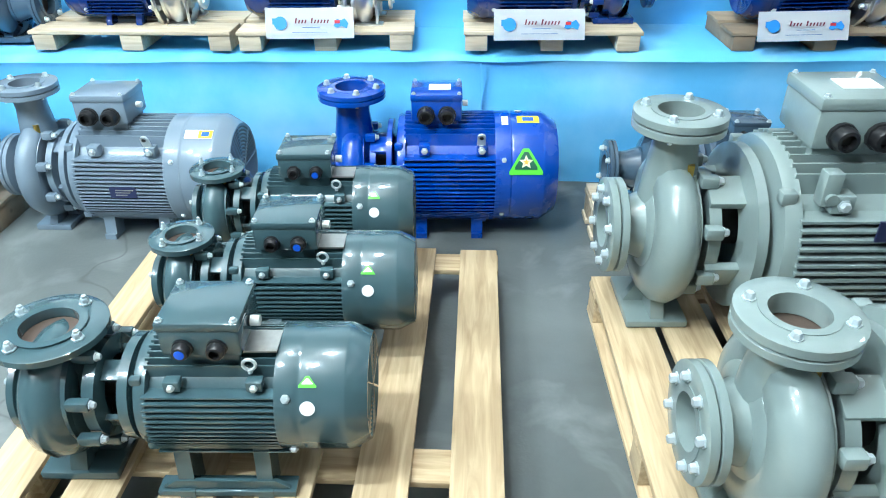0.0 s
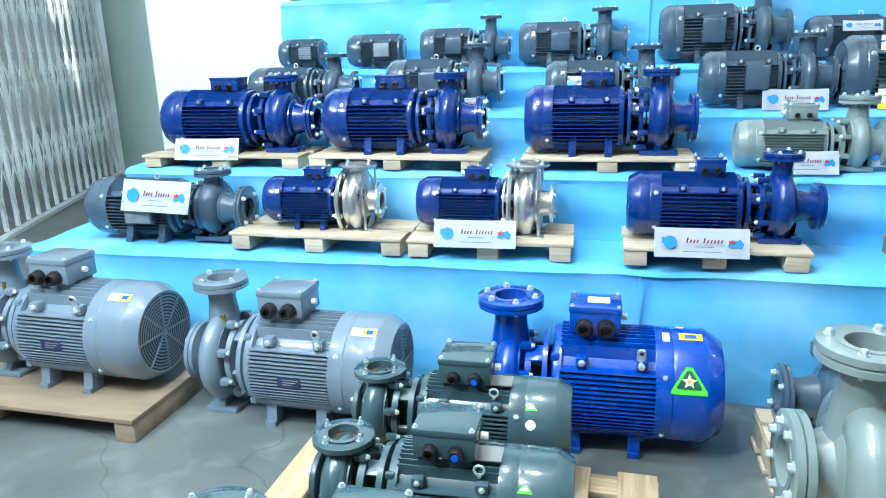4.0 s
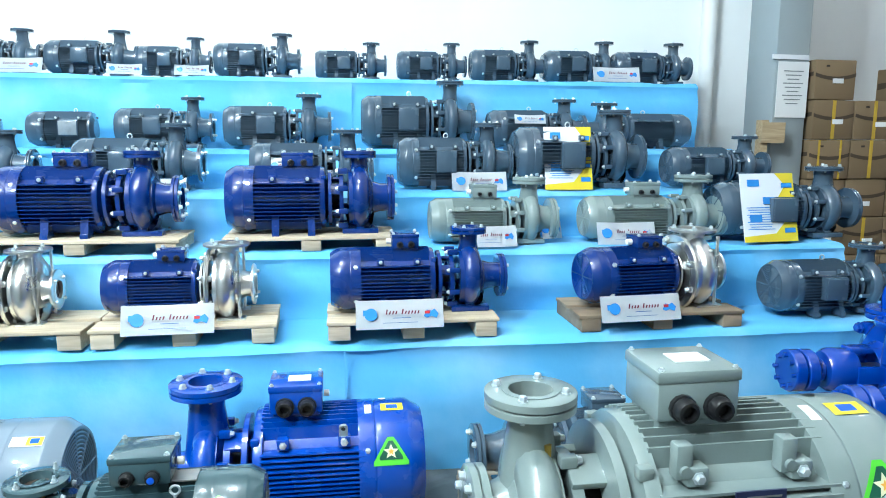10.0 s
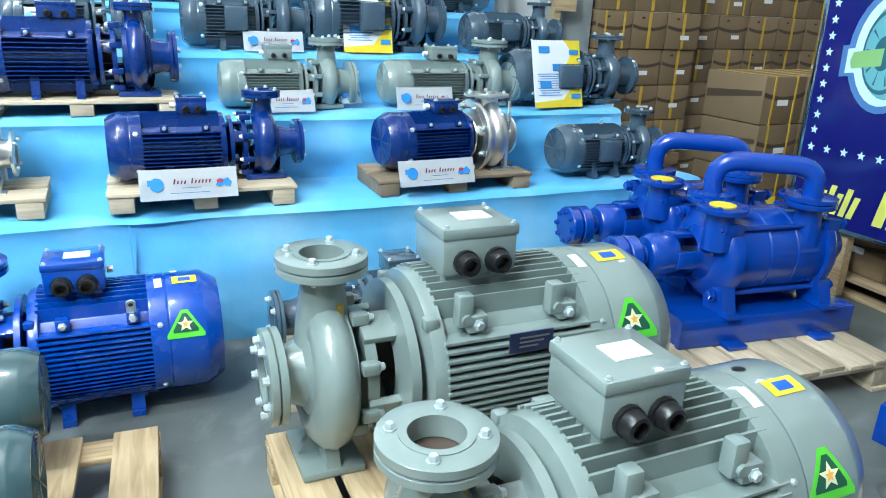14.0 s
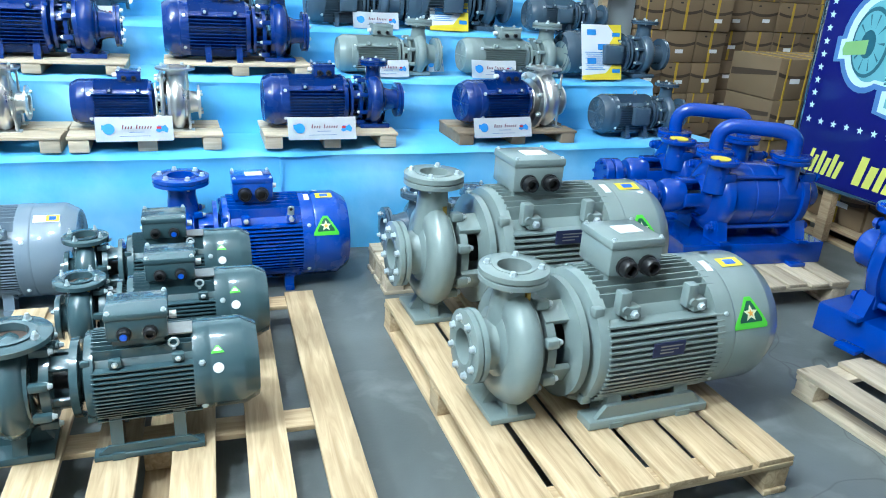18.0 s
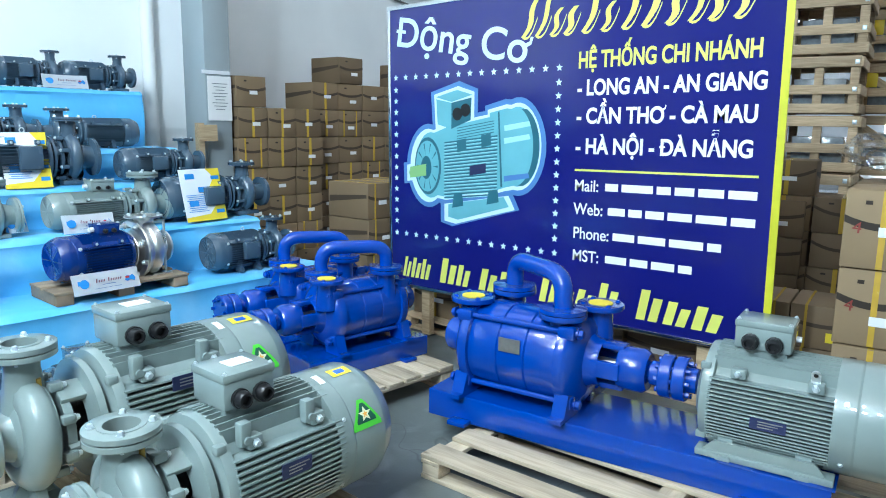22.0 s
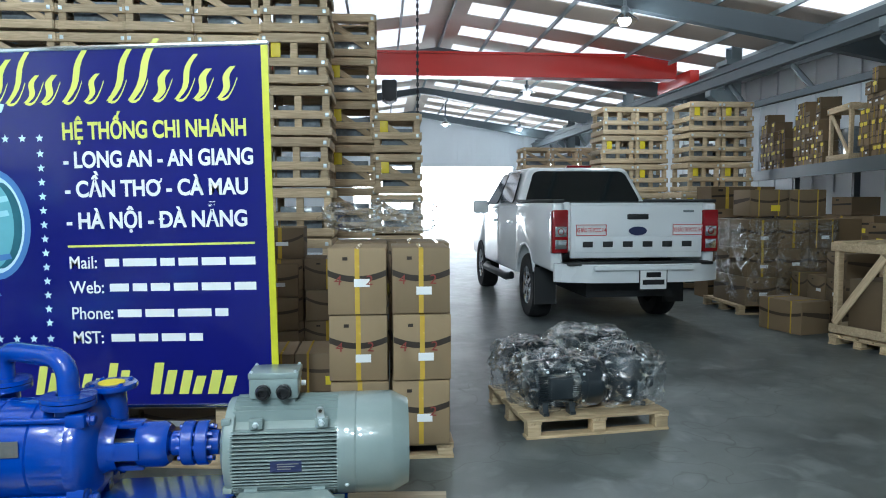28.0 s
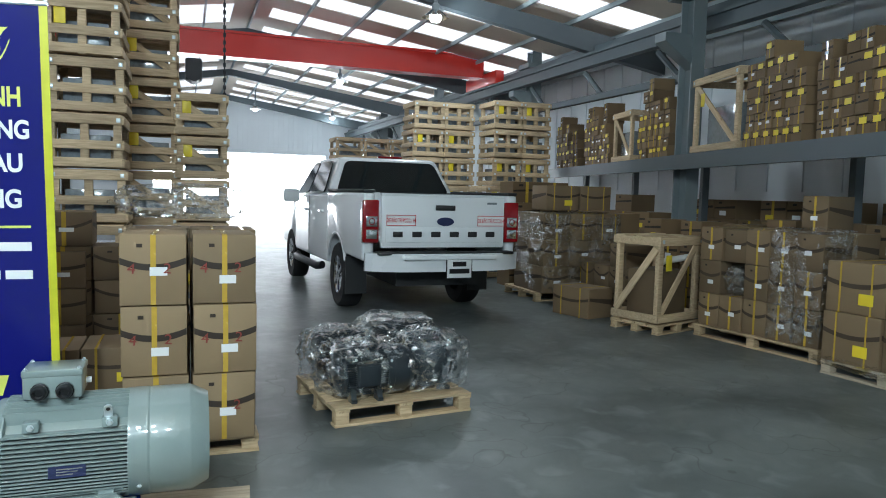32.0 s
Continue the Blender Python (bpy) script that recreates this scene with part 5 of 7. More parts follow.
def name_card(x, y, z, w, h, rz=0.0, lean=20):
    """A folded glossy card: pump drawing, script line and map shape, printed in colour."""
    h *= 0.9
    root = thing("name_card", "white glossy name card with blue pump picture and wine red script", "card", "name cards", pose(x, y, z, 0, 0, rz) @ pose(0, 0, 0, -lean, 0, 0))
    b = bmesh.new()
    n = 8
    v = [[b.verts.new((w * (i / n - 0.5), 0.012 * math.sin(math.pi * i / n) * j - 0.002, h * j)) for i in range(n + 1)] for j in (0, 1)]
    for i in range(n):
        b.faces.new((v[0][i], v[0][i + 1], v[1][i + 1], v[1][i]))
    bmesh.ops.solidify(b, geom=b.faces[:], thickness=0.002)
    part("card", b, "paper", root)
    f = -0.0045
    b = bmesh.new()
    box(b, (-w * 0.37, f, h * 0.56), (w * 0.10, 0.001, h * 0.20))
    lathe(b, [(0, 0), (h * 0.22, 0), (h * 0.22, 0.001), (0, 0.001)], pose(-w * 0.33, f, h * 0.5, 0, 0, -90), 14)
    part("pump_picture", b, "cyan", root, "small blue pump picture")
    b = bmesh.new()
    for k in range(11):
        if k == 4:
            continue
        x, up = w * (-0.165 + 0.036 * k), h * (0.66 if k in (0, 5) else 0.60)
        prism(b, [(x, h * 0.49), (x + w * 0.016, h * 0.49), (x + w * 0.028, up), (x + w * 0.012, up)], f - 0.0048, f - 0.0035, "y")
    part("script_line", b, "wine", root, "wine red strokes of script")
    b = bmesh.new()
    box(b, (0.02 * w, f - 0.004, h * 0.36), (w * 0.20, 0.001, h * 0.022))
    box(b, (0.0, f - 0.004, h * 0.20), (w * 0.40, 0.001, h * 0.016))
    part("small_print", b, "haze", root)
    b = bmesh.new()
    prism(b, [(w * 0.27, h * 0.40), (w * 0.31, h * 0.34), (w * 0.36, h * 0.40), (w * 0.42, h * 0.32), (w * 0.44, h * 0.48), (w * 0.40, h * 0.64), (w * 0.36, h * 0.58), (w * 0.31, h * 0.62)], f - 0.0012, f, "y")
    part("map_shape", b, "cyan", root, "blue and red map shape")
    b = bmesh.new()
    box(b, (w * 0.315, f - 0.002, h * 0.53), (w * 0.06, 0.001, h * 0.10))
    part("map_patch", b, "red", root)
    return root


for x, y, z, w, h, rz in ((-0.395, 3.46, T1 + 0.03 + 0.03, 0.33, 0.125, 2), (0.465, 3.45, T1 + 0.025 + 0.03, 0.34, 0.125, 1), (1.448, 3.45, T1 + 0.02 + 0.03, 0.35, 0.12, 4), (-1.837, 3.5, T1 + 0.13 + 0.03, 0.37, 0.16, -8), (-1.789, 3.9, T2 + 0.04, 0.33, 0.12, 3), (0.919, 3.93, T2, 0.26, 0.11, 4), (1.574, 3.93, T2, 0.28, 0.12, -3), (0.946, 4.32, TZ[2], 0.28, 0.11, -2), (-0.578, 4.34, TZ[2], 0.20, 0.08, 0), (-0.028, 4.34, TZ[2] + 0.08, 0.11, 0.10, -4), (1.242, 4.03, T2 + 0.02, 0.10, 0.10, 8), (1.317, 4.74, TZ[3] + 0.14, 0.18, 0.06, 0), (-1.526, 5.14, TZ[4], 0.31, 0.10, -4), (-0.941, 5.14, TZ[4], 0.19, 0.07, 2), (-0.576, 5.14, TZ[4], 0.19, 0.07, 0), (1.978, 5.14, TZ[4], 0.30, 0.11, -2)):
    name_card(x, y, z, w, h, rz)


def leaflet(x, y, z, w, h, rz):
    root = thing("leaflet", "yellow and white printed product leaflet leaning on a pump", "leaflet", "leaflets", pose(x, y, z, 0, 0, rz) @ pose(0, 0, 0, -14, 0, 0))
    b = bmesh.new()
    box(b, (0, 0, h / 2), (w, 0.004, h))
    part("sheet", b, "paper", root)
    b = bmesh.new()
    prism(b, [(w * 0.5, 0), (w * 0.5, h), (w * 0.16, h), (w * 0.34, h * 0.82), (w * 0.20, h * 0.66), (w * 0.30, h * 0.3), (w * 0.1, h * 0.12), (-w * 0.5, h * 0.08), (-w * 0.5, 0)], -0.0045, -0.0025, "y")
    part("yellow_field", b, "yellow", root)
    for i in range(4):
        b = bmesh.new()
        box(b, (w * 0.36, -0.006, h * (0.82 - 0.22 * i)), (w * 0.20, 0.002, h * 0.07), bev=0.0)
        part("picture", b, "cyan", root)
    for i in range(3):
        b = bmesh.new()
        box(b, (-w * 0.26 + w * 0.27 * (i % 2), -0.004, h * (0.86 - 0.26 * i)), (w * 0.22, 0.002, h * 0.10))
        part("picture", b, "cyan", root)
    b = bmesh.new()
    for i in range(10):
        box(b, (-w * 0.17, -0.0035, h * (0.50 - 0.035 * i)), (w * (0.5 - 0.06 * (i % 3)), 0.002, h * 0.010))
    part("text_line", b, "cyan", root, "lines of unreadable print")
    return root


leaflet(1.42, 4.34, TZ[2], 0.25, 0.33, -3)
leaflet(2.31, 3.93, T2, 0.30, 0.335, 6)

# ---- vacuum pumps ----


def vacuum_pump(m, label, with_motor):
    """A liquid-ring vacuum pump on a welded base; shaft end toward +x."""
    root = thing("vacuum_pump", label, "pump", "bright blue vacuum pumps", m)
    z = 0.335
    ax = pose(0, 0, z)
    b = bmesh.new()
    r = 0.193 if with_motor else 0.176
    lathe(b, [(0, 0.13), (r, 0.13), (r * 1.02, 0.14), (r * 1.02, 0.27), (r * 0.985, 0.275), (r * 1.02, 0.28), (r * 1.02, 0.40), (r * 0.985, 0.405), (r * 1.02, 0.41), (r * 1.02, 0.54), (r, 0.55), (0, 0.55)], ax, 36)
    part("casing", b, "vac", root)
    for x, s in ((0.10, 1), (0.58, -1)):
        b = bmesh.new()
        lathe(b, [(0, x - 0.055 * s), (r * 0.72, x - 0.055 * s), (r * 1.05, x - 0.02 * s), (r * 1.12, x), (r * 1.12, x + 0.035 * s), (0, x + 0.035 * s)], ax, 36)
        for a in range(4):
            t = math.pi / 4 + a * math.pi / 2
            box(b, (x, r * 1.08 * math.cos(t), z + r * 1.08 * math.sin(t)), (0.075, 0.055, 0.055), bev=0.012)
        for sy in (-1, 1):
            prism(b, [(sy * 0.05, z - r * 0.7), (sy * r * 0.95, z - r * 0.55), (sy * r * 1.12, 0.14), (sy * r * 1.3, 0.14), (sy * r * 1.3, 0.122), (sy * 0.07, 0.122)], x - 0.03, x + 0.03)
        part("end_cover", b, "vac", root)
    for a in range(4):
        t = math.pi / 4 + a * math.pi / 2
        y, zz = r * 1.10 * math.cos(t), z + r * 1.10 * math.sin(t)
        b = bmesh.new()
        rod(b, (0.05, y, zz), (0.63, y, zz), 0.012, 10)
        for x in (0.05, 0.63):
            hexbolt(b, (x, y, zz), (-1 if x < 0.3 else 1, 0, 0), 0.02, 0.018)
        part("tie_rod", b, "vac", root)
    # bearing housings at both ends
    b = bmesh.new()
    lathe(b, [(0, -0.06), (0.075, -0.06), (0.085, -0.045), (0.085, 0.03), (0.12, 0.05)], ax, 28)
    part("bearing_housing", b, "vac", root)
    b = bmesh.new()
    lathe(b, [(0.13, 0.61), (0.10, 0.66), (0.10, 0.69)], ax, 28)
    lathe(b, [(0.08, 0.76), (0.085, 0.76), (0.09, 0.77), (0.09, 0.86), (0.075, 0.88), (0, 0.88)], ax, 28)
    part("bearing_bracket", b, "vac", root)
    b = bmesh.new()
    box(b, (0.70, 0, 0.085), (0.16, 0.07, 0.022), bev=0.004)
    arm = mesh_of("bracket_arm", b, "vac")
    for a in range(4):
        share("bracket_arm", arm, root, ax @ Matrix.Rotation(a * math.pi / 2, 4, "X"))
    b = bmesh.new()
    rod(b, (0.55, 0, z), (1.14 if with_motor else 0.98, 0, z), 0.024, 16)
    part("shaft", b, "steel", root)
    # coupling with its bolts
    b = bmesh.new()
    for x in (0.93, 0.985):
        lathe(b, [(0, x), (0.084, x), (0.088, x + 0.005), (0.088, x + 0.043), (0.084, x + 0.048), (0, x + 0.048)], ax, 30)
    lathe(b, [(0.04, 0.88), (0.05, 0.89), (0.05, 0.93)], ax, 20)
    if with_motor:
        lathe(b, [(0.05, 1.03), (0.05, 1.07), (0.03, 1.075)], ax, 20)
    cp = part("coupling", b, "vac", root)
    for a in range(8):
        t = a * math.pi / 4
        b = bmesh.new()
        rod(b, (0.915, 0.066 * math.cos(t), z + 0.066 * math.sin(t)), (1.05, 0.066 * math.cos(t), z + 0.066 * math.sin(t)), 0.010, 6)
        part("coupling_bolt", b, "vac", cp)
    # three flanged necks on top, the pipe arch between two of them
    for x, y, hh, cap in ((0.08, -0.06, 0.535, True), (0.20, 0.11, 0.555, False), (0.53, -0.09, 0.535, False), (0.62, 0.10, 0.55, True)):
        b = bmesh.new()
        rod(b, (x, y, z + 0.05), (x, y, hh), 0.065, 20, 0.052)
        lathe(b, [(0.05, -0.022), (0.098, -0.022), (0.10, -0.018), (0.10, -0.002), (0.098, 0), (0, 0)], pose(x, y, hh + 0.012, 0, -90, 0), 30)
        nk = part("neck_flange", b, "vac", root)
        for a in range(4):
            t = a * math.pi / 2 + 0.78
            b = bmesh.new()
            hexbolt(b, (x + 0.08 * math.cos(t), y + 0.08 * math.sin(t), hh + 0.012), (0, 0, 1), 0.009, 0.006)
            part("bolt", b, "vac", nk)
        if cap:
            b = bmesh.new()
            lathe(b, [(0, 0), (0.052, 0), (0.052, 0.003), (0, 0.003)], pose(x, y, hh + 0.0125, 0, -90, 0), 24)
            part("port_seal", b, "yellow", nk, "yellow paper seal over the port")
    b = bmesh.new()
    a, e = Vector((0.20, 0.11, 0.575)), Vector((0.53, -0.09, 0.555))
    t1, t2 = Vector((0.20, 0.11, 0.705)), Vector((0.53, -0.09, 0.705))
    pts = [a, a + Vector((0, 0, 0.05))] + bend(a + Vector((0, 0, 0.06)), t1, t1 + (t2 - t1) * 0.25, 7) + bend(t1 + (t2 - t1) * 0.72, t2, e + Vector((0, 0, 0.06)), 7) + [e]
    tube(b, pts, 0.040, 18)
    part("arch_pipe", b, "vac", root, "bright blue bent connecting pipe")
    for p_ in (a, e):
        b = bmesh.new()
        lathe(b, [(0.03, 0.0), (0.10, 0.0), (0.10, 0.016), (0.045, 0.02)], Matrix.Translation(p_ - Vector((0, 0, 0.004))) @ pose(0, 0, 0, 0, -90, 0), 30)
        part("pipe_flange", b, "vac", root)
    # base
    b = bmesh.new()
    xl = 1.63 if with_motor else 0.86
    for s in (-1, 1):
        box(b, (xl / 2 - 0.06, s * 0.19, 0.06), (xl, 0.03, 0.12), bev=0.004)
    box(b, (xl / 2 - 0.06, 0, 0.115), (xl - 0.01, 0.40, 0.012))
    for x in (-0.05, xl - 0.08):
        box(b, (x, 0, 0.06), (0.02, 0.37, 0.118))
    for x in (0.12, xl - 0.3):
        for s in (-1, 1):
            box(b, (x, s * 0.232, 0.01), (0.09, 0.06, 0.02), bev=0.004)
    part("base_frame", b, "vac", root, "bright blue welded channel base")
    b = bmesh.new()
    box(b, (0.34, -r * 1.03, z + 0.06), (0.10, 0.004, 0.06))
    part("nameplate", b, "plate2", root)
    return root


vp2m = pose(2.49, 1.93, 0.106, 0, 0, -82) @ Matrix.Scale(1.04, 4)
vacuum_pump(vp2m, "bright blue liquid-ring vacuum pump on a long base beside its motor", True)
DRIVE = dict(col="green", R=0.192, L=0.735, h=0.196, tb=(0.20, 0.16, 0.12), tbx=0.28, fins=14, rails=True, gland=0.027, platez=-0.12, cover=1.05, panel=True, tab=True, eye=False)
drive = thing("electric_motor", "pale grey-green electric motor coupled to the vacuum pump", "motor", "", vp2m @ pose(1.09, 0, 0.124))
motor_parts(drive, DRIVE, -1)
b = bmesh.new()
for x in (1.26, 1.52):
    box(b, (x, 0, 0.1225), (0.12, 0.42, 0.003))
single("motor_packing", b, "vac", "blue steel packing bars under the drive motor", "support", m=vp2m)
pallet(1.85, 0.98, 0.105, "pale", 5, "rough weathered pine pallet under the vacuum pump set", "pallets on the floor", pose(2.47, 0.80, 0, 0, 0, -87), fill=0.64)
vacuum_pump(pose(2.83, 2.71, 0.131, 0, 0, 174) @ Matrix.Diagonal((0.93, 0.93, 0.93, 1)), "bright blue liquid-ring vacuum pump, coupling end free, on a pallet", False)
vacuum_pump(pose(2.89, 3.14, 0.131, 0, 0, 176) @ Matrix.Diagonal((0.93, 0.93, 0.93, 1)), "bright blue liquid-ring vacuum pump, coupling end free, behind another", False)
pallet(1.25, 1.10, 0.13, "pale", 9, "weathered pallet of narrow boards under the vacuum pumps", "pallets on the floor", pose(2.32, 2.94, 0, 0, 0, 86))

# ---- high-bay lamps ----
for u, v, z, watts in BAYS:
    fit = thing("high_bay_lamp", "round LED high-bay lamp hanging under the roof, real and added ones alike", "lamp", "high-bay lamps", hall(u, v, z))
    b = bmesh.new()
    lathe(b, [(0, 0.06), (0.05, 0.06), (0.07, 0.20), (0.03, 0.24), (0.03, 0.9), (0, 0.9)], pose(0, 0, 0, 0, -90, 0), 18)
    part("housing", b, "post", fit)
    b = bmesh.new()
    lathe(b, [(0.07, 0.10), (0.22, 0.0), (0.225, 0.0), (0.08, 0.115)], pose(0, 0, 0, 0, -90, 0), 28)
    part("reflector", b, "chrome", fit)
    b = bmesh.new()
    lathe(b, [(0.10, 0.02), (0.10, -0.02), (0.07, -0.07), (0, -0.09)], pose(0, 0, 0, 0, -90, 0), 24)
    part("lens", b, "led", fit, "lit white LED lens")
    lamp("bay_light", "POINT", watts, hall(u, v, z - 0.26), size=0.13, colour=(0.80, 0.95, 1.0))

# bulkhead lamp and cable on the long wall
wl = thing("wall_lamp", "oval glass bulkhead lamp on a bracket, unlit", "lamp", "", hall(8.65, 6.14, 3.40))
b = bmesh.new()
lathe(b, [(0, -0.22), (0.09, -0.20), (0.135, -0.08), (0.14, 0.04), (0.10, 0.17), (0, 0.2)], pose(0, -0.28, 0, 0, 14, 8), 24)
part("glass_body", b, "halo", wl, "milky white glass")
b = bmesh.new()
rod(b, (-0.26, -0.28, -0.06), (-0.19, -0.28, -0.045), 0.06, 12)
tube(b, [(-0.23, -0.28, -0.05), (-0.26, -0.14, -0.08), (-0.26, -0.005, -0.10)], 0.02, 8)
part("bracket", b, "trim", wl)
b = bmesh.new()
tube(b, [HALL @ Vector((4.4, 6.12, 3.26)), HALL @ Vector((6.33, 6.12, 3.2)), HALL @ Vector((7.52, 6.12, 3.15)), HALL @ Vector((8.3, 6.12, 3.12)), HALL @ Vector((9.41, 6.12, 3.06)), HALL @ Vector((12.5, 6.12, 2.9))], 0.012, 6)
tube(b, [HALL @ Vector((8.39, 6.12, 3.3)), HALL @ Vector((8.36, 6.10, 3.2)), HALL @ Vector((8.40, 6.12, 3.12))], 0.006, 6)
single("wall_cable", b, "wires", "thin grey cable running along the white wall", "cable")

# ---- big sign ----
SW, SH = 2.55, 1.87
SIGN = Matrix(((0, 0, -1, 3.39), (-1, 0, 0, 3.345), (0, 1, 0, 0.345), (0, 0, 0, 1))) @ pose(0, 0, 0, 0, 0, 1.0)
sign = thing("billboard", "large dark blue printed motor sign in a silver frame on legs", "sign", "", SIGN)


def pr(name, material, build, label="", parent=None):
    b = bmesh.new()
    build(b)
    return part(name, b, material, parent or sign, label)


def at(s, t):
    """Sheet coordinates: s from the west edge, t down from the top, both 0 to 1."""
    return s * SW, (1 - t) * SH


def flat(b, pts, z):
    b.faces.new([b.verts.new((*at(s, t), z)) for s, t in pts])


pr("sheet", "signblue", lambda b: box(b, (SW / 2, SH / 2, -0.012), (SW, SH, 0.022)))
def frame_bars(b):
    for y in (0, SH):
        box(b, (SW / 2, y, -0.012), (SW + 0.03, 0.025, 0.034), bev=0.003)
    box(b, (0, SH / 2, -0.012), (0.025, SH, 0.032), bev=0.003)
pr("frame", "chrome", frame_bars, "thin silver frame")
pr("edge_strip", "signedge", lambda b: box(b, (SW - 0.004, SH / 2, 0.001), (0.036, SH, 0.006)), "yellow green edge strip")
for s in (0.12, 0.88):
    pr("leg", "pine", lambda b: box(b, (SW * s, -0.165, -0.05), (0.07, 0.33, 0.05)), "wooden leg")


def spread(body, size, bold):
    """The left and right ends of a line of lettering."""
    me = text_mesh(body, size, "white", bold)
    xs = [v.co.x for v in me.vertices]
    bpy.data.meshes.remove(me)
    return min(xs), max(xs)


PLAIN = str.maketrans("ĐđƠơ", "DdOo")


def letters(body, s, t, size, material, bold=0.0, shear=0.0, sx=1.0):
    """A line of lettering; the stroke of a barred D and the horn of an o are set on by hand."""
    x, y = at(s, t)
    plain = body.translate(PLAIN)
    m = pose(x, y, 0.0012) @ Matrix.Diagonal((sx, 1, 1, 1)) @ Matrix(((1, shear, 0, 0), (0, 1, 0, 0), (0, 0, 1, 0), (0, 0, 0, 1)))
    ob = share("lettering", text_mesh(plain, size, material, bold), sign, m)
    for i, ch in enumerate(body):
        if ch not in "ĐđƠơ":
            continue
        right = spread(plain[:i + 1], size, bold)[1]
        a0, a1 = spread(plain[i], size, bold)
        left = right - (a1 - a0)
        b = bmesh.new()
        if ch in "Đđ":
            box(b, (left + 0.09 * size, 0.355 * size, 0.0004), (0.30 * size, 0.075 * size, 0.001))
        else:
            top = (0.70 if ch == "Ơ" else 0.50) * size
            prism(b, [(right - 0.10 * size, top - 0.10 * size), (right + 0.02 * size, top - 0.04 * size), (right + 0.03 * size, top + 0.06 * size), (right + 0.10 * size, top + 0.06 * size), (right + 0.07 * size, top - 0.10 * size), (right - 0.04 * size, top - 0.17 * size)], 0, 0.001, "z")
        mk = part("letter_mark", b, material, sign)
        mk.matrix_basis = m
    return ob


letters("Động Cơ", 0.022, 0.128, 0.250, "halo", 0.003, 0.30, 1.14)
letters("HỆ THỐNG CHI NHÁNH", 0.576, 0.247, 0.122, "signyel", 0.0034, 0, 0.715)
letters("- LONG AN - AN GIANG", 0.576, 0.325, 0.116, "white", 0.0034, 0, 0.79)
letters("- CẦN THƠ - CÀ MAU", 0.576, 0.406, 0.116, "white", 0.0034, 0, 0.845)
letters("- HÀ NỘI - ĐÀ NẴNG", 0.576, 0.494, 0.116, "white", 0.0034, 0, 0.86)
pr("rule", "signyel", lambda b: flat(b, [(0.576, 0.541), (0.965, 0.539), (0.965, 0.545), (0.576, 0.547)], 0.0012))
for t, word, begin, ends in ((0.606, "Mail:", 0.652, 0.965), (0.676, "Web:", 0.660, 0.965), (0.749, "Phone:", 0.674, 0.905), (0.818, "MST:", 0.658, 0.85)):
    letters(word, 0.576, t, 0.092, "white", 0.0008, 0, 0.9)
    s = begin
    while s < ends - 0.02:
        w = 0.030 + 0.05 * ((int(s * 997) * 7) % 5) / 5
        w = min(w, ends - s)
        pr("text_bar", "white", lambda b: flat(b, [(s, t - 0.026), (s + w, t - 0.026), (s + w, t - 0.004), (s, t - 0.004)], 0.0012))
        s += w + 0.008
# brand script as plain slanted strokes
for i, (s0, hgt, w) in enumerate(((0.425, 0.120, 0.030), (0.462, 0.150, 0.026), (0.500, 0.075, 0.026), (0.535, 0.075, 0.032), (0.580, 0.150, 0.030), (0.625, 0.075, 0.026), (0.672, 0.150, 0.030), (0.716, 0.165, 0.034), (0.766, 0.080, 0.034), (0.812, 0.120, 0.026), (0.850, 0.080, 0.034), (0.898, 0.085, 0.030))):
    def stroke(b):
        base = 0.145
        n = 8
        le = [(s0 + 0.35 * hgt * j / n + 0.006 * math.sin(j * 0.8), base - hgt * j / n) for j in range(n + 1)]
        flat(b, le + [(x + 0.46 * w * (0.55 + 0.45 * math.sin(math.pi * (0.2 + 0.6 * j / n))), y) for j, (x, y) in reversed(list(enumerate(le)))], 0.0012)
    pr("script_stroke", "signyel", stroke)
    def swash(b):
        n = 6
        lo = [(s0 + 0.004 + 0.040 * j / n, 0.142 + 0.010 * math.sin(math.pi * j / n) - 0.055 * (j / n) ** 2) for j in range(n + 1)]
        flat(b, lo + [(x, y + 0.007) for x, y in reversed(lo)], 0.00125)
    pr("script_swash", "signyel", swash)
# bottom line as bars
for s0, w, hh in ((0.045, 0.024, 0.05), (0.075, 0.03, 0.05), (0.110, 0.03, 0.05), (0.180, 0.05, 0.06), (0.235, 0.04, 0.05), (0.31, 0.05, 0.05), (0.37, 0.04, 0.05), (0.43, 0.015, 0.03), (0.49, 0.045, 0.055), (0.545, 0.03, 0.04), (0.585, 0.045, 0.04), (0.64, 0.045, 0.06), (0.735, 0.05, 0.06), (0.795, 0.05, 0.045), (0.855, 0.055, 0.045)):
    for d in (0.0, 0.54 * w):
        pr("text_bar", "signyel", lambda b: flat(b, [(s0 + d, 0.965), (s0 + d + 0.40 * w, 0.965), (s0 + d + 0.40 * w + 0.012, 0.965 - hh * (1.5 if d == 0 else 1.15)), (s0 + d + 0.012, 0.965 - hh * (1.5 if d == 0 else 1.15))], 0.0012))
# border of stars
b = bmesh.new()
b.faces.new([b.verts.new((0.045 * x, 0.045 * y, 0)) for x, y in STAR])
star = mesh_of("star", b, "halo")
ring = [(0.024 + 0.0361 * i, 0.242) for i in range(15)] + [(0.024 + 0.0361 * i, 0.804) for i in range(15)] + [(0.024, 0.285 + 0.0395 * i) for i in range(13)] + [(0.529, 0.285 + 0.0395 * i) for i in range(13)]
for s, t in ring:
    share("star", star, sign, pose(*at(s, t), 0.0014))
# printed motor, drawn flat in layers


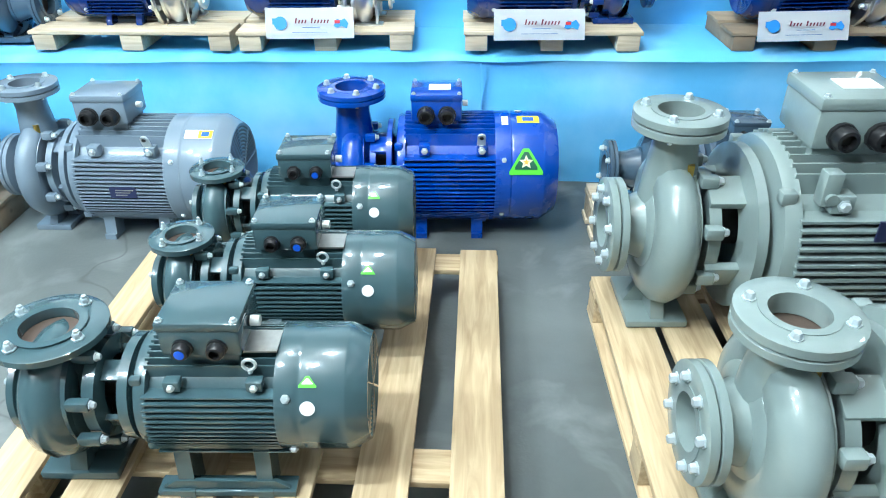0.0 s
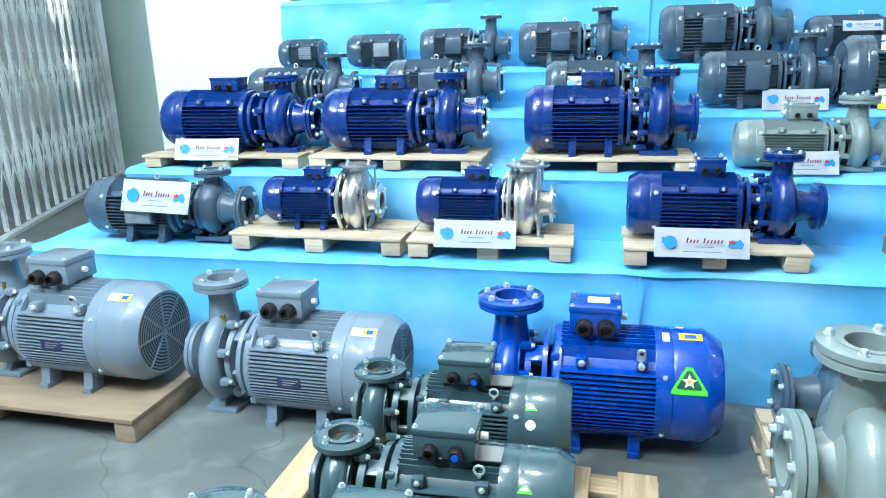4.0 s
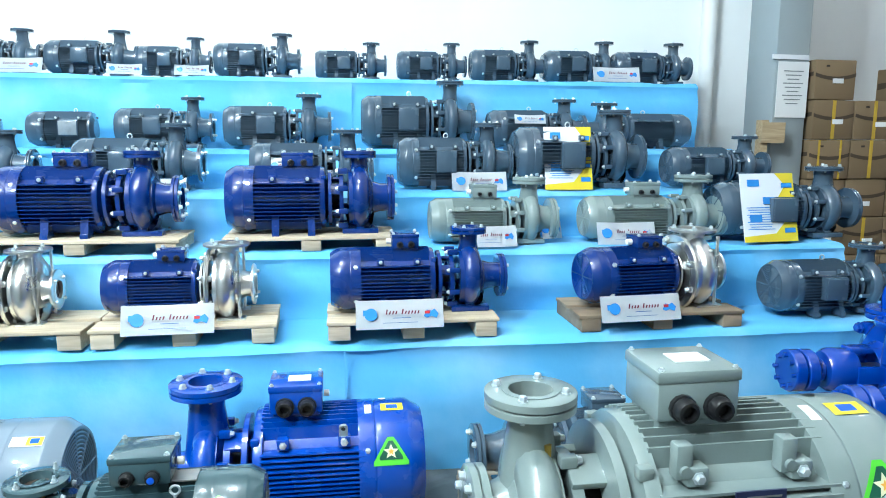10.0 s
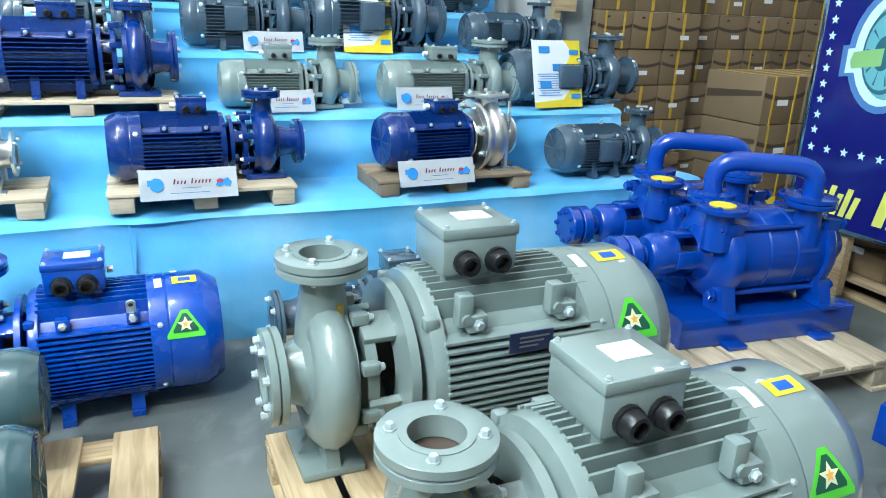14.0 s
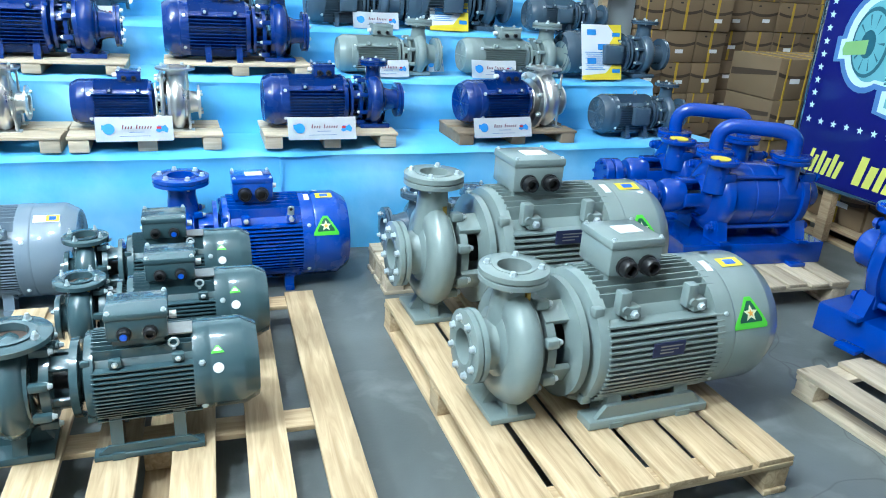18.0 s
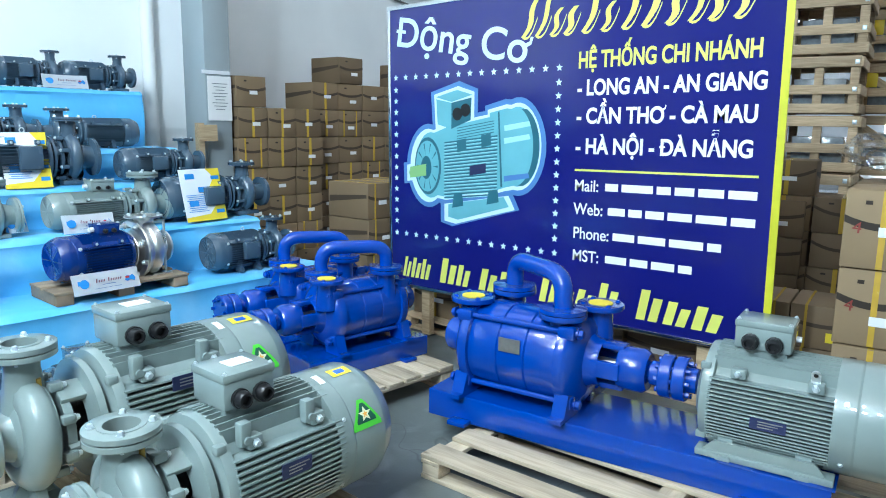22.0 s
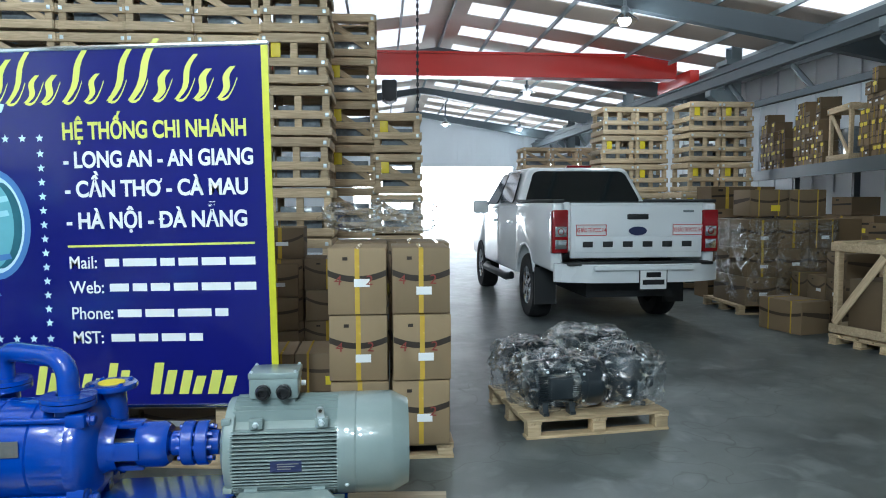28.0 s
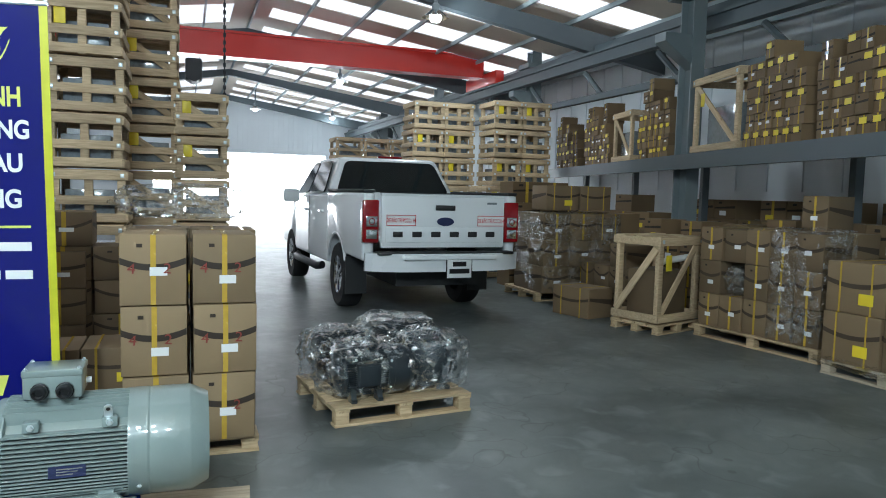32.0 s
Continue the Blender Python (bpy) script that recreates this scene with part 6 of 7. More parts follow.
def oval(cs, ct, rs, rt, a0=0.0, a1=2 * math.pi, n=28):
    return [(cs + rs * math.cos(a0 + (a1 - a0) * k / n), ct + rt * math.sin(a0 + (a1 - a0) * k / n)) for k in range(n + (0 if a1 - a0 > 6.2 else 1))]


BODY = [(0.135, 0.435), (0.20, 0.405), (0.335, 0.372), (0.385, 0.362), (0.395, 0.60), (0.345, 0.640), (0.20, 0.672), (0.14, 0.665)]
COVER = [(0.345, 0.355), (0.40, 0.340)] + oval(0.435, 0.475, 0.062, 0.140, -1.9, 1.75, 18) + [(0.40, 0.620), (0.355, 0.640)]
def grown(pts, cs, ct, k):
    out = []
    for p, q in pts:
        d = math.hypot((p - cs) * SW, (q - ct) * SH)
        out.append((p + (p - cs) * SW / d * k / SW, q + (q - ct) * SH / d * k / SH))
    return out
def pf(b, pts, z):
    flat(b, [(0.262 + (p - 0.262) * 0.92, 0.520 + (q - 0.520) * 0.90) for p, q in pts], z)
for pts, c in ((BODY, (0.26, 0.53)), (COVER, (0.42, 0.48)), (oval(0.130, 0.555, 0.060, 0.130), (0.130, 0.555)), ([(0.160, 0.290), (0.235, 0.268), (0.285, 0.285), (0.285, 0.40), (0.165, 0.42)], (0.22, 0.34)), ([(0.20, 0.70), (0.40, 0.655), (0.42, 0.70), (0.24, 0.765), (0.20, 0.76)], (0.30, 0.71)), ([(0.055, 0.56), (0.12, 0.545), (0.12, 0.60), (0.055, 0.612)], (0.09, 0.58))):
    pr("picture_haze", "haze", lambda b: pf(b, grown(pts, c[0], c[1], 0.062), 0.0004 + 0.00005 * len(pts) / 10))
    pr("picture_glow", "halo", lambda b: pf(b, grown(pts, c[0], c[1], 0.026), 0.0008 + 0.00005 * len(pts) / 10))
pr("picture_cover", "aqua", lambda b: pf(b, COVER, 0.0018), "printed fan cover")
pr("picture_cover_shade", "aquad", lambda b: pf(b, oval(0.440, 0.475, 0.062, 0.140, -1.2, 1.35, 16) + oval(0.425, 0.475, 0.058, 0.140, 1.35, -1.2, 16), 0.0020))
pr("picture_body", "aqua", lambda b: pf(b, BODY, 0.0022), "printed motor body")
for i in range(18):
    t = 0.446 + 0.0124 * i
    pr("picture_fin", "aquad", lambda b: pf(b, [(0.190, t + 0.016), (0.372, t - 0.012), (0.372, t - 0.0062), (0.190, t + 0.0218)], 0.0026))
    pr("picture_fin", "aqual", lambda b: pf(b, [(0.190, t + 0.0218), (0.372, t - 0.0062), (0.372, t - 0.0036), (0.190, t + 0.0244)], 0.0026))
for k, tone in ((0, "aqual"), (1, "aqual"), (4, "haze")):
    pr("picture_sheen", tone, lambda b: pf(b, [(0.392, 0.400 + 0.045 * k), (0.470, 0.385 + 0.045 * k), (0.474, 0.402 + 0.045 * k), (0.394, 0.420 + 0.045 * k)], 0.0021))
pr("picture_seam", "aquad", lambda b: pf(b, [(0.372, 0.352), (0.377, 0.350), (0.390, 0.618), (0.384, 0.622)], 0.0027))
for i in range(5):
    t = 0.408 + 0.010 * i
    pr("picture_fin", "aquad", lambda b: pf(b, [(0.235, t), (0.360, t - 0.026), (0.360, t - 0.023), (0.235, t + 0.003)], 0.0026))
pr("picture_bell", "aqua", lambda b: pf(b, oval(0.140, 0.552, 0.058, 0.128), 0.0024))
pr("picture_bell_rim", "aquad", lambda b: pf(b, oval(0.128, 0.556, 0.050, 0.112), 0.0027))
pr("picture_bell_face", "aqua", lambda b: pf(b, oval(0.126, 0.557, 0.044, 0.100), 0.0029))
for k in range(10):
    q = k * math.pi / 5
    pr("picture_rib", "aquad", lambda b: pf(b, [(0.126 + 0.020 * math.cos(q), 0.557 + 0.045 * math.sin(q)), (0.126 + 0.040 * math.cos(q - 0.05), 0.557 + 0.092 * math.sin(q - 0.05)), (0.126 + 0.040 * math.cos(q + 0.05), 0.557 + 0.092 * math.sin(q + 0.05))], 0.0031))
pr("picture_hub", "aquad", lambda b: pf(b, oval(0.122, 0.562, 0.020, 0.045), 0.0033))
pr("picture_shaft", "shaftgreen", lambda b: pf(b, [(0.060, 0.562), (0.122, 0.548), (0.122, 0.594), (0.060, 0.606), (0.055, 0.585)], 0.0036), "printed pale green shaft end")
pr("picture_box", "aqua", lambda b: pf(b, [(0.160, 0.300), (0.215, 0.315), (0.215, 0.412), (0.165, 0.395)], 0.0030))
pr("picture_box_side", "aquad", lambda b: pf(b, [(0.215, 0.315), (0.285, 0.298), (0.282, 0.380), (0.215, 0.412)], 0.0030))
pr("picture_lid", "aqua", lambda b: pf(b, [(0.158, 0.292), (0.235, 0.268), (0.288, 0.288), (0.215, 0.312)], 0.0034))
for s in (0.236, 0.264):
    pr("picture_gland", "black", lambda b: pf(b, oval(s, 0.357 - (s - 0.236) * 0.5, 0.017, 0.024), 0.0038))
pr("picture_plate", "plate", lambda b: pf(b, [(0.280, 0.548), (0.335, 0.536), (0.335, 0.572), (0.280, 0.585)], 0.0034))
for s, t in ((0.235, 0.455), (0.318, 0.435)):
    pr("picture_lug", "aquad", lambda b: pf(b, [(s, t), (s + 0.032, t - 0.008), (s + 0.034, t + 0.035), (s + 0.002, t + 0.045)], 0.0034))
pr("picture_foot", "aqua", lambda b: pf(b, [(0.205, 0.700), (0.235, 0.690), (0.395, 0.655), (0.412, 0.690), (0.24, 0.756), (0.205, 0.748)], 0.0030))
for s in (0.225, 0.345):
    pr("picture_foot_leg", "aquad", lambda b: pf(b, [(s, 0.660 - (s - 0.225) * 0.2), (s + 0.03, 0.654 - (s - 0.225) * 0.2), (s + 0.034, 0.70 - (s - 0.225) * 0.2), (s - 0.006, 0.712 - (s - 0.225) * 0.2)], 0.0032))

# ---- cartons ----


CARTON = {}


def carton(w, d, h, m, label, group, style=0, seed=0):
    """A closed brown carton, front toward local -y, with print, tape and a white label."""
    rnd = random.Random(seed)
    key = (round(w, 2), round(d, 2), round(h, 2), style)
    if key not in CARTON:
        b = bmesh.new()
        box(b, (0, 0, h / 2), (w - 0.006, d - 0.006, h - 0.004), bev=0.006)
        body = mesh_of("carton", b, "carton3" if style == 4 else "carton")
        b = bmesh.new()
        f = -d / 2 + 0.0012
        n = 10
        for i in range(n):
            x0, x1 = w * (-0.485 + 0.97 * i / n), w * (-0.485 + 0.97 * (i + 1) / n)
            c0, c1 = [h * (0.58 + 0.10 * (2 * x / w) ** 2 * (1 if style != 2 else 2.2)) for x in (x0, x1)]
            b.faces.new([b.verts.new(p) for p in ((x0, f, c0 - 0.09 * h), (x1, f, c1 - 0.09 * h), (x1, f, c1), (x0, f, c0))])
        for sx in (-1, 1):
            x = sx * (w / 2 - 0.0012)
            b.faces.new([b.verts.new(p) for p in ((x, -d * 0.46, h * 0.60), (x, d * 0.46, h * 0.42), (x, d * 0.46, h * 0.60), (x, -d * 0.46, h * 0.70))])
        band = mesh_of("print_band", b, "ink" if style == 4 else "ink2")
        b = bmesh.new()
        for sx in (-1,):
            prism(b, [(sx * w * 0.2 + w * 0.06 * math.cos(k), h * 0.84 + h * 0.035 * math.sin(k)) for k in [j * math.pi / 2 + 0.78 for j in range(4)]], f - 0.0012, f, "y")
        logo = mesh_of("printed_mark", b, "ink")
        b = bmesh.new()
        box(b, (0, f, h * 0.5), (w * 0.08, 0.002, h * 0.97))
        box(b, (0, 0, h - 0.0015), (w * 0.08, d * 0.98, 0.002))
        tp = mesh_of("packing_tape", b, "tape")
        b = bmesh.new()
        box(b, (w * 0.06, f - 0.0015, h * 0.40), (w * 0.26, 0.002, h * 0.12))
        lb = mesh_of("address_label", b, "white")
        b = bmesh.new()
        box(b, (w * 0.18, f - 0.0015, h * 0.30), (w * 0.24, 0.002, h * 0.22))
        yl = mesh_of("yellow_label", b, "yellow")
        b = bmesh.new()
        for x in (-w * 0.26, w * 0.26):
            box(b, (x, 0, h / 2), (0.014, d + 0.001, h + 0.001))
        stp = mesh_of("yellow_strap", b, "tape")
        CARTON[key] = body, band, logo, tp, lb, yl, stp
    body, band, logo, tp, lb, yl, stp = CARTON[key]
    ob = tagged(new("carton", body), label, "box", group)
    ob.matrix_basis = m @ pose(0, 0, 0, 0, 0, rnd.uniform(-1.6, 1.6))
    share("print_band", band, ob)
    if style == 4 or rnd.random() < 0.8 and style != 3:
        share("printed_mark", logo, ob)
    if style == 3 or (style != 4 and rnd.random() < 0.12):
        share("yellow_strap", stp, ob)
    elif style == 4 or rnd.random() < 0.7:
        share("packing_tape", tp, ob)
    if style in (2, 3) and rnd.random() < 0.55:
        share("yellow_label", yl, ob)
    elif style == 4 or rnd.random() < 0.75:
        share("address_label", lb, ob, pose(rnd.uniform(-0.03, 0.03), 0, rnd.uniform(-0.02, 0.03)))
    return ob


PILES = {}


def pile_box(name, w, d, h, m, rnd):
    """Adds one plain carton with print, tape and label to a joined heap."""
    vs, fs, ms = PILES.setdefault(name, ([], [], []))
    def quad_face(pts, k):
        n = len(vs)
        vs.extend([tuple(m @ Vector(p)) for p in pts])
        fs.append((n, n + 1, n + 2, n + 3))
        ms.append(k)
    def block(c, s, k):
        n = len(vs)
        for z in (-0.5, 0.5):
            for x, y in ((-0.5, -0.5), (0.5, -0.5), (0.5, 0.5), (-0.5, 0.5)):
                vs.append(tuple(m @ Vector((c[0] + x * s[0], c[1] + y * s[1], c[2] + z * s[2]))))
        for f in ((3, 2, 1, 0), (4, 5, 6, 7), (0, 1, 5, 4), (1, 2, 6, 5), (2, 3, 7, 6), (3, 0, 4, 7)):
            fs.append(tuple(n + i for i in f))
            ms.append(k)
    block((0, 0, h / 2), (w - 0.008, d - 0.008, h - 0.005), 0)
    y = -d / 2 + 0.0015
    quad_face([(-w * 0.48, y, h * 0.52), (w * 0.48, y, h * 0.56), (w * 0.48, y, h * 0.68), (-w * 0.48, y, h * 0.60)], 1)
    if rnd.random() < 0.75:
        quad_face([(x, y - 0.001, z) for x, z in ((-w * 0.28, h * 0.78), (-w * 0.14, h * 0.78), (-w * 0.14, h * 0.88), (-w * 0.28, h * 0.88))], 1)
    if rnd.random() < 0.6:
        block((0, y - 0.001, h * 0.5), (w * 0.10, 0.002, h * 0.96), 2)
    k = rnd.random()
    if name == "shelf":
        if k < 0.55:
            block((rnd.uniform(-0.12, 0.12) * w, y - 0.003, h * 0.72), (w * 0.52, 0.002, h * 0.30), 4)
        elif k < 0.85:
            block((rnd.uniform(-0.1, 0.2) * w, y - 0.003, h * 0.38), (w * 0.34, 0.002, h * 0.16), 3)
    elif k < 0.75:
        x0, z0 = rnd.uniform(-0.2, 0.2) * w, h * rnd.uniform(0.2, 0.36)
        block((x0, y - 0.003, z0), (w * 0.30, 0.002, h * 0.24), 4 if k < 0.5 else 3)


def stack(m, cols, rows, w, d, h, label, group, style=0, seed=1, deep=1, drop=0.0, gap=0.004, pile=None):
    """Cartons in columns along local x, each column with its own height."""
    rnd = random.Random(seed)
    for j in range(deep):
        for i in range(cols):
            n = rows if isinstance(rows, int) else rows[i % len(rows)]
            for k in range(n):
                if k == n - 1 and rnd.random() < drop:
                    continue
                if pile:
                    pile_box(pile, w, d, h, m @ pose((i - (cols - 1) / 2) * (w + gap) + rnd.uniform(-0.006, 0.006), j * (d + 0.01) + rnd.uniform(-0.02, 0.02), k * (h + 0.001), 0, 0, rnd.uniform(-2.5, 2.5)), rnd)
                    continue
                carton(w, d, h, m @ pose((i - (cols - 1) / 2) * (w + gap) + rnd.uniform(-0.006, 0.006), j * (d + 0.01) + rnd.uniform(-0.012, 0.012), k * (h + 0.001)), label, group, style, seed * 1000 + j * 100 + i * 10 + k)


stack(pose(3.83, 5.42, 0.0, 0, 0, 1), 3, [7, 6, 6], 0.31, 0.44, 0.262, "brown carton with yellow tape in a tall stack", "cartons stacked against the wall", 0, 3)
stack(pose(5.18, 5.64, 0.0, 0, 0, 2), 5, [7, 8, 7, 7, 8], 0.335, 0.42, 0.262, "brown carton with a dark printed band in a tall stack", "cartons stacked against the wall", 0, 4)
stack(pose(6.9, 6.0, 0.0, 0, 0, 6), 4, [8, 8, 7, 8], 0.36, 0.42, 0.275, "brown carton in a tall stack against the wall", "cartons stacked against the wall", 2, 5)
stack(pose(4.22, 4.18, 0.13, 0, 0, 2), 3, [3, 3, 3], 0.35, 0.46, 0.285, "brown strapped carton on a low pallet", "cartons beside the sign", 3, 6)
pallet(1.12, 0.56, 0.128, "pine", 3, "pine pallet under strapped cartons", "pallets on the floor", pose(4.22, 4.18, 0, 0, 0, 2))
# beneath and behind the sign
stack(pose(3.78, 2.25, 0.10, 0, 0, -90), 5, [1, 1, 1, 1, 2], 0.42, 0.40, 0.26, "brown carton lying behind the sign", "cartons behind the sign", 0, 7)
pallet(2.2, 0.60, 0.098, "pine", 4, "pine pallet under cartons behind the sign", "pallets on the floor", pose(3.80, 2.25, 0, 0, 0, 90))
stack(pose(4.35, 0.93, 0.0, 0, 0, -82), 2, [2, 2], 0.34, 0.42, 0.25, "brown carton on the floor beside the sign", "cartons behind the sign", 3, 8)
stack(pose(6.2, 1.75, 0.10, 0, 0, -82), 4, [4, 3, 4, 3], 0.42, 0.45, 0.28, "brown carton on a pallet in front of the crates", "cartons before the crates", 2, 9)

# the two numbered columns on a pallet
LH = hall(4.09, -0.19, 0, -90)
pallet(0.86, 1.05, 0.095, "pine", 5, "pine pallet under numbered cartons", "pallets on the floor", hall(4.46, -0.12, 0, -90))
for i in range(2):
    for k in range(3):
        c = carton(0.325, 0.42, 0.368, LH @ pose(-0.17 + 0.345 * i, 0.0 + 0.012 * ((i + k) % 2), 0.096 + 0.370 * k), "brown carton with yellow tape, white label and red numbers", "numbered cartons on the pallet", 4, 70 + i * 3 + k)
        for x, digit in ((-0.125, "4"), (0.045, "2")):
            share("pen_mark", text_mesh(digit, 0.075, "pen"), c, pose(x, -0.2115, 0.168, 90, 4, 0) @ Matrix.Diagonal((1.1, 1, 1, 1)))
for i in range(2):
    for k in range(3):
        carton(0.325, 0.42, 0.368, LH @ pose(-0.17 + 0.345 * i + 0.04 * i, 0.44, 0.096 + 0.370 * k), "brown carton with yellow labels behind the numbered ones", "numbered cartons on the pallet", 2, 80 + i * 3 + k)
stack(hall(5.36, -0.20, 0.0, -90), 2, [4, 4], 0.34, 0.40, 0.29, "brown carton with a yellow label", "cartons behind the numbered ones", 2, 12)

# ---- stretch film ----


def film_cover(m, sx, sy, sz, seed, label, base=0.0, wrinkle=0.06, group="", square=0.0):
    """A crumpled clear plastic sheet over goods, open below."""
    b = bmesh.new()
    bmesh.ops.create_icosphere(b, subdivisions=4, radius=1)
    for v in b.verts:
        p = v.co.copy()
        q = max(abs(p.x), abs(p.y), abs(p.z))
        p = p.lerp(p / q, 0.45 + square)
        w = 1 + wrinkle * 1.6 * noise.noise(p * 2.6 + Vector((seed, 0, 0))) + wrinkle * abs(noise.noise(p * 7 + Vector((0, seed, 0)))) + wrinkle * 0.9 * noise.noise(p * 13)
        v.co = Vector((p.x * sx * w * 0.95, p.y * sy * w * 0.95, max(base, sz * (0.5 + 0.5 * p.z * w) * 0.96)))
    me = mesh_of("plastic_film", b, "film", 16)
    ob = tagged(new("plastic_film", me), label, "plastic wrap", group)
    ob.matrix_basis = m
    ob.visible_shadow = False
    return ob


film_cover(hall(5.0, -0.16, 1.25), 0.60, 0.42, 0.22, 4, "crumpled clear plastic sheet lying on the cartons", 0.0, 0.12)

# wrapped motors on their pallet
WP = pose(4.575, -0.90, 0, 0, 0, -75)
pallet(0.95, 0.86, 0.125, "pine", 5, "pine pallet carrying plastic-wrapped motors", "pallets on the floor", WP)
WM = dict(col="dark", lidcol="dark", tbside=True, R=0.150, L=0.50, h=0.170, tb=(0.16, 0.14, 0.09), fins=12, gland=0.02, plate=False, cover=1.05, eye=False)
wm = thing("electric_motor", "dark slate electric motor wrapped in clear plastic", "motor", "wrapped motors", WP @ pose(-0.42, -0.24, 0.127))
motor_parts(wm, WM, -1)
copy_thing(wm, WP @ pose(0.20, -0.28, 0.127, 0, 0, 60) @ Matrix.Diagonal((0.9, 1.1, 1.1, 1)))
copy_thing(wm, WP @ pose(-0.40, 0.20, 0.127, 0, 0, 4) @ Matrix.Diagonal((0.80, 1.0, 1.05, 1)))
copy_thing(wm, WP @ pose(0.10, 0.22, 0.127, 0, 0, 20) @ Matrix.Diagonal((0.9, 1.15, 1.18, 1)))
film_cover(WP @ pose(-0.22, -0.18, 0.13), 0.31, 0.22, 0.37, 1, "clear plastic film wrapped over a motor", 0.0, 0.10, "film over the motors")
film_cover(WP @ pose(0.26, -0.18, 0.13), 0.27, 0.27, 0.41, 2, "clear plastic film wrapped over a motor", 0.0, 0.10, "film over the motors")
film_cover(WP @ pose(0.18, 0.22, 0.13), 0.31, 0.24, 0.46, 3, "clear plastic film wrapped over a motor", 0.0, 0.10, "film over the motors")
film_cover(WP @ pose(-0.26, 0.22, 0.13), 0.26, 0.20, 0.40, 5, "clear plastic film wrapped over a motor", 0.0, 0.10, "film over the motors")

# ---- slatted crates ----
CR = {}


def crate(m, w, d, h, label, group, brace=True, seed=0, plates=True, fill="film2", slats=3):
    """An open slatted crate with corner posts, rails, braces and the goods inside; front toward local -y."""
    root = thing("slatted_crate", label, "crate", group, m)
    key = (w, d, h, slats)
    if key not in CR:
        def mk(name, s, material="crate"):
            b = bmesh.new()
            box(b, (0, 0, 0), s, bev=0.003)
            return mesh_of(name, b, material)
        t = 0.022
        dg = math.hypot(w - 0.16, h - 0.22)
        CR[key] = dict(post=mk("post", (0.075, 0.05, h - 0.02)), rail=mk("rail", (w, t, 0.085)), side=mk("side_rail", (t, d, 0.085)), brace=mk("brace", (dg, 0.02, 0.075)), deck=mk("deck_board", (w, d / 5, 0.02)), plate=mk("corner_plate", (0.036, 0.002, 0.040), "zinc"), goods=mk("wrapped_load", (w * 0.66, d * 0.66, h * 0.55), fill), lab=mk("yellow_label", (0.10, 0.003, 0.17), "yellow"))
    p = CR[key]
    for sx in (-1, 1):
        for sy in (-1, 1):
            share("post", p["post"], root, pose(sx * (w / 2 - 0.04), sy * (d / 2 - 0.05), h / 2))
    levels = [0.06, h * 0.44, h - 0.05] if slats == 3 else [0.06, h - 0.05]
    for z in levels:
        share("rail", p["rail"], root, pose(0, -d / 2 + 0.012, z))
        share("rail", p["rail"], root, pose(0, d / 2 - 0.012, z))
        for sx in (-1, 1):
            share("side_rail", p["side"], root, pose(sx * (w / 2 + 0.011), 0, z))
    for i in range(3):
        share("deck_board", p["deck"], root, pose(0, (i - 1) * d * 0.38, 0.03))
        share("deck_board", p["deck"], root, pose(0, (i - 1) * d * 0.38, h - 0.005))
    if brace:
        a = math.degrees(math.atan2(h - 0.22, w - 0.16))
        share("brace", p["brace"], root, pose(0, -d / 2 + 0.036, h / 2, 0, a * brace, 0))
    else:
        share("post", p["post"], root, pose(0, -d / 2 + 0.05, h / 2))
    share("wrapped_load", p["goods"], root, pose(0, 0, 0.045 + h * 0.275))
    if plates:
        for sx in (-1, 1):
            share("corner_plate", p["plate"], root, pose(sx * (w / 2 - 0.03), -d / 2 - 0.002, levels[-1]))
            share("corner_plate", p["plate"], root, pose(sx * (w / 2 - 0.03), -d / 2 - 0.002, levels[1]))
    if random.Random(seed).random() < 0.4:
        share("yellow_label", p["lab"], root, pose(-w * 0.28, -d / 2 + 0.018, h * 0.70))
    return root


def crates(u, v, n, w, d, h, label, group, brace, seed, z0=0.0, rz=-90, cols=1):
    for i in range(cols):
        for k in range(n):
            r = random.Random(seed * 50 + k + 7 * i)
            crate(hall(u + r.uniform(-0.02, 0.02), v + i * (w + 0.03) + r.uniform(-0.015, 0.015), z0 + k * (h + 0.012), rz + r.uniform(-1, 1)), w, d, h, label, group, brace if brace is not None else r.random() < 0.5, seed * 50 + k)


LAB = "pine slatted crate holding a wrapped motor, in a high stack"
crates(8.0, 0.72, 8, 0.66, 0.80, 0.52, LAB, "crates behind the sign", False, 1)
crates(8.1, 1.42, 8, 0.66, 0.80, 0.52, LAB, "crates behind the sign", True, 2, cols=4)
crates(9.5, 0.22, 7, 0.62, 0.75, 0.53, LAB, "crates behind the sign", True, 7)
crates(9.4, -0.36, 5, 0.58, 0.72, 0.50, LAB, "crates behind the sign", True, 8)
PALE = "pale pine slatted crate in a tall stack beyond the pickup"
crates(13.4, -5.2, 6, 0.60, 0.75, 0.52, PALE, "crates beyond the pickup", False, 9, cols=2)
crates(12.6, -6.45, 6, 0.56, 0.75, 0.52, PALE, "crates beyond the pickup", False, 10, cols=2)
crates(18.5, -5.6, 5, 0.7, 0.8, 0.55, PALE, "crates beyond the pickup", True, 11, cols=3)
crates(16.0, -6.1, 6, 0.62, 0.8, 0.55, PALE, "crates beyond the pickup", None, 12, cols=1)
crates(11.6, -6.0, 3, 0.62, 0.8, 0.52, PALE, "crates beyond the pickup", None, 13, cols=2)

